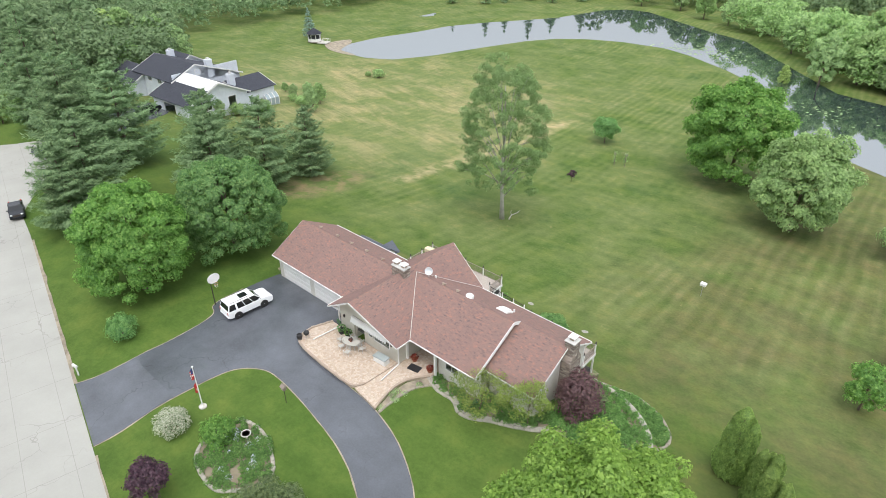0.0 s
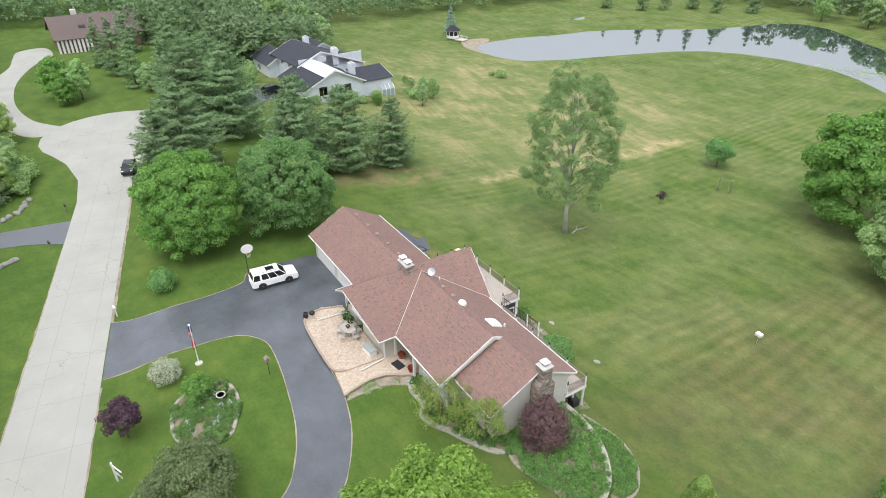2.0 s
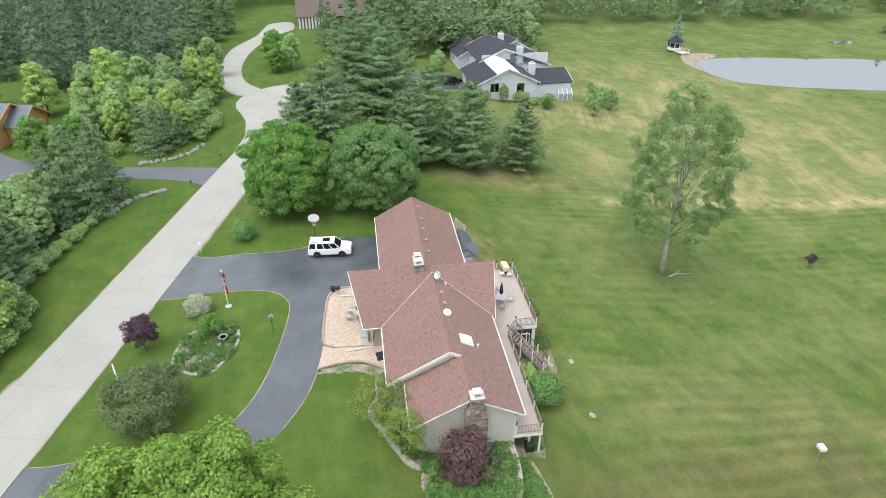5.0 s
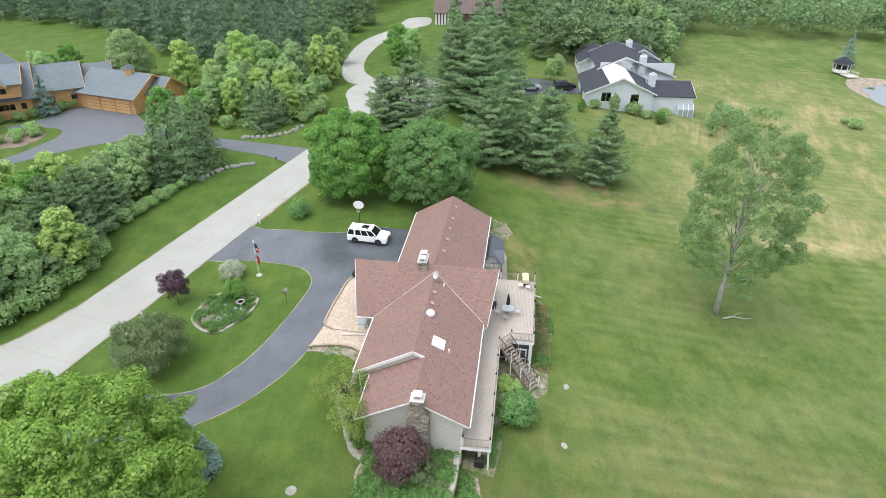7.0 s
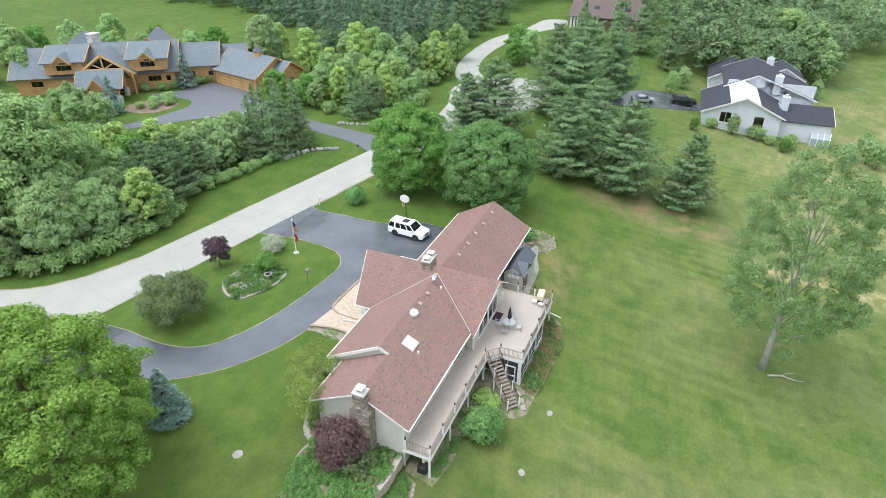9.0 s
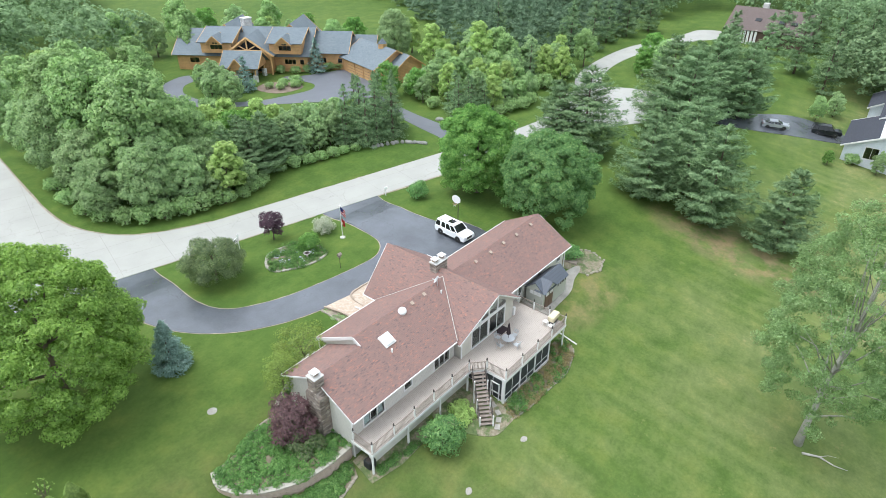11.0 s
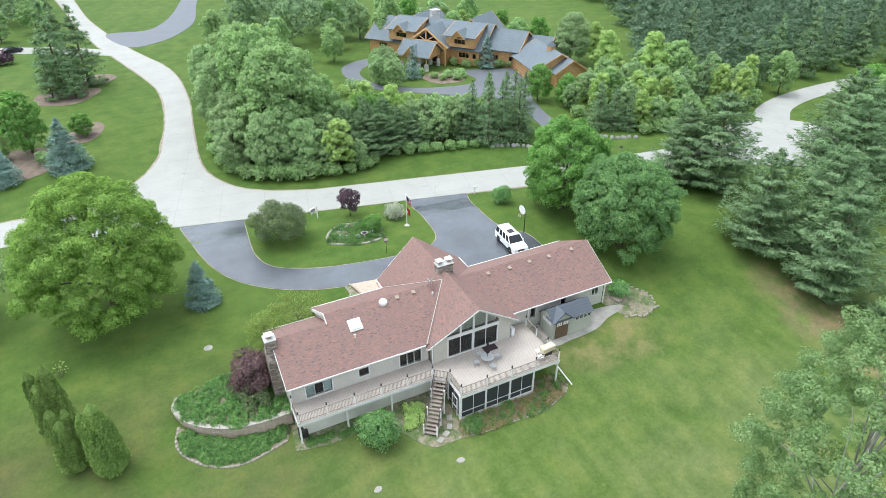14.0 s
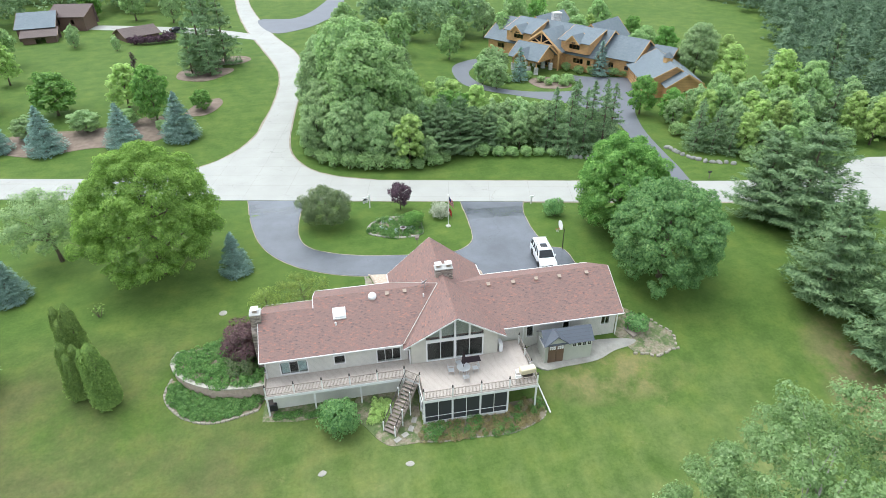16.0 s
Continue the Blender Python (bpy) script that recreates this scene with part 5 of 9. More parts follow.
hedge = shrub("purple_hedge_shrub", 64, 1.6, 2.2, "plum_dark", "dark purple-leaved shrub in a row before the brown garage", 24, 0.5, 200, 0.17, group="purple hedge")
stand(hedge, -57.5, 133.2)
for x, y, s in [(-55.4, 132.8, 0.95), (-53.2, 133.0, 1.0), (-51.0, 133.6, 0.95), (-48.9, 134.5, 1.25)]:
    again(hedge, x, y, 60 * s, s)
# pines round the turning circle
for x, y, s in [(96, 44, 0.8), (104, 46, 0.9), (112, 44, 0.95), (122, 45, 0.9), (132, 44, 1.0), (142, 42, 1.0), (118, 12, 0.95), (110, 2, 1.0), (124, -2, 1.1), (116, -10, 1.0), (132, -8, 1.1), (128, -20, 1.0), (140, -22, 1.1),
                (106, 10, 0.9), (140, 6, 1.0), (146, -12, 1.1), (128, 14, 0.9), (152, -28, 1.1), (136, -34, 1.0), (150, 0, 1.0)]:
    plant(x, y, "Q", s)
for x, y, k, s in [(99, 24, 2, 0.7), (102, 21, 0, 0.8), (97, 38, 0, 0.9), (90, 41, 1, 0.9), (143, -42, 0, 1.5), (150, -38, 0, 1.6), (136, -46, 3, 1.2), (158, -36, 1, 1.5), (128, -28, 0, 1.3), (77, -46, 3, 0.55), (82, -52, 0, 0.5), (80, -36, 2, 0.35),
                   (122, -44, 3, 0.5), (96, -52, 0, 0.28), (100, 8, 3, 0.75), (92, 6, 0, 0.7), (90, -3, 3, 0.5)]:
    plant(x, y, k, s)
# far banks of the pond
for x, y, k, s in [(0, -160, 3, 1.5), (-8, -166, 0, 1.6), (-16, -162, 3, 1.5), (4, -178, 0, 1.6), (-20, -175, 2, 1.8), (-6, -190, 0, 1.7), (16, -190, 3, 1.2), (8, -156, 1, 0.7), (60, -228, 0, 1.3), (75, -240, 3, 1.5), (48, -222, 3, 1.1),
                   (30, -214, 0, 1.2), (-30, -168, 0, 1.5), (92, -238, 0, 1.2), (-45, -160, 0, 1.4), (96, -80, "U", 0.7), (93, -81, "U", 1.2)]:
    plant(x, y, k, s)
for x, y, s in [(159, -188, 0.85), (147, -197, 0.95), (142, -205, 0.85), (137, -217, 1.05), (126, -219, 0.9), (118, -232, 1.0)]:
    plant(x, y, "Q", s)
sp = conifer("frosted_spruce", 77, 3.2, 9.5, 0.2, "spruce", "blue spruce behind the gazebo", 15, 9, 24, 0.3, 0.30, 0.05, 0.12, 0.2, 0.9, 0.34)
stand(sp, 150.0, -101.0)


def far_wood(name, seed, spots, leaf, H, R, n, size, label, cone=False):
    """One mass of distant tree crowns, grown from a few kinds."""
    rg = np.random.default_rng(seed)
    kinds = []
    for k in range(5):
        h, r = H * rg.uniform(0.85, 1.1), R * rg.uniform(0.85, 1.15)
        if cone:
            kinds.append(whorl_cards(rg, r, h, 0.05 * h, 12, 6, n / 52, size, 0.30, 0.16, 0.12, 0.28, 0.80, 0.32))
        else:
            c, rr = lobes_of(rg, r, h * 0.95, h * 0.06, 40, r * 0.27, "egg")
            i = rg.integers(0, 40, n)
            d = unit(rg.normal(size=(n, 3)))
            d[:, 2] = np.abs(d[:, 2]) * 0.9 - 0.1
            kinds.append(cards(rg, c[i] + d * rr[i][:, None], d + np.array([0, 0, 0.6]), size, 0.65))
    V, SN = [], []
    for k, (x, y) in enumerate(spots):
        v, _, sn = kinds[int(rg.integers(0, 5))]
        a1, s = rg.uniform(0, 6.28), rg.uniform(0.8, 1.15)
        turn = np.array([[math.cos(a1), -math.sin(a1), 0], [math.sin(a1), math.cos(a1), 0], [0, 0, 1]])
        V.append(v @ turn.T * s + np.array([x, y, float(land(x, y))]))
        SN.append(sn @ turn.T)
    V = np.concatenate(V)
    ob = mesh_from(name, V, np.arange(len(V)).reshape(-1, 3), leaf, soft=np.concatenate(SN))
    return tagged(ob, label, "woodland", kind="stuff")


def scatter(rg, x0, x1, y0, y1, gap):
    out = []
    for x in np.arange(x0, x1, gap):
        for y in np.arange(y0, y1, gap):
            out.append((x + rg.normal() * gap * 0.25, y + rg.normal() * gap * 0.25))
    return out


rg = np.random.default_rng(9)
FAR_BANK = [(-45, -149), (-25, -151), (-7, -156), (10, -175), (33, -202), (48, -208)]
ring = scatter(rg, 188, 240, -190, -35, 9.5) + scatter(rg, 160, 235, -40, 80, 9.5)
far_wood("east_woodland", 1, [p for p in ring if not (p[0] < 182 and 5 < p[1] < 42)], "far_wood", 15, 5.0, 520, 0.50, "dense green broadleaf woodland along the field")
south = scatter(rg, -60, 190, -310, -240, 10.0) + scatter(rg, -110, -24, -240, -165, 10.0) + scatter(rg, 175, 260, -290, -215, 10.0)
bank = []
for (x0, y0), (x1, y1) in zip(FAR_BANK, FAR_BANK[1:]):
    d = math.hypot(x1 - x0, y1 - y0)
    for k in np.arange(0, d, 7.5):
        for off in (7, 15, 24):
            bank.append((x0 + (x1 - x0) * k / d + (y1 - y0) / d * off + rg.normal() * 1.6, y0 + (y1 - y0) * k / d - (x1 - x0) / d * off + rg.normal() * 1.6))
far_wood("bank_woodland", 6, bank, "wood", 13, 5.4, 900, 0.42, "tall leafy trees along the far bank of the pond")
behind = [p for p in scatter(rg, 122, 188, -62, -6, 7.0) if p[1] > -44 - 0.36 * (p[0] - 130)]
far_wood("house_woodland", 7, behind, "far_wood", 13, 4.6, 700, 0.46, "dense dark green wood behind the white house")
far_wood("south_woodland", 2, south, "far_wood", 14, 5.5, 380, 0.66, "dense green woodland beyond the pond")
# the planted pines stop at an open meadow behind the log house
meadow = lambda x, y: y > 74 and x < min(127, 95 + 0.6 * (y - 77))
pines = scatter(rg, 86, 165, 50, 165, 6.5) + scatter(rg, 165, 240, 80, 190, 9.0) + scatter(rg, 110, 165, 165, 230, 9)
far_wood("pine_woodland", 3, [p for p in pines if p[1] > 46 + 0.05 * abs(p[0] - 110) and not meadow(*p)], "far_pine", 15.5, 3.8, 700, 0.52, "dark planted pine woodland beyond the log house", True)
north = [p for p in scatter(rg, -12, 40, 128, 260, 9.0) if p[0] > 0.25 * (p[1] - 150) + 8] + scatter(rg, 40, 66, 205, 260, 9.0)
far_wood("north_woodland", 5, north, "far_wood", 12, 4.6, 500, 0.50, "mixed green woodland north of the houses")
west_w = scatter(rg, -170, -95, 70, 260, 10.0) + scatter(rg, -90, -46, 180, 270, 10.0) + scatter(rg, -150, -100, -60, 60, 12)
far_wood("west_woodland", 4, west_w, "far_wood", 13, 5.2, 360, 0.66, "green woodland behind the brown houses")


# ---- the house ----
def wall(bm, p, q, z0, z1, thick=0.2, holes=()):
    """A wall from p to q (plan), inner face thick to the left of p-q, with holes (s0, s1, za, zb) along it."""
    p, q = Vector((*p, 0)), Vector((*q, 0))
    L = (q - p).length
    d = (q - p) / L
    n = Vector((-d.y, d.x, 0)) * thick
    ss = sorted({0.0, L, *(h[0] for h in holes), *(h[1] for h in holes)})
    zs = sorted({z0, z1, *(h[2] for h in holes), *(h[3] for h in holes)})
    grid = {}

    def vert(i, j):
        if (i, j) not in grid:
            c = p + d * ss[i]
            grid[i, j] = bm.verts.new((c.x, c.y, zs[j]))
        return grid[i, j]

    faces = []
    for i in range(len(ss) - 1):
        for j in range(len(zs) - 1):
            sm_, zm_ = (ss[i] + ss[i + 1]) / 2, (zs[j] + zs[j + 1]) / 2
            if not any(h[0] < sm_ < h[1] and h[2] < zm_ < h[3] for h in holes):
                faces.append(bm.faces.new((vert(i, j), vert(i + 1, j), vert(i + 1, j + 1), vert(i, j + 1))))
    got = bmesh.ops.extrude_face_region(bm, geom=faces, use_keep_orig=True)
    bmesh.ops.translate(bm, vec=n, verts=[e for e in got["geom"] if isinstance(e, bmesh.types.BMVert)])


def slope(pts, parent, material="roof", name="roof_slope", thick=0.14, label=""):
    """One roof plane with courses that run level along it."""
    pts = [Vector(p) for p in pts]
    n = (pts[1] - pts[0]).cross(pts[2] - pts[0]).normalized()
    if n.z < 0:
        pts, n = pts[::-1], -n
    u = Vector((0, 0, 1)).cross(n).normalized()
    w = n.cross(u)
    bm = bmesh.new()
    lay = bm.loops.layers.uv.new("uv")
    plate(bm, pts, -n * thick)
    for f in bm.faces:
        for l in f.loops:
            l[lay].uv = (l.vert.co.dot(u), l.vert.co.dot(w))
    return part(name, bm, material, parent, label)


def window(parent, p, along, w, h, out, cols=2, rows=1, z=0.0, frame_w=0.07, depth=0.10, behind="dark_room", name="window", frame_mat="white", curtain=False, inner=0.05):
    """A window in the opening whose lower left corner is p; along: unit way of its width; out: unit way outdoors."""
    p, a1, o = Vector(p), Vector(along), Vector(out)
    up = Vector((0, 0, 1))
    bm = bmesh.new()
    f = frame_w

    def stick(s0, s1, t0, t1, d0, d1):
        q = [p + a1 * s + up * tt for s, tt in ((s0, t0), (s1, t0), (s1, t1), (s0, t1))]
        plate(bm, [c + o * d1 for c in q], -o * (d1 - d0))

    for s0, s1, t0, t1 in ((-f, w + f, -f, 0.0), (-f, w + f, h, h + f), (-f, 0.0, 0.0, h), (w, w + f, 0.0, h)):
        stick(s0, s1, t0, t1, -0.08, 0.045)
    fr = part("window_frame", bm, frame_mat, parent)
    for k in range(1, cols):
        bm = bmesh.new()
        stick(w * k / cols - inner / 2, w * k / cols + inner / 2, 0, h, -0.06, 0.02)
        part("mullion", bm, frame_mat, fr)
    for k in range(1, rows):
        bm = bmesh.new()
        stick(0, w, h * k / rows - inner / 2, h * k / rows + inner / 2, -0.055, 0.015)
        part("mullion", bm, frame_mat, fr)
    for i in range(cols):
        bm = bmesh.new()
        q = [p + a1 * s + up * tt for s, tt in ((w * i / cols, 0), (w * (i + 1) / cols, 0), (w * (i + 1) / cols, h), (w * i / cols, h))]
        plate(bm, [c - o * 0.02 for c in q], -o * 0.012)
        g = part("pane", bm, "glass", fr)
        g.visible_shadow = False
    if curtain:
        for s0, s1 in ((0.05, 0.33 * w), (0.67 * w, w - 0.05)):
            bm = bmesh.new()
            cols_n = 14
            pts = [p + a1 * (s0 + (s1 - s0) * k / cols_n) - o * (0.14 + 0.03 * (k % 2)) for k in range(cols_n + 1)]
            for c1, c2 in zip(pts, pts[1:]):
                plate(bm, [c1, c2, c2 + up * h, c1 + up * h], -o * 0.01)
            part("curtain", bm, "curtain", fr)
    return fr


house = empty("house", None, "single-storey beige house with red-brown shingle roofs and white trim", "house")
XW, ZC, ZR = 4.85, 3.05, 6.40          # cross wing: half width at the eaves, eave and ridge heights
KC = (ZR - ZC) / XW
YR, ZM, KF, KB = -0.2, 5.97, 0.554, 0.508   # main ridge, slopes to front and back
YB, YF = -5.36, 5.07                    # main eaves
XS, XE = -12.5, -17.5                   # step in the roof, end of the wing
YS = -1.1                               # lower ridge of the end section
ZS = ZM - KB * (YR - YS)
YSF = 3.6
ZSF = ZS - 0.53 * (YSF - YS)
mb = lambda y: ZM - KB * (YR - y)
mf = lambda y: ZM - KF * (y - YR)

slope([(-XW, 6.77, ZC), (0, 7.93, ZR), (0, -6.42, ZR), (-XW, -5.72, ZC)], house)
slope([(XW, 6.77, ZC), (0, 7.93, ZR), (0, -6.42, ZR), (XW, -5.72, ZC)], house)
slope([(XE, YB, mb(YB)), (XE, YS, ZS), (XS, YS, ZS), (XS, YR, ZM), (-0.2, YR, ZM), (-0.2, YB, mb(YB))], house)
slope([(XS, YR, ZM), (-0.2, YR, ZM), (-0.2, YF, mf(YF)), (XS, YF, mf(YF))], house)
slope([(XE, YS, ZS), (XS + 0.4, YS, ZS), (XS + 0.4, YSF, ZSF), (XE, YSF, ZSF)], house)
GY, GZ, GE, GX1 = 0.2, 5.50, 2.92, 17.1
slope([(0.3, GY, GZ), (GX1, GY, GZ), (GX1, -4.5, GE), (0.3, -4.5, GE)], house)
slope([(0.3, GY, GZ), (GX1, GY, GZ), (GX1, 4.75, GE), (0.3, 4.75, GE)], house)

# walls
fl = 0.98
rear_holes = [(1.15, 3.45, fl + 0.16, fl + 1.46), (5.95, 6.85, fl + 0.56, fl + 1.42), (9.85, 11.95, fl + 0.08, fl + 1.48)]
bm = bmesh.new()
wall(bm, (-17.0, -4.65), (-4.3, -4.65), -2.6, 3.52, 0.2, rear_holes)
part("wall", bm, "siding", house)
bm = bmesh.new()
wall(bm, (-17.2, 2.8), (-17.2, -4.65), -2.6, 3.25, 0.2)
part("wall", bm, "siding", house)
bm = bmesh.new()
plate(bm, [(-17.2, -4.65, 3.25), (-17.2, 3.0, 3.25), (-17.2, YS, ZS - 0.18)], (0.2, 0, 0))
part("wall", bm, "siding", house)
bm = bmesh.new()
wall(bm, (XS, 3.0), (-17.2, 3.0), -0.6, 3.28, 0.2)
part("wall", bm, "siding", house)
bm = bmesh.new()
wall(bm, (-7.7, 4.35), (XS + 0.2, 4.35), -0.6, 3.30, 0.2, [(0.9, 2.3, 1.3, 2.6)])
part("wall", bm, "siding", house)
bm = bmesh.new()
wall(bm, (XS + 0.2, 4.15), (XS + 0.2, -1.0), -0.6, 3.30, 0.2)
part("wall", bm, "siding", house)
bm = bmesh.new()
plate(bm, [(XS + 0.2, 4.35, 3.30), (XS + 0.2, YR, ZM - 0.2), (XS + 0.2, YS - 0.8, mb(YS - 0.8) - 0.16), (XS + 0.2, YS - 0.8, 3.3)], (0.2, 0, 0))
part("wall", bm, "siding", house)
bm = bmesh.new()
wall(bm, (-4.1, 2.3), (-7.7, 2.3), -0.6, 3.7, 0.2, [(0.5, 1.5, 0.40, 2.45)])
part("wall", bm, "siding", house)
bm = bmesh.new()
wall(bm, (-7.7, 2.3), (-7.7, 4.15), -0.6, 3.5, 0.2)
part("wall", bm, "siding", house)
# cross wing: sides, front and back
bm = bmesh.new()
wall(bm, (-4.1, 5.7), (-4.1, -5.2), -2.6, 3.42, 0.2)
part("wall", bm, "stucco", house)
bm = bmesh.new()
wall(bm, (4.1, -5.2), (4.1, 5.7), -2.6, 3.42, 0.2)
part("wall", bm, "stucco", house)
bm = bmesh.new()
wall(bm, (4.1, 5.9), (-4.1, 5.9), -0.6, 3.40, 0.2, [(2.0, 3.5, -0.6, 2.75), (4.2, 4.7, 1.45, 2.05), (5.0, 7.0, 1.35, 2.05)])
part("wall", bm, "stucco", house)
bm = bmesh.new()
plate(bm, [(-4.1, 5.9, 3.40), (4.1, 5.9, 3.40), (0, 5.9, ZR - 0.22)], (0, -0.2, 0))
part("wall", bm, "stucco", house)
bm = bmesh.new()
prism(bm, [(2.1, 5.7), (2.1, 4.6), (1.95, 4.6), (1.95, 5.7)], -0.3, 2.75)
part("wall", bm, "stucco", house)
bm = bmesh.new()
prism(bm, [(0.6, 5.7), (0.6, 4.6), (0.75, 4.6), (0.75, 5.7)], -0.3, 2.75)
part("wall", bm, "stucco", house)
bm = bmesh.new()
prism(bm, [(0.6, 4.6), (2.1, 4.6), (2.1, 4.45), (0.6, 4.45)], -0.3, 2.75)
part("wall", bm, "stucco", house)
bm = bmesh.new()
prism(bm, [(0.6, 5.7), (2.1, 5.7), (2.1, 4.45), (0.6, 4.45)], 2.75, 2.85)
part("wall", bm, "stucco", house)
rake = lambda x: ZR - 0.24 - KC * abs(x)
for x0, x1 in ((-4.1, -2.72), (2.72, 4.1)):
    bm = bmesh.new()
    plate(bm, [(x0, -5.4, -2.6), (x1, -5.4, -2.6), (x1, -5.4, rake(x1)), (x0, -5.4, rake(x0))], (0, 0.2, 0))
    part("wall", bm, "stucco", house)
bm = bmesh.new()
plate(bm, [(-2.72, -5.4, rake(2.72)), (0, -5.4, rake(0)), (0, -5.4, rake(0) - 0.5), (-2.72, -5.4, rake(2.72) - 0.5)], (0, 0.2, 0))
part("wall", bm, "stucco", house)
bm = bmesh.new()
plate(bm, [(2.72, -5.4, rake(2.72)), (0, -5.4, rake(0)), (0, -5.4, rake(0) - 0.5), (2.72, -5.4, rake(2.72) - 0.5)], (0, 0.2, 0))
part("wall", bm, "stucco", house)
bm = bmesh.new()
wall(bm, (-2.72, -5.4), (2.72, -5.4), -2.6, fl, 0.2)
part("wall", bm, "stucco", house)
# garage wing
bm = bmesh.new()
wall(bm, (16.7, 4.25), (4.3, 4.25), -0.3, 2.95, 0.2, [(0.6, 5.5, -0.3, 2.35), (6.2, 11.1, -0.3, 2.35)])
part("wall", bm, "siding", house)
bm = bmesh.new()
wall(bm, (4.3, -3.8), (16.7, -3.8), -1.6, 3.1, 0.2, [(3.2, 3.8, 0.95, 2.3), (6.9, 7.5, 0.7, 2.3), (10.9, 11.7, 1.25, 2.35)])
part("wall", bm, "siding", house)
bm = bmesh.new()
wall(bm, (16.7, -3.6), (16.7, 4.05), -1.6, 3.0, 0.2)
part("wall", bm, "siding", house)
bm = bmesh.new()
plate(bm, [(16.7, -3.8, 3.0), (16.7, 4.05, 3.0), (16.7, GY, GZ - 0.2)], (-0.2, 0, 0))
part("wall", bm, "siding", house)
# dark-coloured floors and added partition sheets keep the rooms dark and closed
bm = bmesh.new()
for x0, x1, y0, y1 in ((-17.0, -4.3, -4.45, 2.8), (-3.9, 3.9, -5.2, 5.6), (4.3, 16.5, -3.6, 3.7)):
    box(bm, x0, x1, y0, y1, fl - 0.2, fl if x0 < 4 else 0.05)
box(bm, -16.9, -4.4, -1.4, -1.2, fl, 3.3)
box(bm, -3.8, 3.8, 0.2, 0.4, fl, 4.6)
part("dark_room_fill", bm, "dark_room", house)

# garage doors
for x0 in (5.6, 11.2):
    bm = bmesh.new()
    for k in range(4):
        soft_box(bm, x0, x0 + 4.9, 4.16, 4.22, 0.02 + k * 0.58, 0.02 + k * 0.58 + 0.565, 0.015)
    d = part("garage_door", bm, "white", house)
    for k in range(4):
        for j in range(8):
            bm = bmesh.new()
            box(bm, x0 + 0.1 + j * 0.6, x0 + 0.6 + j * 0.6, 4.218, 4.232, 0.10 + k * 0.58, 0.48 + k * 0.58)
            part("door_panel", bm, "white", d)
# windows and doors at the back
X, Yn = (1, 0, 0), (0, -1, 0)
window(house, (-17.0 + 1.15, -4.65, fl + 0.16), X, 2.3, 1.30, Yn, 3, curtain=True, frame_w=0.10)
window(house, (-17.0 + 5.95, -4.65, fl + 0.56), X, 0.9, 0.86, Yn, 1, 1, frame_w=0.10)
window(house, (-17.0 + 9.85, -4.65, fl + 0.08), X, 2.1, 1.40, Yn, 3, frame_w=0.10)
for s, z, w, h in ((3.2, 0.95, 0.6, 1.35), (6.9, 0.7, 0.6, 1.6), (10.9, 1.25, 0.8, 1.1)):
    window(house, (4.3 + s, -3.8, z), X, w, h, Yn, 1 if s < 10 else 2)
# glazed gable
for x0 in (-2.6, 0.12):
    window(house, (x0, -5.4, fl + 0.05), X, 2.48, 2.05, Yn, 2, frame_w=0.11)
bm = bmesh.new()
box(bm, -2.72, 2.72, -5.46, -5.36, fl + 2.2, fl + 2.46)
for x in (-1.36, 0.0, 1.36):
    plate(bm, [(x - 0.09, -5.46, fl + 2.46), (x + 0.09, -5.46, fl + 2.46), (x + 0.09, -5.46, rake(x) - 0.45), (x - 0.09, -5.46, rake(x) - 0.45)], (0, 0.1, 0))
part("gable_frame", bm, "white", house)
for x0, x1 in ((-2.72, -1.45), (-1.27, -0.09), (0.09, 1.27), (1.45, 2.72)):
    bm = bmesh.new()
    lo = fl + 2.46
    plate(bm, [(x0, -5.40, lo), (x1, -5.40, lo), (x1, -5.40, rake(x1) - 0.5), (x0, -5.40, rake(x0) - 0.5)], (0, 0.02, 0))
    g = part("gable_pane", bm, "glass", house)
    g.visible_shadow = False
# added sheet gives the upper gable panes their grey tint
bm = bmesh.new()
plate(bm, [(-2.6, -5.1, fl + 2.5), (2.6, -5.1, fl + 2.5), (2.6, -5.1, rake(2.6) - 0.45), (0, -5.1, rake(0) - 0.5), (-2.6, -5.1, rake(2.6) - 0.45)], (0, 0.05, 0))
part("pane_tint_sheet", bm, "shed_wall", house, "grey-beige sheet behind the gable panes")

# fascia, rakes and gutters
def trim(name, pts, w=0.06, h=0.2, drop=0.10, mat="white"):
    bm = bmesh.new()
    for p, q in zip(pts, pts[1:]):
        bar(bm, Vector(p) - Vector((0, 0, drop)), Vector(q) - Vector((0, 0, drop)), w, h)
    return part(name, bm, mat, house)


trim("rake_board", [(-XW, 6.80, ZC), (0, 7.96, ZR), (XW, 6.80, ZC)], h=0.12, w=0.045)
trim("rake_board", [(-XW, -5.75, ZC), (0, -6.45, ZR), (XW, -5.75, ZC)], h=0.12, w=0.045)
trim("rake_board", [(XE - 0.03, YB, mb(YB)), (XE - 0.03, YS, ZS), (XE - 0.03, YSF, ZSF)], h=0.12, w=0.045)
trim("rake_board", [(XS - 0.03, YS, mb(YS)), (XS - 0.03, YR, ZM), (XS - 0.03, YF, mf(YF))], h=0.30, drop=0.13)
trim("rake_board", [(GX1 + 0.03, -4.5, GE), (GX1 + 0.03, GY, GZ), (GX1 + 0.03, 4.75, GE)], h=0.12, w=0.045)
trim("gutter", [(XE, YB - 0.06, mb(YB)), (-XW, YB - 0.06, mb(YB))], 0.08, 0.09, 0.05)
trim("gutter", [(XS, YF + 0.06, mf(YF)), (-XW, YF + 0.06, mf(YF))], 0.08, 0.09, 0.05)
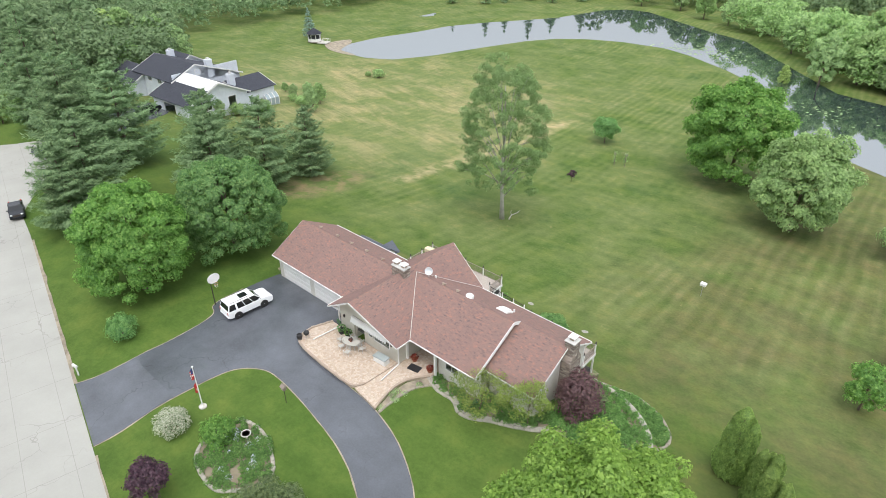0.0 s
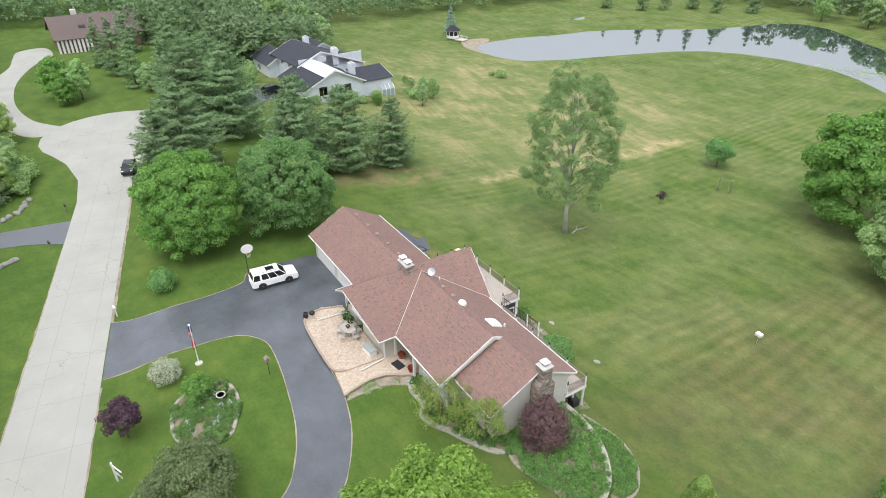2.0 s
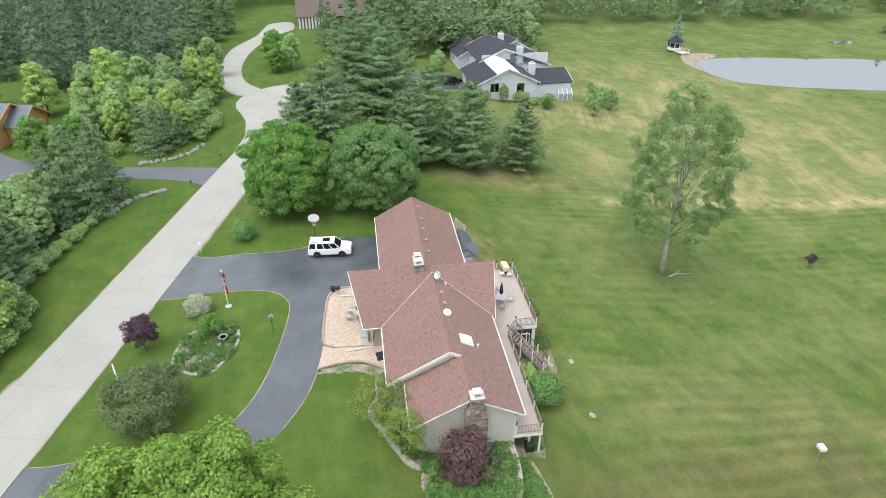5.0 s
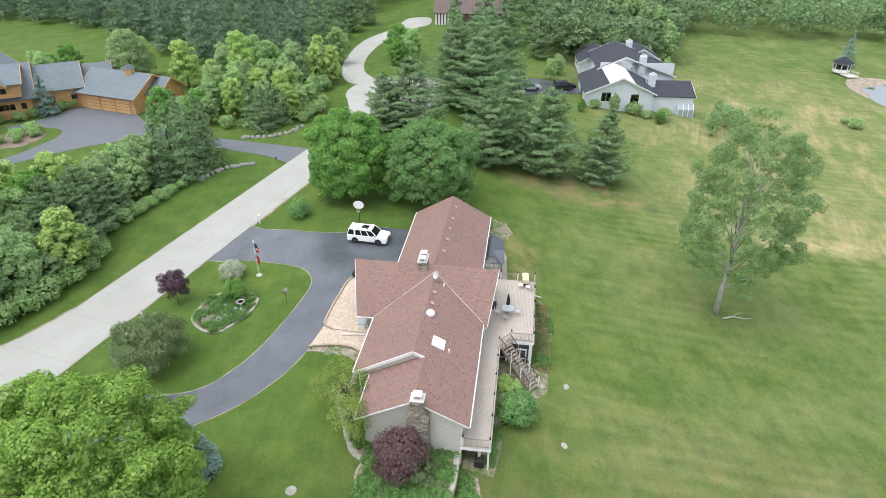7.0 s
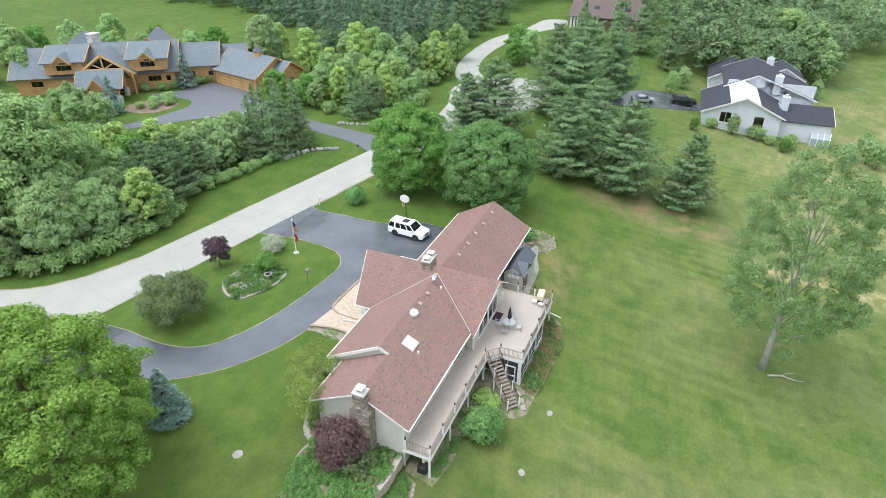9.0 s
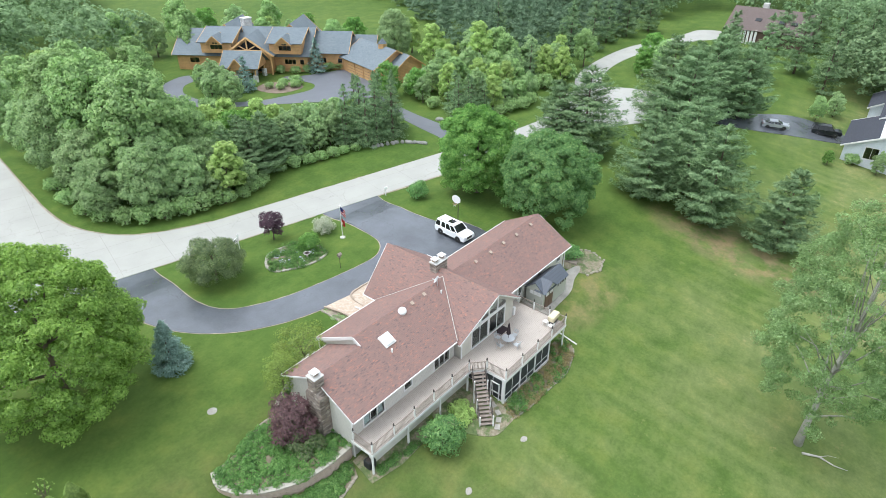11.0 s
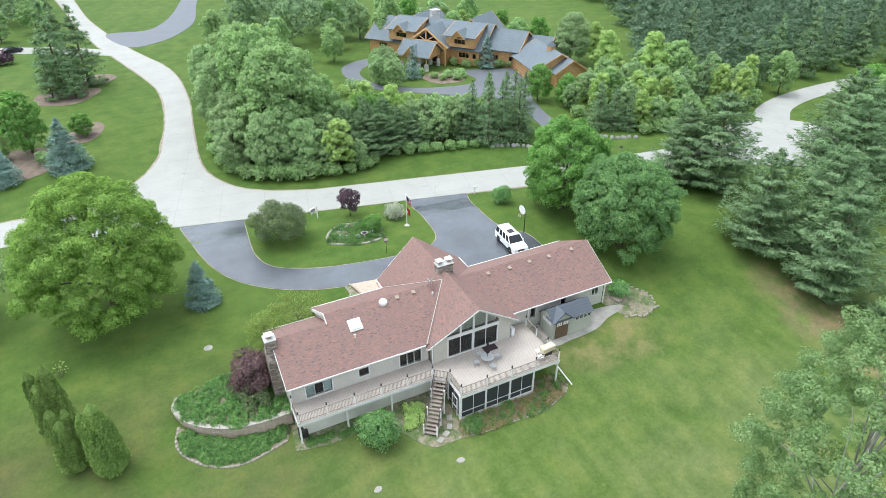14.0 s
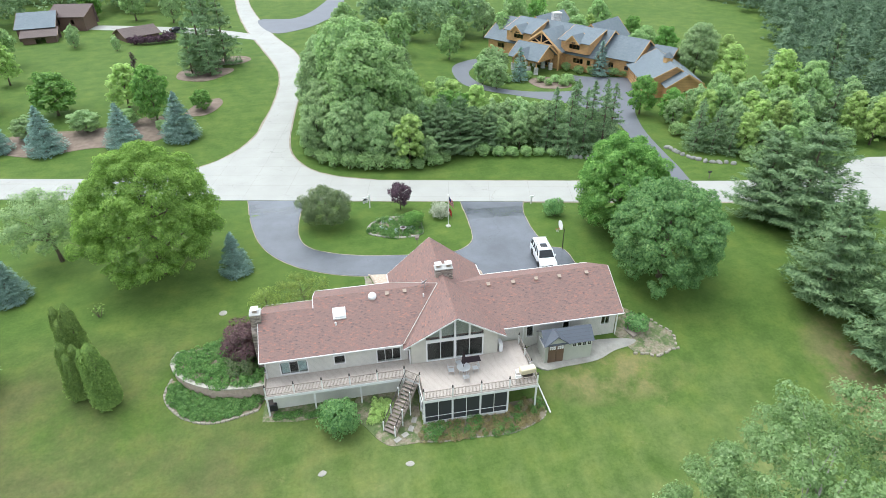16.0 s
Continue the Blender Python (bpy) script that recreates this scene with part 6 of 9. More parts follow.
trim("gutter", [(XE, YSF + 0.06, ZSF), (XS, YSF + 0.06, ZSF)], 0.08, 0.09, 0.05)
trim("gutter", [(XW, -4.56, GE), (GX1, -4.56, GE)], 0.08, 0.09, 0.05)
trim("gutter", [(XW, 4.81, GE), (GX1, 4.81, GE)], 0.08, 0.09, 0.05)
for sx in (-1, 1):
    trim("gutter", [(sx * (XW + 0.06), 6.77, ZC), (sx * (XW + 0.06), YF if sx < 0 else 4.8, ZC)], 0.08, 0.09, 0.05)
for pts in ([(XE + 0.1, YB - 0.05, mb(YB) - 0.1), (-17.15, -4.72, 2.9), (-17.15, -4.72, -1.3)],
            [(-4.9, -5.6, ZC - 0.1), (-4.25, -5.46, 2.7), (-4.25, -5.46, fl)],
            [(-4.9, 6.6, ZC - 0.1), (-4.2, 6.0, 2.7), (-4.2, 6.0, 0.35), (-4.6, 8.6, 0.38)],
            [(4.9, 6.6, ZC - 0.1), (4.2, 6.0, 2.7), (4.2, 6.0, 0.40), (4.5, 9.2, 0.42)],
            [(7.1, -4.5, GE - 0.1), (7.1, -3.95, 2.6), (7.1, -3.95, 0.1), (7.25, -8.2, -0.9), (7.6, -11.2, -1.9)],
            [(17.0, -4.5, GE - 0.1), (16.8, -3.92, 2.6), (16.8, -3.92, -0.3)],
            [(XS - 0.1, 4.5, 3.1), (XS - 0.1, 4.45, 0.1)]):
    trim("downspout", pts, 0.10, 0.10, 0)
for x in (-4.2, -7.75):
    bm = bmesh.new()
    box(bm, x - 0.1, x + 0.1, 4.75, 4.95, 0.3, 3.1)
    part("porch_post", bm, "white", house)
# valley and ridge lines
for pts in ([(-XW, YF, mf(YF) + 0.05), (-0.65, YR, ZM + 0.03)], [(-XW + 0.1, YB, mb(YB) + 0.04), (-0.65, YR, ZM + 0.03)]):
    trim("valley_flashing", pts, 0.06, 0.02, -0.02, "concrete")

# chimneys
def chimney(x0, x1, y0, y1, z0, z1, label, flues):
    bm = bmesh.new()
    soft_box(bm, x0, x1, y0, y1, z0, z1, 0.04)
    body = part("chimney", bm, "chim", house, label)
    bm = bmesh.new()
    soft_box(bm, x0 - 0.05, x1 + 0.05, y0 - 0.05, y1 + 0.05, z1 - 0.002, z1 + 0.10, 0.03)
    part("chimney_cap", bm, "cap", body)
    for fx, fy in flues:
        bm = bmesh.new()
        soft_box(bm, fx - 0.2, fx + 0.2, fy - 0.2, fy + 0.2, z1 + 0.10, z1 + 0.30, 0.02)
        flue = part("flue", bm, "block", body)
        bm = bmesh.new()
        soft_box(bm, fx - 0.34, fx + 0.34, fy - 0.34, fy + 0.34, z1 + 0.42, z1 + 0.48, 0.015)
        for px_, py_ in ((-0.26, -0.26), (0.26, -0.26), (0.26, 0.26), (-0.26, 0.26)):
            box(bm, fx + px_ - 0.02, fx + px_ + 0.02, fy + py_ - 0.02, fy + py_ + 0.02, z1 + 0.10, z1 + 0.43)
        part("flue_hood", bm, "white", flue)


chimney(-0.65, 1.05, 0.62, 1.52, 5.0, 6.9, "fieldstone ridge chimney with pale cap", [(-0.3, 1.1), (0.7, 1.1)])
chimney(-18.10, -17.18, -1.95, -0.95, 4.6, 6.0, "tall fieldstone chimney against the end wall", [(-17.65, -1.45)])
bm = bmesh.new()
prism(bm, [(-18.15, -2.30), (-17.21, -2.30), (-17.21, -0.60), (-18.15, -0.60)], -1.5, 4.2)
plate(bm, [(-18.15, -2.30, 4.2), (-18.15, -0.60, 4.2), (-18.15, -0.93, 4.7), (-18.15, -1.97, 4.7)], (0.93, 0, 0))
part("chimney_base", bm, "chim", house, "wide fieldstone base of the end chimney")

# on the roofs
def on_back(x, y, up=0.0):
    return x, y, mb(y) + up


def roof_thing(name, x, y, z, mat, label, tilt, build):
    bm = bmesh.new()
    build(bm)
    ob = part(name, bm, mat, None, "", smooth=False)
    ob.matrix_basis = pose(x, y, z, tilt, 0, 0)
    tagged(ob, label, name.replace("_", " "))
    return ob


tb = math.degrees(math.atan(KB))
roof_thing("skylight", -10.2, -1.95, mb(-1.95) + 0.06, "white", "white square bubble skylight on the shingles", tb, lambda bm: (soft_box(bm, -0.6, 0.6, -0.6, 0.6, -0.08, 0.10, 0.04, 2), soft_box(bm, -0.48, 0.48, -0.48, 0.48, 0.08, 0.22, 0.12, 3)))
roof_thing("dome_skylight", -7.0, -0.75, mb(-0.75) + 0.05, "white", "white round tubular skylight near the ridge", tb, lambda bm: lathe(bm, [(0.40, -0.05), (0.40, 0.1), (0.36, 0.22), (0.24, 0.32), (0.08, 0.37)], 18))
vents = [(-5.6, -0.65), (-3.9, -0.6), (4.4, -0.35), (6.9, -0.4), (9.3, -0.35), (11.7, -0.4), (14.6, -0.35)]
v0 = None
for x, y in vents:
    z = mb(y) if x < 0 else GZ - 0.549 * (GY - y)
    if v0 is None:
        v0 = roof_thing("roof_vent", x, y, z + 0.05, "paver_edge", "small brown box vent near the ridge", tb, lambda bm: (soft_box(bm, -0.13, 0.13, -0.13, 0.13, -0.06, 0.11, 0.02), box(bm, -0.18, 0.18, -0.17, 0.17, 0.11, 0.135)))
        v0["group"] = "roof vents"
    else:
        copy_thing(v0, pose(x, y, z + 0.05, tb, 0, 0))
roof_thing("vent_pipe", -10.6, -2.9, mb(-2.9), "white", "short white plumbing vent pipe", 0, lambda bm: lathe(bm, [(0.09, -0.1), (0.09, 0.3), (0.06, 0.3)], 10))
roof_thing("vent_pipe", -2.2, -1.3, mb(-1.3), "white", "short white plumbing vent pipe", 0, lambda bm: lathe(bm, [(0.08, -0.1), (0.08, 0.32), (0.05, 0.32)], 10))
dish = empty("satellite_dish", pose(-1.95, -0.6, 5.9), "grey satellite dish beside the ridge chimney", "satellite dish")
bm = bmesh.new()
lathe(bm, [(0.02, 0.0), (0.2, 0.03), (0.36, 0.10), (0.40, 0.14), (0.36, 0.12), (0.2, 0.05), (0.02, 0.02)], 18)
d1 = part("reflector", bm, "steel", dish, smooth=True)
d1.matrix_basis = pose(0, 0, 0.55, 55, 0, 217)
bm = bmesh.new()
tube(bm, [(0, 0, -0.1), (0, 0, 0.5)], [0.03, 0.03], 8)
tube(bm, [(0, 0, 0.45), (-0.29, 0.38, 0.75)], [0.02, 0.02], 6)
part("mast", bm, "steel", dish)

# front windows and doors
window(house, (-0.1, 5.9, 1.45), (-1, 0, 0), 0.5, 0.6, (0, 1, 0), 1)
window(house, (-0.9, 5.9, 1.35), (-1, 0, 0), 2.0, 0.7, (0, 1, 0), 2)
window(house, (-8.6, 4.35, 1.3), (-1, 0, 0), 1.4, 1.3, (0, 1, 0), 2)
bm = bmesh.new()
soft_box(bm, 0.8, 1.9, 4.60, 4.66, -0.1, 2.1, 0.02)
part("front_door", bm, "white", house)
bm = bmesh.new()
soft_box(bm, -5.58, -4.62, 2.26, 2.34, 0.42, 2.44, 0.02)
part("entry_door", bm, "brown_door", house)
# scalloped awning valance over the alcove and windows
bm = bmesh.new()
for k in range(18):
    x = 2.15 - k * 0.28
    plate(bm, [(x, 6.10, 2.62), (x - 0.26, 6.10, 2.62), (x - 0.26, 6.30, 2.22), (x - 0.13, 6.33, 2.14), (x, 6.30, 2.22)], (0, 0.02, 0.01))
bar(bm, (2.25, 6.0, 2.62), (-2.95, 6.0, 2.62), 0.22, 0.06)
part("awning_valance", bm, "white", house)
for x, y in ((-3.3, 5.93), (3.4, 5.93)):
    bm = bmesh.new()
    soft_box(bm, x - 0.08, x + 0.08, y, y + 0.16, 1.9, 2.25, 0.03)
    part("wall_lantern", bm, "iron", house)

# ---- deck, porch and stair ----
DZ = 0.90
deck_line = [(-17.3, -4.66), (-17.3, -7.05), (-4.95, -7.05), (-3.85, -8.0), (-3.85, -10.25), (6.55, -10.25), (6.55, -4.02), (4.11, -4.02), (4.11, -5.41), (-4.29, -5.41), (-4.29, -4.66)]
deck = empty("deck", None, "raised timber deck with white fascia and dark balusters", "deck")
bm = bmesh.new()
prism(bm, deck_line, DZ - 0.05, DZ)
part("decking", bm, "deck", deck)
bm = bmesh.new()
for p, q in zip(deck_line[:7], deck_line[1:7]):
    bar(bm, (*p, DZ - 0.19), (*q, DZ - 0.19), 0.06, 0.27)
part("deck_fascia", bm, "white", deck)
bm = bmesh.new()
for x in np.arange(-16.9, -5, 1.2):
    box(bm, x - 0.03, x + 0.03, -7.0, -4.7, DZ - 0.28, DZ - 0.05)
for x in np.arange(-3.6, 6.5, 1.2):
    box(bm, x - 0.03, x + 0.03, -10.2, -5.45, DZ - 0.28, DZ - 0.05)
part("joist_frame", bm, "timber", deck)
posts_done = set()


def rail_run(p, q, n):
    """Posts with caps, top and bottom rails and balusters from p to q."""
    p, q = Vector((*p, DZ)), Vector((*q, DZ))
    for k in range(n + 1):
        c = p.lerp(q, k / n)
        key = (round(c.x, 1), round(c.y, 1))
        if key in posts_done:
            continue
        posts_done.add(key)
        bm = bmesh.new()
        soft_box(bm, c.x - 0.055, c.x + 0.055, c.y - 0.055, c.y + 0.055, DZ - 0.3, DZ + 1.02, 0.008)
        po = part("rail_post", bm, "white", deck)
        bm = bmesh.new()
        lathe(bm, [(0.06, 1.02), (0.085, 1.05), (0.085, 1.10), (0.045, 1.14), (0.06, 1.2), (0.07, 1.26), (0.03, 1.33)], 8, (c.x, c.y, DZ))
        part("post_cap", bm, "iron", po)
    d = (q - p).normalized()
    for k in range(n):
        a1, b1 = p.lerp(q, k / n), p.lerp(q, (k + 1) / n)
        bm = bmesh.new()
        up = Vector((0, 0, 1))
        bar(bm, a1 + up * 0.90, b1 + up * 0.90, 0.07, 0.04)
        bar(bm, a1 + up * 0.12, b1 + up * 0.12, 0.05, 0.04)
        L = (b1 - a1).length
        for j in range(1, int(L / 0.125)):
            c = a1 + d * (j * 0.125)
            bar(bm, c + up * 0.12, c + up * 0.90, 0.022)
        part("rail_panel", bm, "timber", deck)


rail_run((-17.22, -4.85), (-17.22, -6.97), 1)
rail_run((-17.22, -6.97), (-5.0, -6.97), 5)
rail_run((-3.78, -8.05), (-3.78, -10.17), 1)
rail_run((-3.78, -10.17), (6.47, -10.17), 4)
rail_run((6.47, -10.17), (6.47, -4.6), 3)
rail_run((-5.0, -6.97), (-3.78, -8.05), 1)
for x, y, zb in ((-17.2, -6.9, -2.2), (-13.1, -6.9, -2.2), (-9.0, -6.9, -2.2), (-5.1, -6.9, -2.2), (6.45, -10.1, -2.6)):
    bm = bmesh.new()
    box(bm, x - 0.07, x + 0.07, y - 0.07, y + 0.07, zb, DZ - 0.06)
    part("deck_post", bm, "white", deck)

# painted basement wall below the walkway
bm = bmesh.new()
box(bm, -16.8, -4.3, -6.25, -6.05, -2.8, DZ - 0.30)
part("basement_wall", bm, "found", house)
# screened porch under the deck
porch = empty("screen_porch", None, "white-framed screened porch beneath the deck", "porch")
zl, zh = -2.05, DZ - 0.33


def screen_wall(p, q, bays, door=None):
    p, q = Vector((*p, 0)), Vector((*q, 0))
    d = (q - p).normalized()
    n = Vector((-d.y, d.x, 0))
    L = (q - p).length
    for k in range(bays + 1):
        c = p + d * (L * k / bays)
        bm = bmesh.new()
        box(bm, c.x - 0.08, c.x + 0.08, c.y - 0.08, c.y + 0.08, zl - 0.5, zh)
        part("porch_post", bm, "white", porch)
    for k in range(bays):
        a1, b1 = p + d * (L * k / bays + 0.08), p + d * (L * (k + 1) / bays - 0.08)
        bm = bmesh.new()
        for z, h in ((zl + 0.06, 0.14), (zl + 0.72, 0.05), (zh - 0.06, 0.12)):
            bar(bm, a1 + Vector((0, 0, z)), b1 + Vector((0, 0, z)), 0.06, h)
        mid = (a1 + b1) / 2
        bar(bm, mid + Vector((0, 0, zl)), mid + Vector((0, 0, zh)), 0.05)
        fr = part("screen_frame", bm, "white", porch)
        for c1, c2 in ((a1, mid), (mid, b1)):
            bm = bmesh.new()
            plate(bm, [c1 + Vector((0, 0, zl)), c2 + Vector((0, 0, zl)), c2 + Vector((0, 0, zh)), c1 + Vector((0, 0, zh))], n * 0.006)
            part("screen", bm, "screen", fr)


screen_wall((-3.75, -10.05), (3.85, -10.05), 3)
screen_wall((-3.75, -9.90), (-3.75, -5.5), 2)
screen_wall((3.85, -9.90), (3.85, -5.5), 2)
bm = bmesh.new()
for y0 in (-9.62,):
    box(bm, -3.90, -3.84, y0, y0 + 0.10, -2.2, -0.05)
    box(bm, -3.90, -3.84, y0 + 0.9, y0 + 1.0, -2.2, -0.05)
    for z in (-2.2, -1.25, -0.15):
        box(bm, -3.90, -3.84, y0, y0 + 1.0, z, z + 0.12)
part("screen_door", bm, "white", porch)
bm = bmesh.new()
prism(bm, [(-3.9, -10.2), (3.95, -10.2), (3.95, -5.3), (-3.9, -5.3)], -2.9, -2.1)
part("porch_slab", bm, "concrete", porch)

# stair from the diagonal corner of the deck
stair = empty("deck_stair", None, "weathered timber stair with open treads and white posts", "stair")
top, low = Vector((-4.42, -7.55, DZ)), Vector((-6.95, -10.5, -1.95))
run = Vector((low.x - top.x, low.y - top.y, 0))
dn, sd = run.normalized(), Vector((-run.normalized().y, run.normalized().x, 0))
N = 14
for k in range(1, N + 1):
    c = top.lerp(low, k / N)
    bm = bmesh.new()
    w = 0.62
    q = [c + sd * w + dn * 0.03, c - sd * w + dn * 0.03, c - sd * w - dn * 0.25, c + sd * w - dn * 0.25]
    plate(bm, q, (0, 0, -0.045))
    part("tread", bm, "timber", stair)
for s in (-0.6, 0.6):
    bm = bmesh.new()
    bar(bm, top + sd * s - Vector((0, 0, 0.16)), low + sd * s - Vector((0, 0, 0.16)), 0.05, 0.26)
    part("stringer", bm, "timber", stair)
    bm = bmesh.new()
    bar(bm, top + sd * s + Vector((0, 0, 0.9)), low + sd * s + Vector((0, 0, 0.85)), 0.05, 0.06)
    for j in range(1, 22):
        c = top.lerp(low, j / 22) + sd * s
        bar(bm, c, c + Vector((0, 0, 0.87)), 0.02)
    part("stair_rail", bm, "iron", stair)
    for k in (0.35, 0.68, 1.0):
        c = top.lerp(low, k) + sd * s
        bm = bmesh.new()
        box(bm, c.x - 0.05, c.x + 0.05, c.y - 0.05, c.y + 0.05, float(land(c.x, c.y)) - 0.1, c.z + 0.98)
        part("stair_post", bm, "white", stair)


# ---- patio, beds and garden walls ----
def flat_piece(name, poly, z0, z1, material, label, category="paving", kind="structure"):
    bm = bmesh.new()
    prism(bm, poly, z0, z1)
    return tagged(part(name, bm, material), label, category, kind=kind)


PZ = 0.30
patio_line = [(5.35, 5.95), (6.2, 8.0), (6.1, 9.2)] + curve_through([(5.7, 9.95), (4.6, 10.45), (1.4, 10.75), (-2.2, 10.85), (-3.3, 10.6), (-3.75, 9.8)], 4, False) + [(-3.95, 5.95)]
flat_piece("patio", patio_line, -0.4, PZ, "paver", "buff paver patio with rounded corners before the gable")
walk_line = [(-4.0, 5.95), (-3.80, 9.7), (-3.4, 10.75), (-6.55, 11.2), (-6.0, 8.9), (-6.1, 7.0), (-7.4, 5.1), (-7.4, 2.5), (-4.25, 2.5)]
flat_piece("entry_walk", walk_line, -0.4, PZ - 0.06, "paver", "buff paver walk to the recessed entry")
# raised border of the patio, brick by brick
rimline = [(5.5, 6.1)] + patio_line[1:-1]
border = empty("patio_border", None, "row of tan border bricks round the patio", "border", kind="structure")


def brick_mesh(name, lx, ly, lz, material, seed):
    rg2 = random.Random(seed)
    bm = bmesh.new()
    soft_box(bm, -lx / 2, lx / 2, -ly / 2, ly / 2, 0, lz, min(lx, ly, lz) * 0.18)
    for vv in bm.verts:
        vv.co += Vector((rg2.uniform(-1, 1), rg2.uniform(-1, 1), rg2.uniform(-1, 1))) * min(lx, ly) * 0.035
    me = bpy.data.meshes.new(name)
    bm.to_mesh(me)
    bm.free()
    me.materials.append(M[material])
    return me


def lay_row(line, pitch, meshes, parent, name, z_of, jitter=0.02, skew=0.06):
    """Pieces end to end along a line."""
    rg2 = random.Random(len(line) + int(pitch * 1000))
    left = 0.0
    k = 0
    for p, q in zip(line, line[1:]):
        seg = math.dist(p, q)
        while left < seg:
            f = left / seg
            x, y = p[0] + (q[0] - p[0]) * f, p[1] + (q[1] - p[1]) * f
            ob = new(name, meshes[k % len(meshes)])
            ob.parent = parent
            ob.matrix_basis = Matrix.Translation((x + rg2.uniform(-jitter, jitter), y + rg2.uniform(-jitter, jitter), z_of(x, y))) @ Euler((0, 0, math.atan2(q[1] - p[1], q[0] - p[0]) + rg2.uniform(-skew, skew))).to_matrix().to_4x4()
            k += 1
            left += pitch
        left -= seg


bricks = [brick_mesh("brick", 0.37, 0.22, 0.12, "paver_edge", s) for s in range(3)]
lay_row(rimline, 0.39, bricks, border, "brick", lambda x, y: PZ - 0.01)
border2 = empty("walk_border", None, "tan block kerb beside the entry walk", "border", kind="structure")
lay_row(curve_through([(-6.5, 11.1), (-6.0, 8.9), (-6.15, 7.0), (-7.3, 5.2)], 4, False), 0.39, bricks, border2, "brick", lambda x, y: PZ - 0.12)


def planting(name, poly, seed, leaf, label, density, size, hmax, dz=0.05, soil="soil", thick=0.3):
    """A bed: a sheet of soil with clumps of leaves on it."""
    bed = drape(name, poly, soil, dz, 1.0, thick)
    tagged(bed, label, "flower bed", kind="structure")
    return bed


def clumps(name, poly, seed, leaf, label, count, size, hmax, z_of=None, skip=0.25, upright=0.5):
    """Low plants in an outline, one mass of leaves in mounds of uneven height."""
    rg2 = np.random.default_rng(seed)
    xs, ys = [p[0] for p in poly], [p[1] for p in poly]
    P, N, A = [], [], []

    def inside(x, y):
        r = False
        for (x0, y0), (x1, y1) in zip(poly, poly[1:] + poly[:1]):
            if (y0 > y) != (y1 > y) and x < (x1 - x0) * (y - y0) / (y1 - y0) + x0:
                r = not r
        return r

    made = 0
    while made < count:
        x, y = rg2.uniform(min(xs), max(xs)), rg2.uniform(min(ys), max(ys))
        if not inside(x, y):
            continue
        made += 1
        if noise.noise((x * 0.8, y * 0.8, seed)) < -skip:
            continue
        z = float(land(x, y)) if z_of is None else z_of(x, y)
        r = rg2.uniform(0.18, 0.42)
        hh = hmax * rg2.uniform(0.35, 1.0)
        n = int(84 * r / 0.3)
        d = unit(rg2.normal(size=(n, 3)))
        d[:, 2] = np.abs(d[:, 2])
        P.append(np.array([x, y, z]) + d * np.array([r, r, hh]))
        N.append(d + np.array([0, 0, 0.4]))
        A.append(d * 0.7 + np.array([0, 0, upright]))
    v, q, soft = cards(rg2, np.concatenate(P), np.concatenate(N), size * 0.54, 0.45, 0.5, np.concatenate(A), 0.15)
    ob = mesh_from(name, v, q, leaf, soft=soft)
    return tagged(ob, label, "plants", kind="stuff")


stones = [brick_mesh("stone", 0.38, 0.24, 0.20, "edge_stone", s + 10) for s in range(4)]
blocks = [brick_mesh("block", 0.462, 0.32, 0.152, "block", s + 20) for s in range(3)]
# front bed along the wing
bedA = curve_through([(-7.4, 5.0), (-9.0, 5.6), (-10.8, 5.6), (-12.0, 6.3), (-13.2, 6.2), (-14.8, 5.3), (-16.6, 4.5), (-18.3, 3.5), (-18.9, 2.6)], 4, False)
bedA_poly = bedA + [(-18.6, 0.0), (-17.4, 0.0), (-17.4, 3.05), (-12.35, 3.05), (-12.35, 4.4), (-7.5, 4.4)]
planting("front_bed", bedA_poly, 1, "perennial", "soil bed with leafy plants along the front wall", 0, 0, 0)
palers = [brick_mesh("stone", 0.42, 0.30, 0.22, "pale_stone", s + 60) for s in range(4)]
edgeA = empty("bed_edging", None, "low double row of pale edging stones", "edging stones", kind="structure")
lay_row(bedA, 0.44, palers, edgeA, "stone", lambda x, y: float(land(x, y)) - 0.06)
lay_row([(x, y + 0.33) for x, y in bedA], 0.44, palers, edgeA, "stone", lambda x, y: float(land(x, y)) - 0.09)
clumps("front_bed_plants", bedA_poly, 3, "perennial", "low leafy perennials in the front bed", 210, 0.17, 0.55)
strip = [(-6.55, 10.9), (-6.1, 8.8), (-6.25, 7.0), (-7.3, 5.3), (-8.2, 5.6), (-7.2, 7.2), (-7.0, 9.0), (-7.0, 11.0)]
planting("walk_bed", strip, 2, "perennial", "narrow dry planting strip beside the walk", 0, 0, 0, soil="gravel")
edgeS = empty("walk_bed_edging", None, "pale stones along the narrow strip", "edging stones", kind="structure")
lay_row(curve_through([(-7.0, 11.0), (-7.0, 9.0), (-7.25, 7.2), (-8.2, 5.7)], 4, False), 0.42, stones, edgeS, "stone", lambda x, y: float(land(x, y)) - 0.08)
clumps("walk_bed_plants", strip, 4, "willow", "sparse grey-green plants in the strip", 30, 0.13, 0.35, None, -0.05)

# terrace bed at the chimney end, held by a curved block wall
wall_line = curve_through([(-26.0, 1.4), (-26.3, 0.2), (-25.6, -1.4), (-24.4, -2.7), (-22.8, -3.7), (-21.0, -4.3), (-19.2, -4.5), (-17.35, -4.45)], 5, False)
terrace_poly = curve_through([(-18.9, 2.7), (-20.3, 3.0), (-22.2, 2.5), (-24.0, 1.9), (-25.9, 1.6)], 4, False) + wall_line[1:] + [(-17.35, -0.2)]
bm = bmesh.new()
prism(bm, terrace_poly, -2.6, -0.02)
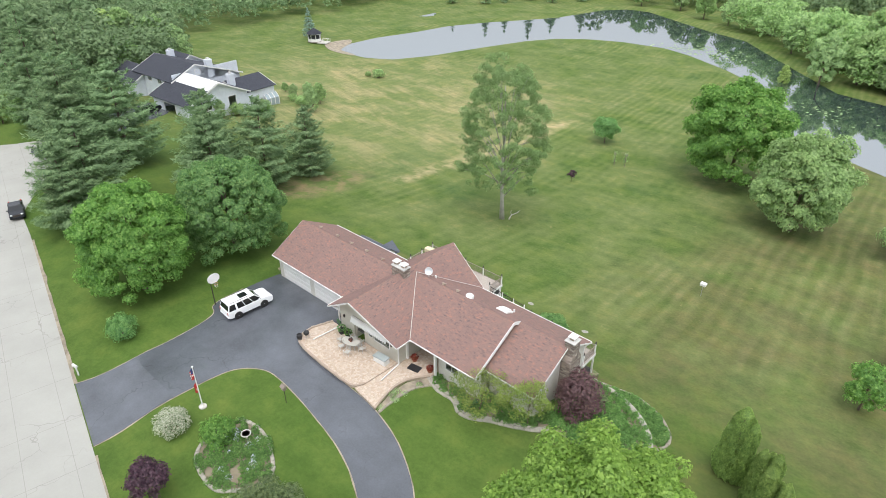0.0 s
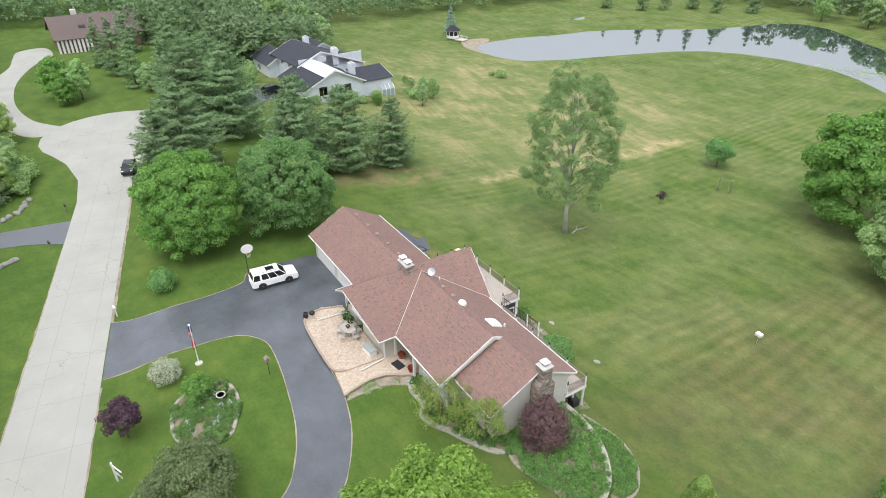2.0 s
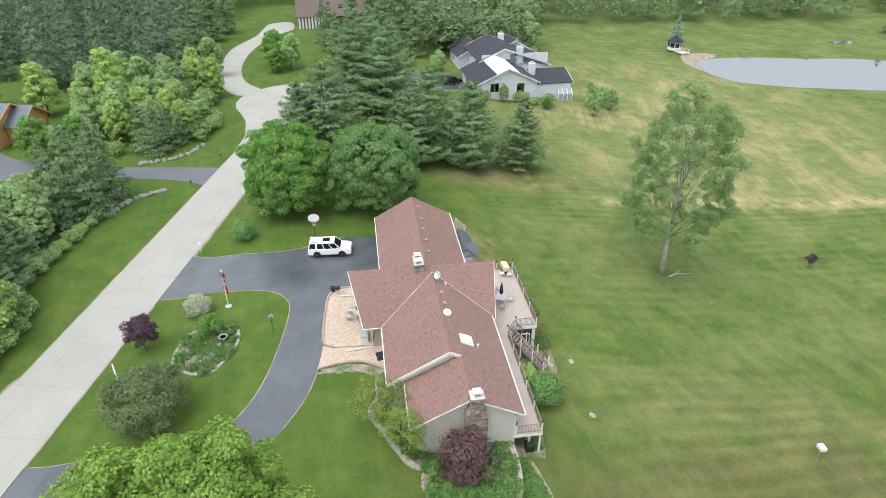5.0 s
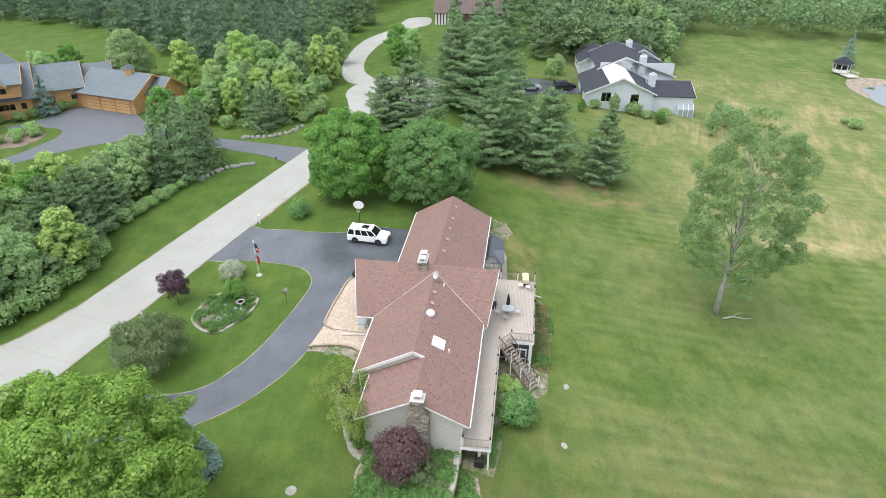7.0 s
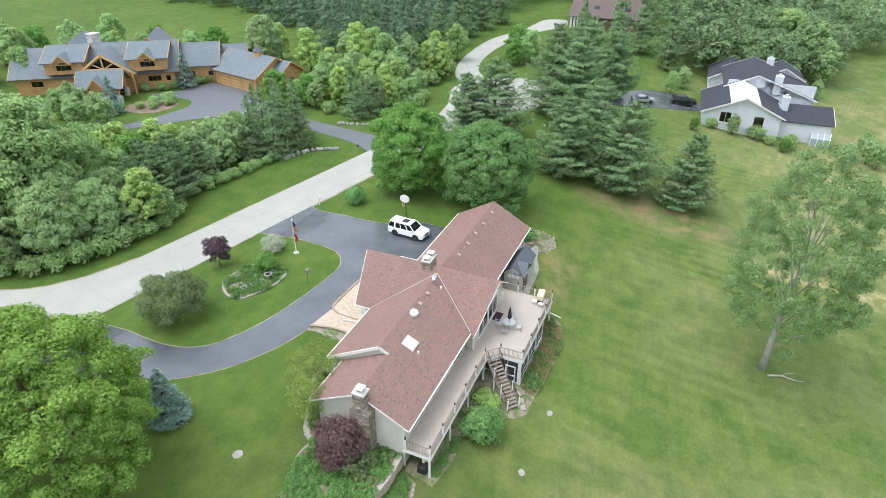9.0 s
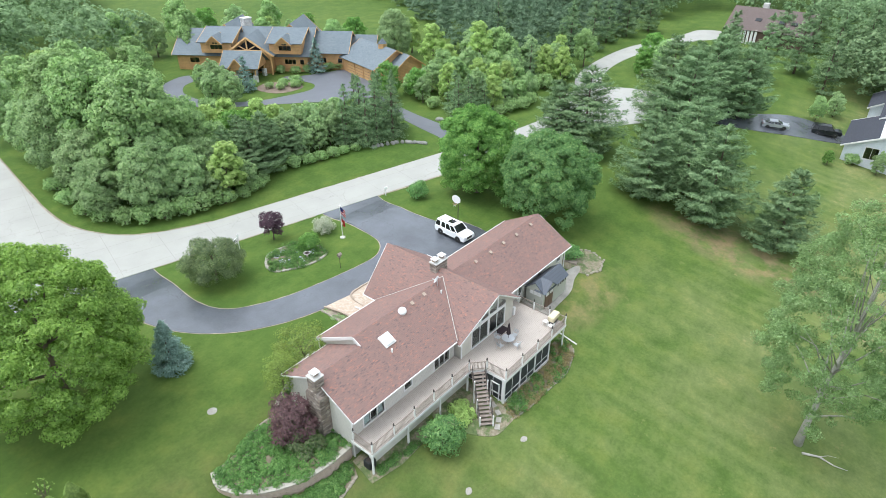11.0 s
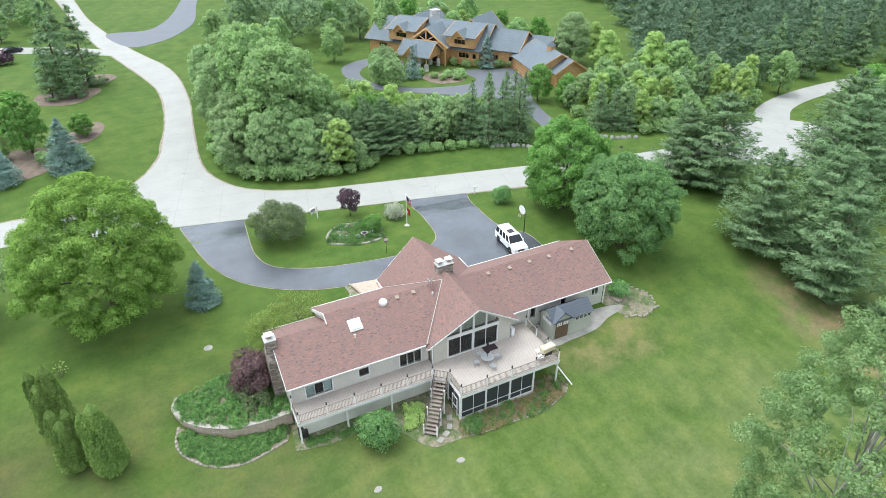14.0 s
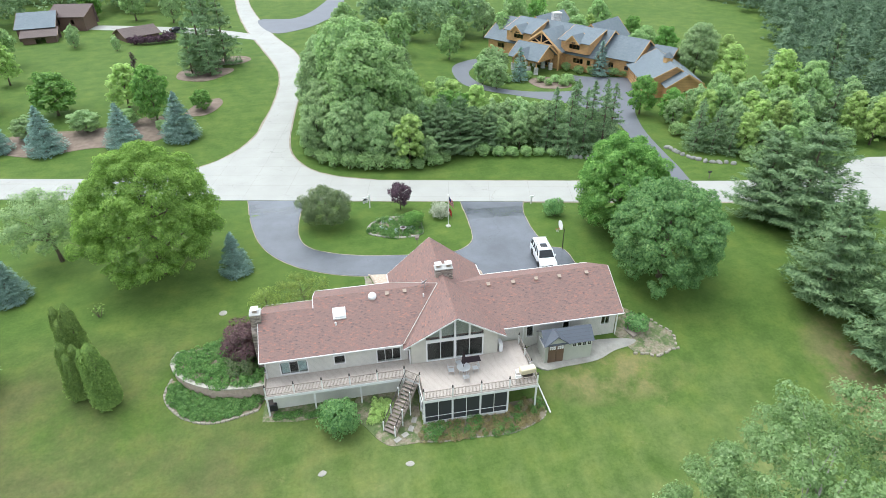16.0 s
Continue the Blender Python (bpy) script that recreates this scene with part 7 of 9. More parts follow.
tagged(part("terrace_bed", bm, "soil"), "raised soil terrace beside the chimney", "flower bed", kind="structure")
gw = empty("garden_wall", None, "curved tan block retaining wall with pale coping", "retaining wall", kind="structure")
for c in range(11):
    row = [blocks[(k + c) % 3] for k in range(3)]
    off = [(p[0], p[1]) for p in wall_line]
    zc = -1.62 + 0.150 * c
    lay_row(off if c % 2 == 0 else [((p[0] + q[0]) / 2, (p[1] + q[1]) / 2) for p, q in zip(off, off[1:])], 0.46, row, gw, "block", lambda x, y, zc=zc: zc, 0.012, 0.02)
copes = [brick_mesh("cope", 0.58, 0.46, 0.12, "pale_stone", s + 30) for s in range(3)]
lay_row(wall_line, 0.60, copes, gw, "cope", lambda x, y: 0.03, 0.01, 0.02)
edgeB = empty("terrace_edging", None, "pale stone edging of the terrace bed", "edging stones", kind="structure")
lay_row(terrace_poly[:17], 0.42, stones, edgeB, "stone", lambda x, y: max(float(land(x, y)), -0.2) - 0.05)
clumps("terrace_plants", terrace_poly, 5, "perennial", "thick green perennials on the terrace", 480, 0.15, 0.6, lambda x, y: 0.0, 0.45)
low_poly = curve_through([(-26.3, -1.4), (-26.7, -2.9), (-26.2, -4.3), (-24.9, -5.7), (-23.2, -6.6), (-21.6, -6.8), (-20.0, -6.5), (-18.2, -6.1)], 4, False) + [(-17.6, -4.8), (-19.2, -4.85), (-21.0, -4.65), (-22.9, -4.05), (-24.6, -3.0), (-25.9, -1.6)]
planting("lower_bed", low_poly, 6, "perennial", "planted soil bed at the foot of the garden wall", 0, 0, 0)
clumps("lower_bed_plants", [(-22.4 + (x + 22.4) * 0.93, -4.6 + (y + 4.6) * 0.86) for x, y in low_poly], 7, "perennial", "dense bright green ground cover", 330, 0.17, 0.55, None, 0.5)
edgeC = empty("lower_bed_edging", None, "pale stone line round the lower bed", "edging stones", kind="structure")
lay_row(low_poly[:29], 0.42, stones, edgeC, "stone", lambda x, y: float(land(x, y)) - 0.1)

# flower bed on the island
isl = curve_through([(0.9, 19.6), (-0.6, 19.1), (-2.4, 19.3), (-4.5, 20.2), (-5.6, 21.1), (-5.6, 22.6), (-4.7, 23.9), (-3.6, 24.7), (-1.9, 24.7), (0.0, 24.2), (1.1, 23.0), (1.3, 21.2)], 4)
planting("island_bed", isl, 8, "perennial", "oval flower bed on the front island", 0, 0, 0)
edgeI = empty("island_edging", None, "ring of pale stones round the flower bed", "edging stones", kind="structure")
lay_row(isl + isl[:1], 0.44, palers, edgeI, "stone", lambda x, y: float(land(x, y)) - 0.08)
clumps("island_plants", isl, 9, "perennial", "mixed green perennials in the island bed", 360, 0.15, 0.65, None, 0.2)
clumps("island_blooms", [(p[0] * 0.9 - 0.2, (p[1] - 21.9) * 0.8 + 21.9) for p in isl], 10, "petals", "scattered pale violet and white flowers", 26, 0.08, 0.8, None, 0.05)

# bed below the porch, stones and path at the stair
back_poly = curve_through([(-4.3, -11.7), (-2.4, -12.0), (-0.4, -12.0), (2.0, -12.2), (4.0, -12.2), (6.0, -11.6), (7.3, -10.9), (7.2, -9.2)], 4, False) + [(3.95, -9.2), (3.95, -10.25), (-3.9, -10.25), (-4.2, -11.0)]
planting("porch_bed", back_poly, 11, "perennial", "planted bed along the porch", 0, 0, 0)
clumps("porch_bed_plants", back_poly, 12, "perennial", "green perennials along the porch", 120, 0.13, 0.65, None, 0.10)
clumps("porch_dry_grass", back_poly, 15, "dry_grass", "tan dry grasses along the porch", 190, 0.13, 0.4, None, 0.6)
stand(shrub("peony_bush", 65, 0.95, 0.95, "perennial", "low dark green bush with white flowers by the porch", 22, 0.34, 420, 0.08, "dome"), -3.1, -11.3)
clumps("peony_blooms", [(-3.8, -11.9), (-2.4, -11.9), (-2.4, -10.8), (-3.8, -10.8)], 16, "blossom", "white flowers on a low bush", 9, 0.05, 0.95, None, 0.9)
edgeP = empty("porch_bed_edging", None, "pale edging stones of the porch bed", "edging stones", kind="structure")
lay_row(back_poly[:29], 0.42, stones, edgeP, "stone", lambda x, y: float(land(x, y)) - 0.16)
stair_patch = curve_through([(-9.9, -8.2), (-8.9, -9.6), (-8.0, -10.9), (-7.0, -11.7), (-5.4, -11.8), (-4.3, -11.5), (-4.0, -9.0), (-4.3, -5.2), (-8.5, -5.2), (-9.6, -6.6)], 4)
tagged(drape("stair_bed", stair_patch, "worn", 0.04, 1.0), "bare soil and gravel round the stair foot", "flower bed", kind="structure")
clumps("stair_bed_plants", [(-8.6, -9.2), (-7.0, -9.4), (-6.4, -7.4), (-7.8, -7.0)], 13, "lime", "bright green plants beside the stair", 40, 0.18, 0.9, None, 0.9)
side_strip = [(-17.6, -4.9), (-17.9, -7.4), (-15.0, -7.9), (-13.0, -7.8), (-10.0, -7.5), (-10.0, -4.75)]
tagged(drape("deck_underlay", side_strip, "worn", 0.04, 1.0), "bare gravelly soil under the deck", "gravel", kind="structure")
clumps("deck_edge_plants", [(-16.9, -7.2), (-12.6, -7.6), (-12.6, -6.9), (-16.9, -6.7)], 14, "perennial", "straggling plants along the deck's edge", 70, 0.12, 0.3, None, 0.3)
flag_path = empty("stepping_stones", None, "flat grey stepping stones at the stair", "stepping stones", kind="structure")
slabs = [brick_mesh("slab", 0.6, 0.45, 0.06, "pad", s + 40) for s in range(3)]
lay_row([(-6.4, -11.2), (-5.4, -10.8), (-4.7, -9.8), (-4.6, -8.9)], 0.85, slabs, flag_path, "slab", lambda x, y: float(land(x, y)) + 0.02, 0.08, 0.4)
for k, (x, y) in enumerate([(-5.6, -13.6), (-12.9, -13.2), (-22.4, 7.4)]):
    bm = bmesh.new()
    if k == 2:
        lathe(bm, [(0.42, -0.1), (0.42, 0.04), (0.36, 0.06), (0.05, 0.07)], 16)
    else:
        bmesh.ops.create_icosphere(bm, subdivisions=2, radius=0.36)
        for v in bm.verts:
            v.co = Vector((v.co.x * 1.1, v.co.y * 0.75, v.co.z * 0.3)) * (1 + 0.25 * noise.noise(v.co * 3))
    ob = part("manhole_cover" if k == 2 else "field_stone", bm, "pad")
    ob.matrix_basis = at(x, y, 30 * k)
    tagged(ob, "round pale concrete cover set in the lawn" if k == 2 else "flat pale stone lying in the lawn", "cover" if k == 2 else "stone")

bm = bmesh.new()
tube(bm, [(0, 0, 0.08), (0.5, -1.3, 0.10), (0.3, -2.6, 0.07), (0.5, -3.6, 0.05)], [0.12, 0.09, 0.06, 0.02], 7)
tube(bm, [(0.5, -1.3, 0.10), (1.1, -1.9, 0.16), (1.5, -2.7, 0.05)], [0.05, 0.03, 0.01], 5)
ob = tagged(part("fallen_branch", bm, "bark_pale", smooth=True), "pale bare branch fallen beside the cottonwood trunk", "branch")
ob.matrix_basis = at(11.5, -32.6)

# bench behind the garage with path and bank
pad = curve_through([(7.2, -4.0), (8.2, -6.9), (10.5, -7.0), (13.8, -6.8), (15.9, -6.0), (17.8, -5.6), (18.6, -5.0), (16.8, -4.6), (14.6, -4.4)], 4)
tagged(drape("shed_pad", pad, "pad", 0.05, 1.0), "pale concrete pad round the garden shed", "paving", kind="structure")
tagged(drape("garage_side_bed", [(16.75, -4.1), (17.8, -6.5), (20.2, -7.0), (22.6, -6.2), (23.0, -4.2), (21.0, -2.0), (19.0, 0.5), (18.4, 3.6), (16.75, 4.2)], "worn", 0.04, 1.0), "bare stony bed at the garage end", "flower bed", kind="structure")
sidestones = empty("side_stones", None, "loose pale stones edging the bare bed", "edging stones", kind="structure")
lay_row([(17.9, -6.6), (20.2, -7.1), (22.7, -6.2), (23.1, -4.2), (21.1, -1.9)], 0.55, stones, sidestones, "stone", lambda x, y: float(land(x, y)) - 0.06, 0.10, 0.5)
stand(shrub("yew_bush", 70, 1.3, 1.5, "deep", "low dark green shrub at the garage end", 20, 0.5, 330, 0.13), 19.4, -3.4)
bm = bmesh.new()
prism(bm, [(17.2, -0.8), (17.75, -0.9), (19.0, -4.6), (18.4, -4.8)], -1.4, -0.05)
ob = tagged(part("side_kerb", bm, "timber"), "weathered timber kerb beside the garage", "kerb")


# ---- furniture and fittings ----
def garden_shed():
    sh = empty("garden_shed", pose(10.9, -5.25, -0.52) @ Matrix.Scale(1.18, 4), "sage resin garden shed with dark grey roofs and brown doors", "shed")
    bm = bmesh.new()
    box(bm, -2.0, 2.0, -0.9, 0.9, 0, 1.95)
    part("shed_wall", bm, "shed_wall", sh)
    for pts, way in (([(-0.15, -0.95, 1.95), (-2.05, -0.95, 1.95), (-1.1, -0.95, 2.75)], (0, 0.08, 0)), ([(-2.02, -0.9, 1.9), (-2.02, 0.9, 1.9), (-2.02, 0.0, 2.6)], (0.06, 0, 0)),
                     ([(1.96, -0.9, 1.9), (1.96, 0.9, 1.9), (1.96, 0.0, 2.6)], (0.06, 0, 0))):
        bm = bmesh.new()
        plate(bm, pts, way)
        part("shed_gable", bm, "shed_wall", sh)
    for y0, z0, y1, z1, x0, x1 in ((-1.05, 1.85, 0.0, 2.72, -2.12, 2.12), (1.05, 1.85, 0.0, 2.72, -2.12, 2.12)):
        slope([(x0, y0, z0), (x1, y0, z0), (x1, y1, z1), (x0, y1, z1)], sh, "shed_roof", "roof_panel", 0.06)
    for x0, x1 in ((-2.15, -1.08), (-0.0, -1.08)):
        slope([(x0, -1.18, 1.90), (x1, -1.18, 2.80), (x1, 0.02, 2.80), (x0, 0.02, 1.90)], sh, "shed_roof", "roof_panel", 0.06)
    for x0 in (-1.72, -1.06):
        bm = bmesh.new()
        soft_box(bm, x0, x0 + 0.64, -0.965, -0.91, 0.06, 1.80, 0.01)
        d = part("shed_door", bm, "brown_door", sh)
        bm = bmesh.new()
        for k in range(3):
            for j in range(2):
                box(bm, x0 + 0.07 + k * 0.18, x0 + 0.22 + k * 0.18, -0.975, -0.967, 1.38 + j * 0.18, 1.53 + j * 0.18)
        part("door_light", bm, "flag_white", d)
    for x0 in (0.3, 0.72, 1.14, 1.56):
        bm = bmesh.new()
        box(bm, x0, x0 + 0.34, -0.93, -0.905, 1.40, 1.74)
        w = part("shed_window", bm, "white", sh)
        bm = bmesh.new()
        for i in range(2):
            for j in range(2):
                box(bm, x0 + 0.03 + i * 0.15, x0 + 0.16 + i * 0.15, -0.938, -0.931, 1.43 + j * 0.15, 1.56 + j * 0.15)
        part("pane", bm, "car_glass", w)
    bm = bmesh.new()
    for y0 in (-0.6, -0.2, 0.2):
        box(bm, -2.03, -2.005, y0, y0 + 0.34, 1.40, 1.74)
    part("side_window", bm, "white", sh)


garden_shed()


def patio_chair(name, label, m, mat="steel", group="", seat="flag_white"):
    ch = empty(name, m, label, "chair", group)
    bm = bmesh.new()
    soft_box(bm, -0.24, 0.24, -0.24, 0.24, 0.40, 0.44, 0.015)
    part("seat", bm, seat, ch)
    bm = bmesh.new()
    for z in (0.58, 0.70, 0.82):
        bar(bm, (-0.23, 0.25 + (z - 0.44) * 0.25, z), (0.23, 0.25 + (z - 0.44) * 0.25, z), 0.02, 0.07)
    part("backrest", bm, seat, ch)
    for x in (-0.24, 0.24):
        for y, top_z in ((-0.22, 0.62), (0.24, 0.42)):
            bm = bmesh.new()
            tube(bm, [(x * 1.05, y * 1.1, 0), (x, y, top_z)], [0.014, 0.014], 6)
            part("leg", bm, mat, ch)
        bm = bmesh.new()
        tube(bm, [(x, -0.24, 0.62), (x, 0.10, 0.64), (x, 0.30, 0.62)], [0.016, 0.016, 0.016], 6)
        part("armrest", bm, mat, ch)
    for x in (-0.23, 0.23):
        bm = bmesh.new()
        tube(bm, [(x, 0.24, 0.42), (x, 0.36, 0.90)], [0.014, 0.014], 6)
        part("back_post", bm, mat, ch)
    return ch


# front patio set
tb1 = empty("patio_table", pose(0.95, 7.35, PZ, 0, 0, 12), "oval pale metal patio table with a planter on it", "table")
bm = bmesh.new()
prism(bm, [(1.05 * math.cos(a1 / 24 * 6.2832), 0.58 * math.sin(a1 / 24 * 6.2832)) for a1 in range(24)], 0.70, 0.735)
part("tabletop", bm, "concrete", tb1)
for x, y in ((-0.6, -0.3), (0.6, -0.3), (0.6, 0.3), (-0.6, 0.3)):
    bm = bmesh.new()
    tube(bm, [(x * 1.1, y * 1.1, 0), (x, y, 0.7)], [0.02, 0.02], 6)
    part("leg", bm, "steel", tb1)
c0 = None
for k, (x, y, a1) in enumerate([(0.35, 8.35, 195), (1.45, 8.15, 165), (2.3, 7.55, 100), (-0.35, 7.1, 280), (0.55, 6.45, 10), (1.5, 6.5, -10)]):
    m = pose(x, y, PZ, 0, 0, a1)
    if c0 is None:
        c0 = patio_chair("patio_chair", "pale metal patio chair beside the oval table", m, "steel", "chairs round the patio table", "concrete")
    else:
        copy_thing(c0, m)
pot = empty("planter", pose(0.95, 7.35, PZ + 0.735), "small dark planter with trailing plants on the table", "planter")
bm = bmesh.new()
lathe(bm, [(0.11, 0), (0.16, 0.14), (0.15, 0.16)], 12)
part("pot", bm, "terracotta", pot)
rg3 = np.random.default_rng(3)
v, q, _ = cards(rg3, unit(rg3.normal(size=(90, 3))) * np.array([0.2, 0.2, 0.13]) + np.array([0, 0, 0.22]), unit(rg3.normal(size=(90, 3))) + np.array([0, 0, .5]), 0.06)
mesh_from("leaves", v, q, "plum", pot)
bx = empty("deck_box", pose(-2.75, 6.85, PZ, 0, 0, 4), "grey resin storage box with green-grey lid", "storage box")
bm = bmesh.new()
soft_box(bm, -0.72, 0.72, -0.36, 0.36, 0, 0.58, 0.03)
part("box_body", bm, "white", bx)
bm = bmesh.new()
soft_box(bm, -0.76, 0.76, -0.40, 0.40, 0.585, 0.68, 0.035, 2)
part("lid", bm, "blue_box", bx)


def kettle_grill(x, y, z):
    g = empty("kettle_grill", pose(x, y, z), "black kettle grill on three legs", "grill")
    bm = bmesh.new()
    lathe(bm, [(0.05, 0.45), (0.2, 0.5), (0.28, 0.62), (0.29, 0.70)], 14)
    part("bowl", bm, "mat_black", g)
    bm = bmesh.new()
    lathe(bm, [(0.29, 0.71), (0.27, 0.82), (0.16, 0.92), (0.04, 0.95)], 14)
    part("lid", bm, "mat_black", g)
    for k in range(3):
        bm = bmesh.new()
        a2 = 2.1 * k
        tube(bm, [(0.3 * math.cos(a2), 0.3 * math.sin(a2), 0), (0.15 * math.cos(a2), 0.15 * math.sin(a2), 0.5)], [0.015, 0.015], 6)
        part("leg", bm, "steel", g)


kettle_grill(5.2, 9.4, PZ)


def barrel(name, x, y, z, r, h, mat, label, leaf=None, seed=1):
    g = empty(name, pose(x, y, z), label, "planter")
    bm = bmesh.new()
    lathe(bm, [(r * 0.78, 0), (r, h * 0.5), (r * 0.95, h), (r * 0.8, h), (r * 0.8, h * 0.85)], 14)
    part("pot", bm, mat, g)
    if leaf:
        rgg = np.random.default_rng(seed)
        v, q, _ = cards(rgg, unit(rgg.normal(size=(160, 3))) * np.array([r * 1.25, r * 1.25, r * 0.9]) + np.array([0, 0, h + r * 0.4]), unit(rgg.normal(size=(160, 3))) + np.array([0, 0, .6]), 0.09)
        mesh_from("plant", v, q, leaf, g)
    return g


barrel("planter_barrel", 5.65, 9.95, PZ, 0.28, 0.55, "mat_black", "dark round planter at the patio corner", None)
barrel("planter", 3.3, 6.55, PZ, 0.34, 0.5, "mat_black", "dark planter against the gable wall", "deep", 2)
barrel("planter", 2.45, 6.45, PZ, 0.30, 0.42, "mat_black", "dark planter against the gable wall", "perennial", 3)
barrel("flower_pot", -4.9, 4.6, PZ - 0.06, 0.26, 0.36, "terracotta", "terracotta pot of rust-red flowers by the entry", "red_bloom", 4)
barrel("flower_pot", -7.0, 4.75, PZ - 0.06, 0.26, 0.36, "terracotta", "terracotta pot of rust-red flowers by the entry", "red_bloom", 5)
bm = bmesh.new()
soft_box(bm, -0.62, 0.62, -0.42, 0.42, 0, 0.02, 0.006)
ob = tagged(part("doormat", bm, "mat_black"), "black doormat before the entry", "doormat")
ob.matrix_basis = pose(-5.6, 5.35, PZ - 0.06, 0, 0, 10)
bm = bmesh.new()
tube(bm, [(0, 0, 0), (0, 0, 0.06)], [0.32, 0.3], 16)
wr = tagged(part("hose_reel", bm, "hay_green"), "coiled green hose against the wall", "hose reel")
wr.matrix_basis = pose(4.35, 6.02, 0.9, -90, 0, 0)
bm = bmesh.new()
soft_box(bm, -0.2, 0.2, -0.2, 0.2, 0, 0.5, 0.05)
ob = tagged(part("hose_box", bm, "hay_green"), "dark green hose box in the front bed", "hose box")
ob.matrix_basis = at(-12.6, 4.9, 20)

# deck furniture
tbl = empty("deck_table", pose(0.35, -7.5, DZ), "round glass-topped metal deck table", "table")
bm = bmesh.new()
lathe(bm, [(0.62, 0.70), (0.62, 0.72), (0.60, 0.725), (0.1, 0.725)], 24)
part("tabletop", bm, "steel", tbl)
for k in range(4):
    bm = bmesh.new()
    a2 = math.pi / 2 * k + 0.4
    tube(bm, [(0.5 * math.cos(a2), 0.5 * math.sin(a2), 0), (0.38 * math.cos(a2), 0.38 * math.sin(a2), 0.7)], [0.018, 0.018], 6)
    part("leg", bm, "steel", tbl)
c1 = None
for x, y, a1 in [(0.35, -8.5, 180), (-0.75, -7.4, 80), (1.45, -7.5, -85), (0.1, -6.5, 5)]:
    m = pose(x, y, DZ, 0, 0, a1)
    if c1 is None:
        c1 = patio_chair("deck_chair", "pale metal mesh chair round the deck table", m, "steel", "chairs round the deck table", "steel")
    else:
        copy_thing(c1, m)
um = empty("patio_umbrella", pose(0.35, -7.5, DZ), "closed dark plum umbrella through the deck table", "umbrella")
bm = bmesh.new()
tube(bm, [(0, 0, 0.02), (0, 0, 2.55)], [0.022, 0.018], 8)
part("pole", bm, "iron", um)
bm = bmesh.new()
n = 16
prof = [(0.16, 1.15), (0.22, 1.3), (0.17, 1.7), (0.12, 2.1), (0.05, 2.45), (0.015, 2.55)]
rings = [[bm.verts.new((r * (1.0 if k % 2 else 0.62) * math.cos(6.2832 * k / n), r * (1.0 if k % 2 else 0.62) * math.sin(6.2832 * k / n), z)) for k in range(n)] for r, z in prof]
for r1, r2 in zip(rings, rings[1:]):
    for k in range(n):
        bm.faces.new((r1[k], r1[(k + 1) % n], r2[(k + 1) % n], r2[k]))
part("canopy", bm, "umbrella", um)
gc = empty("covered_grill", pose(5.85, -9.15, DZ, 0, 0, 5), "gas grill under a tan canvas cover", "grill")
bm = bmesh.new()
soft_box(bm, -0.72, 0.72, -0.34, 0.34, 0.55, 1.12, 0.10, 3)
part("cover", bm, "tan_cover", gc)
bm = bmesh.new()
soft_box(bm, -0.42, 0.42, -0.28, 0.28, 0.08, 0.56, 0.02)
part("grill_cabinet", bm, "iron", gc)
for x in (-0.38, 0.38):
    bm = bmesh.new()
    lathe(bm, [(0.05, 0), (0.05, 0.08)], 8, (x, 0.2, 0))
    part("wheel", bm, "rubber", gc)
patio_chair("plastic_chair", "white plastic chair near the covered grill", pose(4.9, -9.45, DZ, 0, 0, 170), "white", "", "white")
st = empty("side_table", pose(5.15, -8.7, DZ), "small white plastic side table", "table")
bm = bmesh.new()
soft_box(bm, -0.25, 0.25, -0.25, 0.25, 0.42, 0.46, 0.02)
part("tabletop", bm, "white", st)
for x in (-0.2, 0.2):
    for y in (-0.2, 0.2):
        bm = bmesh.new()
        box(bm, x - 0.02, x + 0.02, y - 0.02, y + 0.02, 0, 0.42)
        part("leg", bm, "white", st)
bm = bmesh.new()
soft_box(bm, -0.45, 0.45, -0.18, 0.18, 0.0, 0.95, 0.03)
ob = tagged(part("storage_cabinet", bm, "white"), "white cabinet against the gable wall", "cabinet")
ob.matrix_basis = pose(4.45, -5.0, DZ, 0, 0, 90)
bm = bmesh.new()
soft_box(bm, -0.7, 0.7, -0.4, 0.4, 0, 0.015, 0.005)
ob = tagged(part("doormat", bm, "umbrella"), "dark mat before the sliding door", "doormat")
ob.matrix_basis = pose(1.6, -5.9, DZ)
ac = empty("air_conditioner", pose(-16.9, -6.2, float(land(-16.9, -6.2)) + 0.05), "dark air conditioner unit under the deck", "air conditioner")
bm = bmesh.new()
soft_box(bm, -0.38, 0.38, -0.38, 0.38, 0, 0.75, 0.05)
part("casing", bm, "mat_black", ac)
bm = bmesh.new()
lathe(bm, [(0.3, 0.75), (0.3, 0.78), (0.06, 0.79)], 16)
part("fan_grille", bm, "iron", ac)

# flagpole with two flags
fp = empty("flagpole", at(4.75, 20.9), "white flagpole with two small hanging flags", "flagpole")
bm = bmesh.new()
tube(bm, [(0, 0, 0), (0, 0, 4.5)], [0.055, 0.035], 10)
lathe(bm, [(0.02, 4.5), (0.10, 4.52), (0.10, 4.58), (0.02, 4.6)], 10)
part("pole", bm, "white", fp)
bm = bmesh.new()
lathe(bm, [(0.34, -0.1), (0.34, 0.10), (0.22, 0.16), (0.06, 0.18)], 14)
part("base", bm, "concrete", fp)


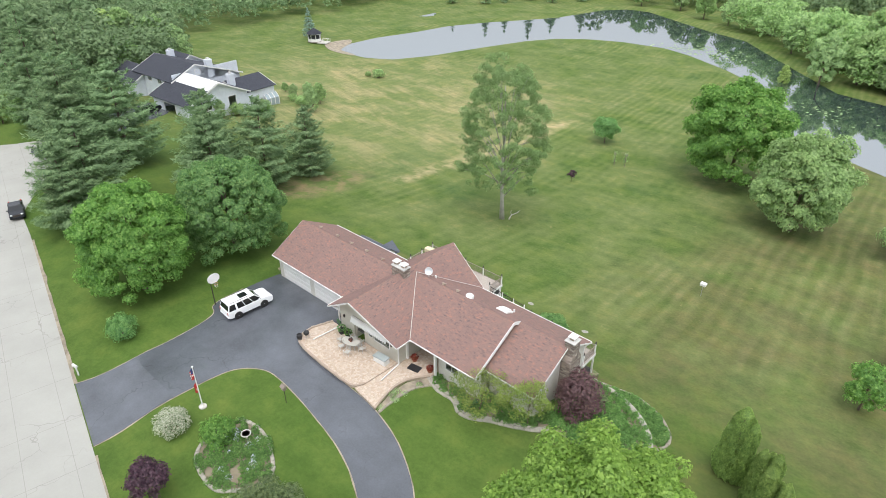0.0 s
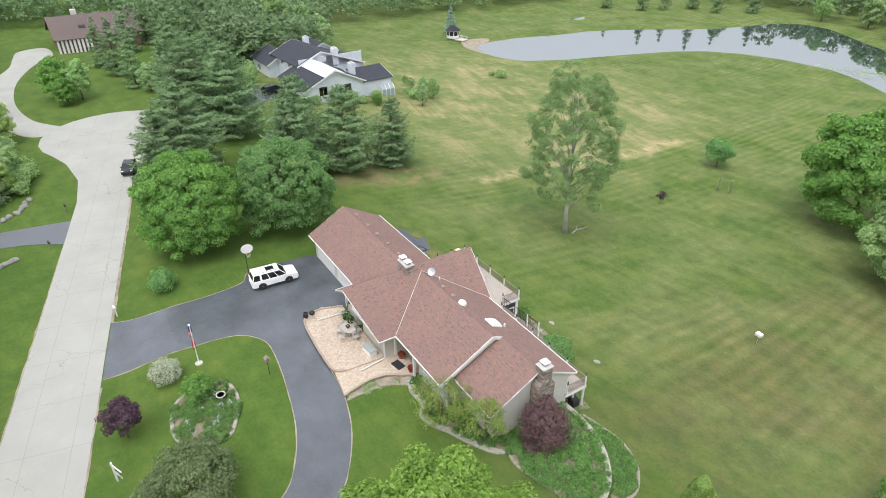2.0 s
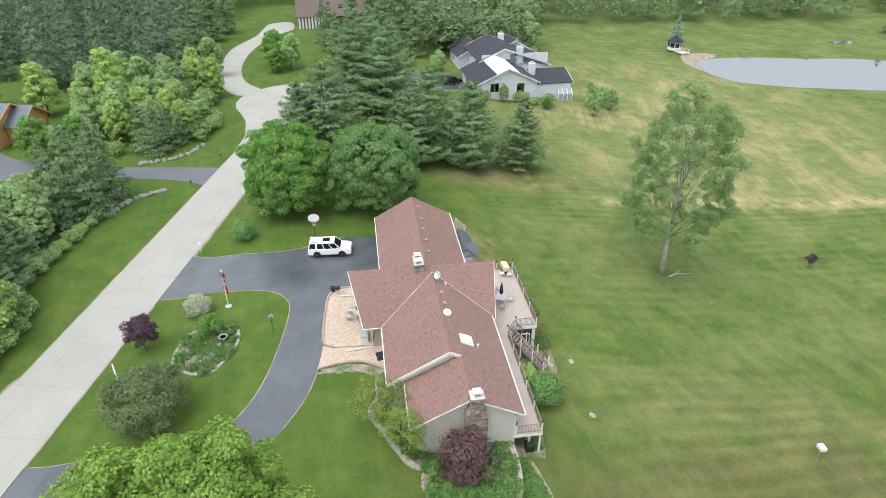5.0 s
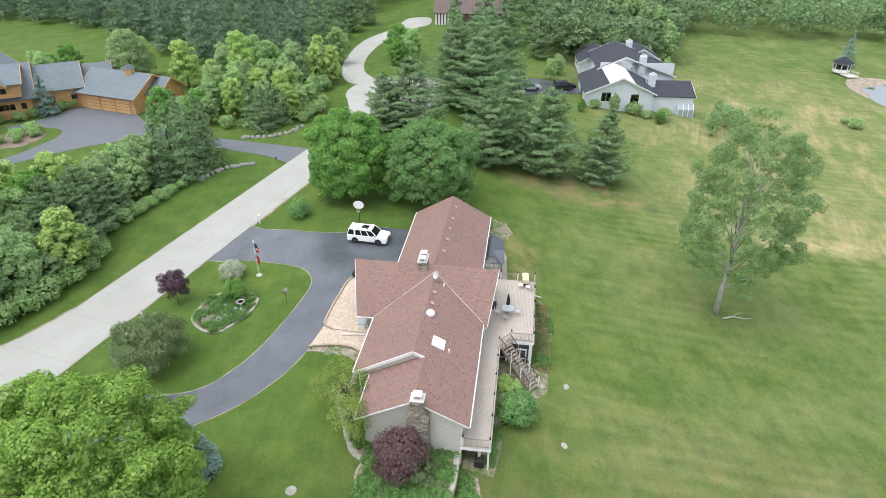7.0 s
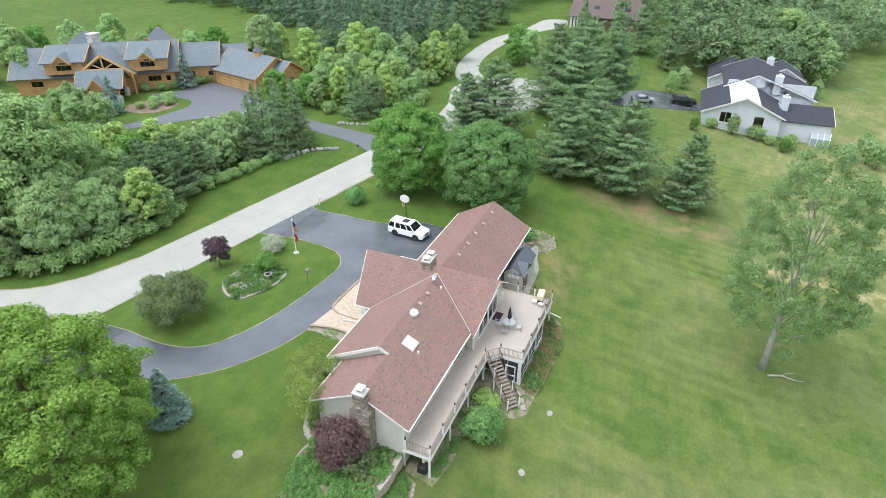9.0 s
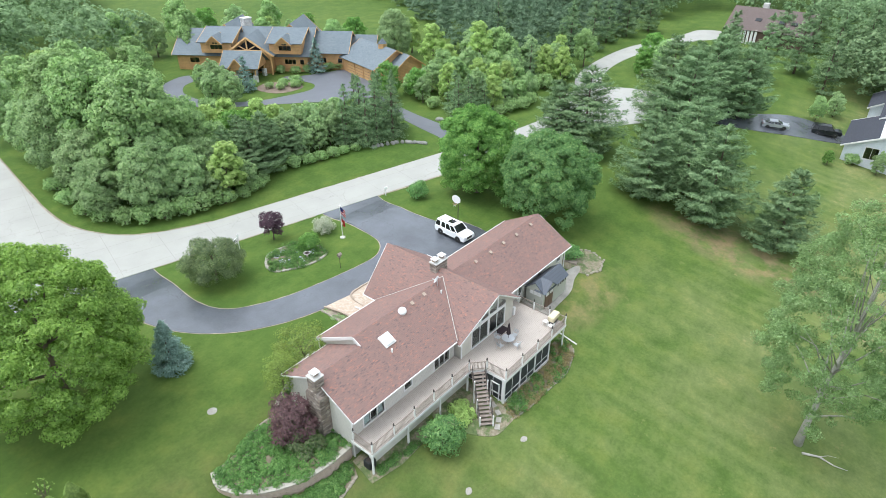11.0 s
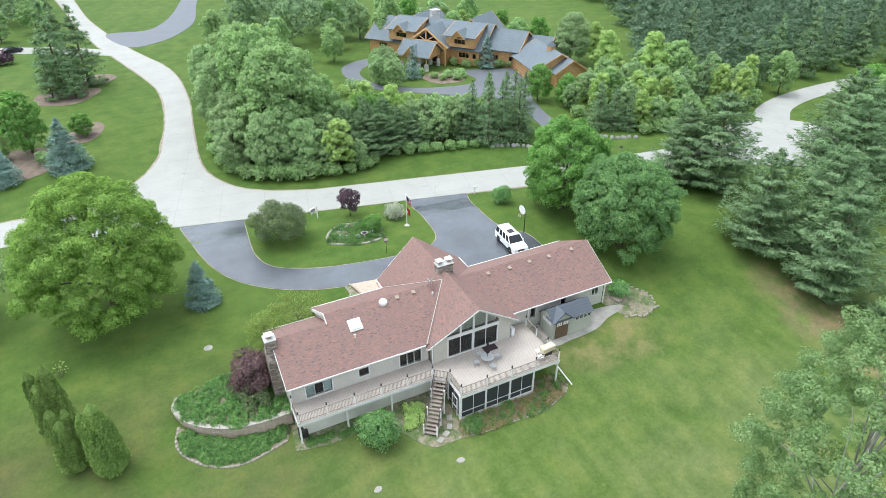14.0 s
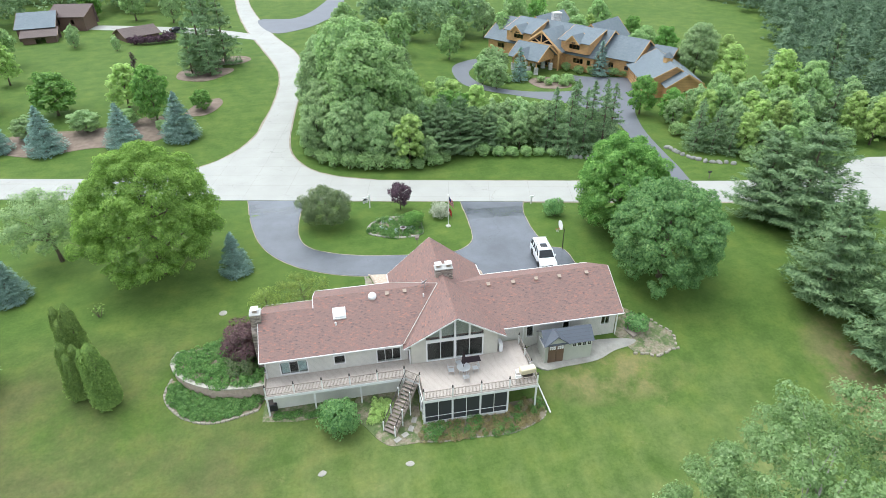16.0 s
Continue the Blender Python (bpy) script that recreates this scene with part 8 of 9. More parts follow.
def hanging_flag(name, z_top, h, w, stripes, label):
    fl1 = empty("drop", None)
    bpy.data.objects.remove(fl1)
    for k, (mat, a0, a1, b0, b1) in enumerate(stripes):
        bm = bmesh.new()
        cols_n = 6
        for j in range(cols_n):
            u0, u1 = a0 + (a1 - a0) * j / cols_n, a0 + (a1 - a0) * (j + 1) / cols_n
            wob = lambda u: 0.16 * math.sin(u * 11)
            pts = []
            for u, vv in ((u0, b0), (u1, b0), (u1, b1), (u0, b1)):
                pts.append((0.06 + u * w * 0.44 + 0.05 * vv, wob(u), z_top - vv * h - 0.62 * u * w))
            plate(bm, pts, (0, 0.008, 0))
        part(name, bm, mat, fp, label if k == 0 else "")


hanging_flag("flag_stripe", 4.35, 0.95, 1.3, [("red" if k % 2 == 0 else "flag_white", 0.0 if k > 3 else 0.42, 1.0, k / 7, (k + 1) / 7) for k in range(7)] + [("flag_blue", 0.0, 0.42, 0.0, 4 / 7)], "striped flag cloth")
hanging_flag("lower_flag", 2.75, 0.95, 0.8, [("red", 0.0, 1.0, 0.0, 1.0)], "red flag hanging slack")
bm = bmesh.new()
box(bm, 0.10, 0.20, -0.06, 0.10, 1.85, 2.1)
part("flag_emblem", bm, "tan_cover", fp)

# basketball hoop
hp = empty("basketball_hoop", at(17.3, 12.3, 0), "pole-mounted basketball hoop with white fan backboard", "basketball hoop")
bm = bmesh.new()
tube(bm, [(0, 0, -0.2), (0, 0, 2.9), (-0.5, -0.15, 3.35)], [0.06, 0.055, 0.045], 8)
part("pole", bm, "iron", hp)
bm = bmesh.new()
pts = [(0.68 * math.cos(radians(a1)), 0.55 * max(0, math.sin(radians(a1))) if True else 0) for a1 in range(0, 181, 15)]
pts = [(x, z + 0.25) for x, z in pts] + [(-0.60, -0.05), (-0.25, -0.30), (0.25, -0.30), (0.60, -0.05)]
plate(bm, [(-0.62, -x - 0.15, 3.35 + z) for x, z in pts], (0.05, 0, 0))
part("backboard", bm, "white", hp)
bm = bmesh.new()
rim = [(-0.92 + 0.23 * math.cos(6.2832 * k / 14), -0.15 + 0.23 * math.sin(6.2832 * k / 14), 3.1) for k in range(15)]
tube(bm, rim, [0.014] * 15, 5, False)
part("rim", bm, "red", hp)
bm = bmesh.new()
for k in range(12):
    a2 = 6.2832 * k / 12
    tube(bm, [(-0.92 + 0.22 * math.cos(a2), -0.15 + 0.22 * math.sin(a2), 3.1), (-0.92 + 0.13 * math.cos(a2 + 0.3), -0.15 + 0.13 * math.sin(a2 + 0.3), 2.7)], [0.006, 0.006], 4)
part("net", bm, "flag_white", hp)


def mailbox(x, y, turn, label, post="white", body="white"):
    mb1 = empty("mailbox", at(x, y, turn), label, "mailbox")
    bm = bmesh.new()
    box(bm, -0.05, 0.05, -0.05, 0.05, -0.1, 1.05)
    part("post", bm, post, mb1)
    bm = bmesh.new()
    pts = [(-0.12, 0), (0.12, 0), (0.12, 0.12), (0.085, 0.19), (0, 0.22), (-0.085, 0.19), (-0.12, 0.12)]
    plate(bm, [(px, -0.38, 1.05 + pz) for px, pz in pts], (0, 0.6, 0))
    part("box", bm, body, mb1)


mailbox(17.9, 26.3, 100, "white mailbox beside the driveway mouth")
mailbox(37.0, 31.2, -80, "dark mailbox at the verge", "timber", "mat_black")
mailbox(47.2, 28.6, -80, "dark mailbox at the verge", "timber", "mat_black")

# signpost with hanging board
sg = empty("yard_sign", at(-4.8, 29.4, 25), "white post with an arm and a hanging dark and white board", "sign")
bm = bmesh.new()
box(bm, -0.06, 0.06, -0.06, 0.06, -0.1, 2.1)
part("post", bm, "white", sg)
bm = bmesh.new()
box(bm, -1.2, 0.2, -0.04, 0.04, 1.78, 1.88)
part("arm", bm, "white", sg)
bm = bmesh.new()
soft_box(bm, -1.05, -0.25, -0.02, 0.02, 0.98, 1.35, 0.005)
board = part("board", bm, "white", sg)
bm = bmesh.new()
prism(bm, [(0.38 * math.cos(radians(a1)), 0.30 * math.sin(radians(a1))) for a1 in range(0, 181, 12)], -0.022, 0.022)
o2 = part("board_arch", bm, "mat_black", sg)
o2.matrix_basis = pose(-0.65, 0, 1.36, 90, 0, 0)
for sy in (-0.024, 0.024):
    bm = bmesh.new()
    box(bm, -0.92, -0.38, sy - 0.002, sy + 0.002, 1.12, 1.18)
    part("letter_bar", bm, "mat_black", board)
    bm = bmesh.new()
    box(bm, -0.85, -0.45, sy - 0.003, sy + 0.003, 1.44, 1.50)
    part("letter_bar", bm, "flag_white", board)

# bird house, bird bath, rings and the arbor
bh = empty("bird_feeder", at(-0.2, 15.8), "wooden bird house on a thin post", "bird house")
bm = bmesh.new()
tube(bm, [(0, 0, -0.1), (0, 0, 1.55)], [0.03, 0.03], 6)
part("post", bm, "iron", bh)
bm = bmesh.new()
soft_box(bm, -0.18, 0.18, -0.16, 0.16, 1.55, 1.9, 0.01)
part("house_box", bm, "timber", bh)
bm = bmesh.new()
plate(bm, [(-0.26, -0.24, 1.86), (0.26, -0.24, 1.86), (0.26, 0, 2.08), (-0.26, 0, 2.08)], (0, 0, 0.03))
plate(bm, [(-0.26, 0.24, 1.86), (0.26, 0.24, 1.86), (0.26, 0, 2.08), (-0.26, 0, 2.08)], (0, 0, 0.03))
part("roof", bm, "timber", bh)
bb = empty("bird_bath", at(-1.3, 20.4), "pale stone bird bath in the flower bed", "bird bath")
bm = bmesh.new()
lathe(bm, [(0.22, 0), (0.12, 0.1), (0.1, 0.55), (0.2, 0.66)], 14)
part("pedestal", bm, "concrete", bb)
bm = bmesh.new()
lathe(bm, [(0.2, 0.66), (0.42, 0.76), (0.42, 0.8), (0.36, 0.8), (0.1, 0.72)], 18)
part("bowl", bm, "concrete", bb)
bm = bmesh.new()
lathe(bm, [(0.35, 0.79), (0.18, 0.79), (0.01, 0.79)], 18)
part("bath_water", bm, "timber", bb)
ar = empty("garden_arbor", at(12.2, -69.3, 25), "thin weathered timber arbor with climbing leaves", "arbor")
for x in (-1.0, 1.0):
    for y in (-0.5, 0.5):
        bm = bmesh.new()
        box(bm, x - 0.05, x + 0.05, y - 0.05, y + 0.05, -0.1, 2.3)
        part("post", bm, "timber", ar)
for x in np.linspace(-1.2, 1.2, 7):
    bm = bmesh.new()
    box(bm, x - 0.03, x + 0.03, -0.75, 0.75, 2.3, 2.4)
    part("slat", bm, "timber", ar)
rg4 = np.random.default_rng(8)
pp = np.stack([rg4.choice([-1.0, 1.0], 260) + rg4.normal(size=260) * 0.2, rg4.uniform(-0.6, 0.6, 260), rg4.uniform(0.6, 2.6, 260)], 1)
v, q, _ = cards(rg4, pp, unit(rg4.normal(size=(260, 3))), 0.13)
mesh_from("vine", v, q, "wood", ar)
wf = empty("lawn_marker", at(-18.3, -32.4), "white square board on a thin lawn post", "sign")
bm = bmesh.new()
tube(bm, [(0, 0, -0.1), (0, 0, 1.6)], [0.03, 0.03], 6)
part("post", bm, "steel", wf)
bm = bmesh.new()
soft_box(bm, -0.35, 0.35, -0.28, 0.28, 1.6, 1.95, 0.03)
part("box", bm, "white", wf)


# ---- vehicles ----
def wheel(parent, x, y, r, side):
    bm = bmesh.new()
    n = 18
    lathe(bm, [(r * 0.62, -0.11), (r * 0.94, -0.11), (r, -0.07), (r, 0.07), (r * 0.94, 0.11), (r * 0.62, 0.11)], n)
    ty = part("tyre", bm, "rubber", parent)
    ty.matrix_basis = pose(x, y, r, 90, 0, 0)
    bm = bmesh.new()
    lathe(bm, [(r * 0.63, -0.09), (r * 0.6, 0.09), (r * 0.12, 0.10), (r * 0.1, 0.115)], 12)
    ri = part("rim", bm, "rim", ty)
    ri.matrix_basis = pose(0, 0, 0, 0 if side < 0 else 180, 0, 0)


def vehicle(name, m, L, W, H, lower, upper, paint, label, r, axles, roof_rack=False, sun=False):
    """A car: side outline swept across its width, glazed cabin narrowing upwards. lower and upper: (x, z) lists from the tail to the nose."""
    car = empty(name, m, label, "car")
    bm = bmesh.new()
    prof = lower
    rows = []
    for y, k in ((-W / 2 + 0.02, 0.94), (-W / 2 + 0.10, 1.0), (W / 2 - 0.10, 1.0), (W / 2 - 0.02, 0.94)):
        rows.append([bm.verts.new((x * (0.985 if k < 1 else 1), y, 0.30 + (z - 0.30) * k)) for x, z in prof])
    for a1, b1 in zip(rows, rows[1:]):
        for i in range(len(prof)):
            j = (i + 1) % len(prof)
            bm.faces.new((a1[i], a1[j], b1[j], b1[i]))
    bm.faces.new(rows[0][::-1])
    bm.faces.new(rows[-1])
    bmesh.ops.bevel(bm, geom=[e for e in bm.edges if e.calc_face_angle(0) > 0.35], offset=0.05, segments=2, affect="EDGES", clamp_overlap=True)
    part("body", bm, paint, car, smooth=False)
    base_z, top_z = upper[0][1], max(z for _, z in upper)
    xs = [x for x, _ in upper]

    def cab(inset, z_shift=0.0, grow=0.0):
        bm = bmesh.new()
        rows = []
        for s in (-1, 1):
            rows.append([bm.verts.new((x, s * (W / 2 - 0.06 + grow - inset * (z - base_z) / (top_z - base_z)), z + z_shift)) for x, z in upper])
        n = len(upper)
        for i in range(n):
            j = (i + 1) % n
            bm.faces.new((rows[0][i], rows[0][j], rows[1][j], rows[1][i]))
        bm.faces.new(rows[0][::-1])
        bm.faces.new(rows[1])
        return bm

    part("glasshouse", cab(0.17), "car_glass", car)
    bm = bmesh.new()
    (x0, z0), (x1, z1), (x2, z2), (x3, z3) = upper[0], upper[1], upper[2], upper[3]
    wt_ = W / 2 - 0.06 - 0.17 + 0.015
    soft_box(bm, x1 - 0.10, x2 + 0.06, -wt_ - 0.03, wt_ + 0.03, top_z - 0.11, top_z + 0.045, 0.07, 3)
    part("roof", bm, paint, car)
    wb = W / 2 - 0.05
    cuts = np.linspace(0, 1, 5)
    for s in (-1, 1):
        for k in cuts:
            xb, xt = x0 + (x3 - x0) * k, x1 + (x2 - x1) * k
            bm = bmesh.new()
            bar(bm, (xb, s * (wb + 0.002), z0), (xt, s * (wt_ - 0.005), top_z), 0.11 if k in (0, 1) else (0.20 if k == 0.25 else 0.12), 0.03)
            part("pillar", bm, paint, car)
        bm = bmesh.new()
        soft_box(bm, x3 - 0.42, x3 - 0.27, s * (W / 2 + 0.10) - 0.09, s * (W / 2 + 0.10) + 0.09, z0 - 0.02, z0 + 0.16, 0.03)
        part("mirror", bm, paint, car)
        bm = bmesh.new()
        box(bm, -L / 2 + 0.005, -L / 2 + 0.10, s * (W / 2 - 0.18) - 0.10, s * (W / 2 - 0.18) + 0.10, 0.80, 1.12)
        part("tail_lamp", bm, "lamp_red", car)
        bm = bmesh.new()
        soft_box(bm, L / 2 - 0.22, L / 2 - 0.03, s * (W / 2 - 0.28) - 0.16, s * (W / 2 - 0.28) + 0.16, 0.78, 0.96, 0.03)
        part("headlight", bm, "steel", car)
        for xx in axles:
            bm = bmesh.new()
            tube(bm, [(xx, s * (W / 2 - 0.16), r), (xx, s * (W / 2 - 0.012), r)], [r * 1.18, r * 1.18], 20)
            part("wheel_arch", bm, "mat_black", car)
            wheel(car, xx, s * (W / 2 - 0.10), r, s)
        if roof_rack:
            bm = bmesh.new()
            bar(bm, (x1 + 0.15, s * (wt_ - 0.1), top_z + 0.09), (x2 - 0.25, s * (wt_ - 0.1), top_z + 0.09), 0.03)
            part("roof_rail", bm, "iron", car)
        bm = bmesh.new()
        box(bm, axles[0] + r * 1.3, axles[1] - r * 1.3, s * (W / 2 - 0.01) - 0.03, s * (W / 2 - 0.01) + 0.03, 0.30, 0.40)
        part("running_board", bm, "mat_black", car)
    bm = bmesh.new()
    soft_box(bm, L / 2 - 0.06, L / 2 + 0.015, -0.45, 0.45, 0.62, 0.92, 0.02)
    part("radiator_screen", bm, "iron", car)
    bm = bmesh.new()
    soft_box(bm, -L / 2 - 0.03, -L / 2 + 0.10, -W / 2 + 0.12, W / 2 - 0.12, 0.42, 0.64, 0.03)
    part("rear_bumper", bm, paint, car)
    bm = bmesh.new()
    box(bm, -L / 2 - 0.012, -L / 2 + 0.01, -0.16, 0.16, 0.82, 0.92)
    part("plate_bar", bm, "flag_white", car)
    if sun:
        bm = bmesh.new()
        soft_box(bm, x2 - 1.35, x2 - 0.45, -0.42, 0.42, top_z + 0.03, top_z + 0.05, 0.01)
        part("sunroof", bm, "car_glass", car)
    return car


suv_low = [(-2.52, 0.42), (-2.56, 0.75), (-2.54, 1.12), (-2.45, 1.20), (1.12, 1.20), (1.9, 1.15), (2.38, 1.05), (2.54, 0.90), (2.56, 0.55), (2.45, 0.36), (-2.4, 0.36)]
suv_up = [(-2.46, 1.18), (-2.24, 1.86), (0.55, 1.88), (1.30, 1.18)]
sedan_low = [(-2.3, 0.40), (-2.36, 0.70), (-2.30, 0.98), (-1.7, 1.02), (1.1, 0.98), (1.9, 0.88), (2.3, 0.74), (2.36, 0.5), (2.25, 0.32), (-2.2, 0.32)]
sedan_up = [(-1.85, 1.0), (-1.05, 1.42), (0.25, 1.44), (1.15, 0.98)]
vehicle("sport_utility_vehicle", at(14.15, 10.35, -94, 1.0, 0.04), 5.13, 2.0, 1.95, suv_low, suv_up, "car_white", "white full-size sport utility vehicle parked on the asphalt", 0.39, (-1.5, 1.45), True, True)
vehicle("parked_car", at(57.6, 18.9, 165, 1.0, 0.05), 4.7, 1.82, 1.45, sedan_low, sedan_up, "car_black", "black car parked at the street's edge", 0.33, (-1.4, 1.4))
vehicle("parked_suv", at(92.6, -16.2, -75, 1.0, 0.06), 4.9, 1.95, 1.8, suv_low, suv_up, "car_black", "dark sport utility vehicle before the white house", 0.37, (-1.5, 1.45), True)
vehicle("silver_car", at(86.5, -8.5, -70, 1.0, 0.06), 4.7, 1.82, 1.45, sedan_low, sedan_up, "car_silver", "silver car on the dark drive", 0.33, (-1.4, 1.4))


# ---- neighbouring houses ----
def gable_block(parent, cx, cy, rot, L, W, z0, eave, ridge, wallm, roofm, over=0.5, wins=(), trimm="white", off=0.0, lowl=0.0, lowr=0.0):
    """A block with its ridge along local x. off: ridge shift across; lowl, lowr: eave drop on the two sides. wins: (side, s, z, w, h, cols), side in f, b, l, r."""
    m = pose(cx, cy, 0, 0, 0, rot)

    def loc(p):
        return (m @ Vector(p))[:]

    el, er = eave - lowl, eave - lowr
    yl, yr = -W / 2, W / 2
    bm = bmesh.new()
    holes = {"f": [], "b": [], "l": [], "r": []}
    for side, s, z, w, h, c in wins:
        holes[side].append((s, s + w, z, z + h))
    P = {"f": ((-L / 2, yl), (L / 2, yl), el), "b": ((L / 2, yr), (-L / 2, yr), er), "r": ((L / 2, yl + 0.2), (L / 2, yr - 0.2), min(el, er)), "l": ((-L / 2, yr - 0.2), (-L / 2, yl + 0.2), min(el, er))}
    for side, (p, q, top_z) in P.items():
        wall(bm, loc((*p, 0))[:2], loc((*q, 0))[:2], z0, top_z, 0.2, holes[side])
    for sx in (-1, 1):
        x = sx * L / 2
        plate(bm, [loc((x, yl, min(el, er))), loc((x, yl, el)), loc((x, off, ridge - 0.1)), loc((x, yr, er)), loc((x, yr, min(el, er)))], m.to_3x3() @ Vector((-sx * 0.2, 0, 0)))
    part("wall", bm, wallm, parent)
    kl, kr = (ridge - el) / (off - yl), (ridge - er) / (yr - off)
    xo = L / 2 + over
    for y, k, e in ((yl - over, kl, el), (yr + over, kr, er)):
        z = e - k * over
        slope([loc((-xo, y, z + 0.1)), loc((xo, y, z + 0.1)), loc((xo, off, ridge + 0.1)), loc((-xo, off, ridge + 0.1))], parent, roofm)
    for sx in (-1, 1):
        bm = bmesh.new()
        a1, b1, c1 = loc((sx * (xo + 0.03), yl - over, el - kl * over)), loc((sx * (xo + 0.03), off, ridge)), loc((sx * (xo + 0.03), yr + over, er - kr * over))
        bar(bm, a1, b1, 0.08, 0.26)
        bar(bm, b1, c1, 0.08, 0.26)
        part("rake_board", bm, trimm, parent)
    for side, s, z, w, h, c in wins:
        p, q, _ = P[side]
        p, q = Vector(loc((*p, 0))), Vector(loc((*q, 0)))
        d = (q - p).normalized()
        o = Vector((d.y, -d.x, 0))
        window(parent, p + d * s + Vector((0, 0, z)), d, w, h, o, c, frame_w=0.10, frame_mat=trimm)
    # added dark slab: the unlit look of the room is in its colour
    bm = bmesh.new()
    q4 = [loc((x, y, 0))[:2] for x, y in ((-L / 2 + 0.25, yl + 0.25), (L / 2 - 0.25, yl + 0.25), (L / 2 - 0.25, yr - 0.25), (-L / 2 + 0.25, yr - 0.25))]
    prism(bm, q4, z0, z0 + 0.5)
    part("dark_room_fill", bm, "dark_room", parent)


# white house
wh = empty("white_house", None, "rambling white house with charcoal roofs and white chimneys", "house")
gable_block(wh, 91.0, -27.2, 4, 13.6, 14.2, -7.2, -0.9, 2.25, "white_siding", "roof_dark", 0.6, [("l", 3.0, -2.9, 2.0, 2.0, 2), ("l", 9.2, -3.4, 1.8, 2.2, 1), ("l", 2.4, -6.0, 2.6, 0.5, 3), ("f", 9.0, -3.4, 1.6, 1.4, 2), ("b", 4.0, -4.4, 4.2, 2.6, 1)], off=-0.2)
for sy in (-1, 1):
    mm = pose(91.0, -27.2, 0, 0, 0, 4)
    e1 = lambda x, d: mm @ Vector((x, -0.2 + sy * d, 2.42 - 0.455 * d))
    bm = bmesh.new()
    plate(bm, [e1(-7.2, 0), e1(7.2, 0), e1(7.2, 2.7), e1(-7.2, 2.7)], (0, 0, -0.05))
    part("roof_membrane", bm, "white", wh, "bare white roof underlay")
gable_block(wh, 104.0, -31.8, 4, 15.0, 17.0, -7.0, 1.2, 3.7, "white_siding", "roof_dark", 0.6, [("l", 5.6, 1.3, 1.3, 1.1, 2), ("b", 5.0, -0.2, 1.4, 1.2, 2), ("b", 9.0, -0.2, 1.4, 1.2, 2)], off=2.8, lowl=1.5)
gable_block(wh, 113.0, -24.5, 4, 10.0, 9.0, -5.6, -0.6, 1.8, "white_siding", "roof_dark", 0.5, [("b", 3.0, -3.0, 1.6, 1.2, 2)])
gable_block(wh, 112.5, -35.0, 4, 7.0, 8.0, -7.0, 0.4, 2.6, "white_siding", "roof_dark", 0.5)
gable_block(wh, 91.4, -39.4, -86, 9.0, 6.4, -9.0, -2.4, -0.6, "white_siding", "roof_dark", 0.4, [("r", 1.0, -5.2, 1.0, 2.0, 1)], off=2.4)
for x, y, z0, z1 in ((97.1, -33.5, 0, 4.1), (111.5, -32.0, 0, 4.2), (91.5, -35.2, -4, 1.6)):
    bm = bmesh.new()
    soft_box(bm, x - 0.6, x + 0.6, y - 0.75, y + 0.75, z0, z1 - 0.2, 0.05)
    ch = part("chimney", bm, "white_siding", wh)
    bm = bmesh.new()
    soft_box(bm, x - 0.3, x + 0.3, y - 0.3, y + 0.3, z1 - 0.2, z1 + 0.15, 0.04)
    part("flue", bm, "cap", ch)
for k in range(4):
    bm = bmesh.new()
    y = -41.0 - k * 1.1
    bar(bm, (88.5, y, -4.0), (87.3, y, -5.0), 0.12)
    bar(bm, (87.3, y, -5.0), (87.3, y, -7.6), 0.12)
    part("sunroom_rib", bm, "white", wh)
    if k < 3:
        bm = bmesh.new()
        plate(bm, [(88.5, y - 0.06, -4.02), (88.5, y - 1.04, -4.02), (87.3, y - 1.04, -5.02), (87.3, y - 0.06, -5.02)], (0, 0, -0.03))
        part("sunroom_pane", bm, "sun_pane", wh)
        bm = bmesh.new()
        plate(bm, [(87.28, y - 0.06, -5.05), (87.28, y - 1.04, -5.05), (87.28, y - 1.04, -7.4), (87.28, y - 0.06, -7.4)], (0.03, 0, 0))
        part("sunroom_pane", bm, "sun_pane", wh)

# log house
lh = empty("log_house", None, "large honey-coloured log house with slate-grey roofs and gables", "house")
UX, UY = -0.58, 0.815
BX, BY = 0.815, 0.58


def lhp(s, d):
    """A point s along the facade from the big block's south-east corner and d behind it."""
    return 50.6 + UX * s + BX * d, 84.0 + UY * s + BY * d


LR = math.degrees(math.atan2(-UY, -UX))
LG = math.degrees(math.atan2(BY, BX))
ZG = -0.5


def along(s, d, L, W, z0, eave, ridge, over=0.8, wins=(), off=0.0):
    x, y = lhp(s, d)
    gable_block(lh, x, y, LR, L, W, z0, eave, ridge, "log", "roof_slate", over, wins, "log_door", off)


def across(s, d, L, W, z0, eave, ridge, over=0.6, wins=()):
    x, y = lhp(s, d)
    gable_block(lh, x, y, LG, L, W, z0, eave, ridge, "log", "roof_slate", over, wins, "log_door")


along(8.2, 7.5, 16.8, 13.0, ZG, 3.85, 8.2, 1.0, [("f", 11.4, 1.3, 2.6, 1.1, 3), ("f", 15.0, 1.3, 0.9, 1.1, 1)])
along(23.8, 7.5, 14.0, 13.0, ZG, 3.6, 7.6, 0.9, [("f", 3.0, 1.3, 2.2, 1.1, 2)])
along(-4.4, 8.5, 8.6, 10.2, ZG, 3.9, 7.2, 0.8, [("f", 2.6, 1.2, 1.2, 1.1, 2), ("f", 6.6, 1.2, 1.0, 1.0, 1)])
along(-11.6, 11.2, 5.6, 7.0, ZG, 3.3, 5.9, 0.6)
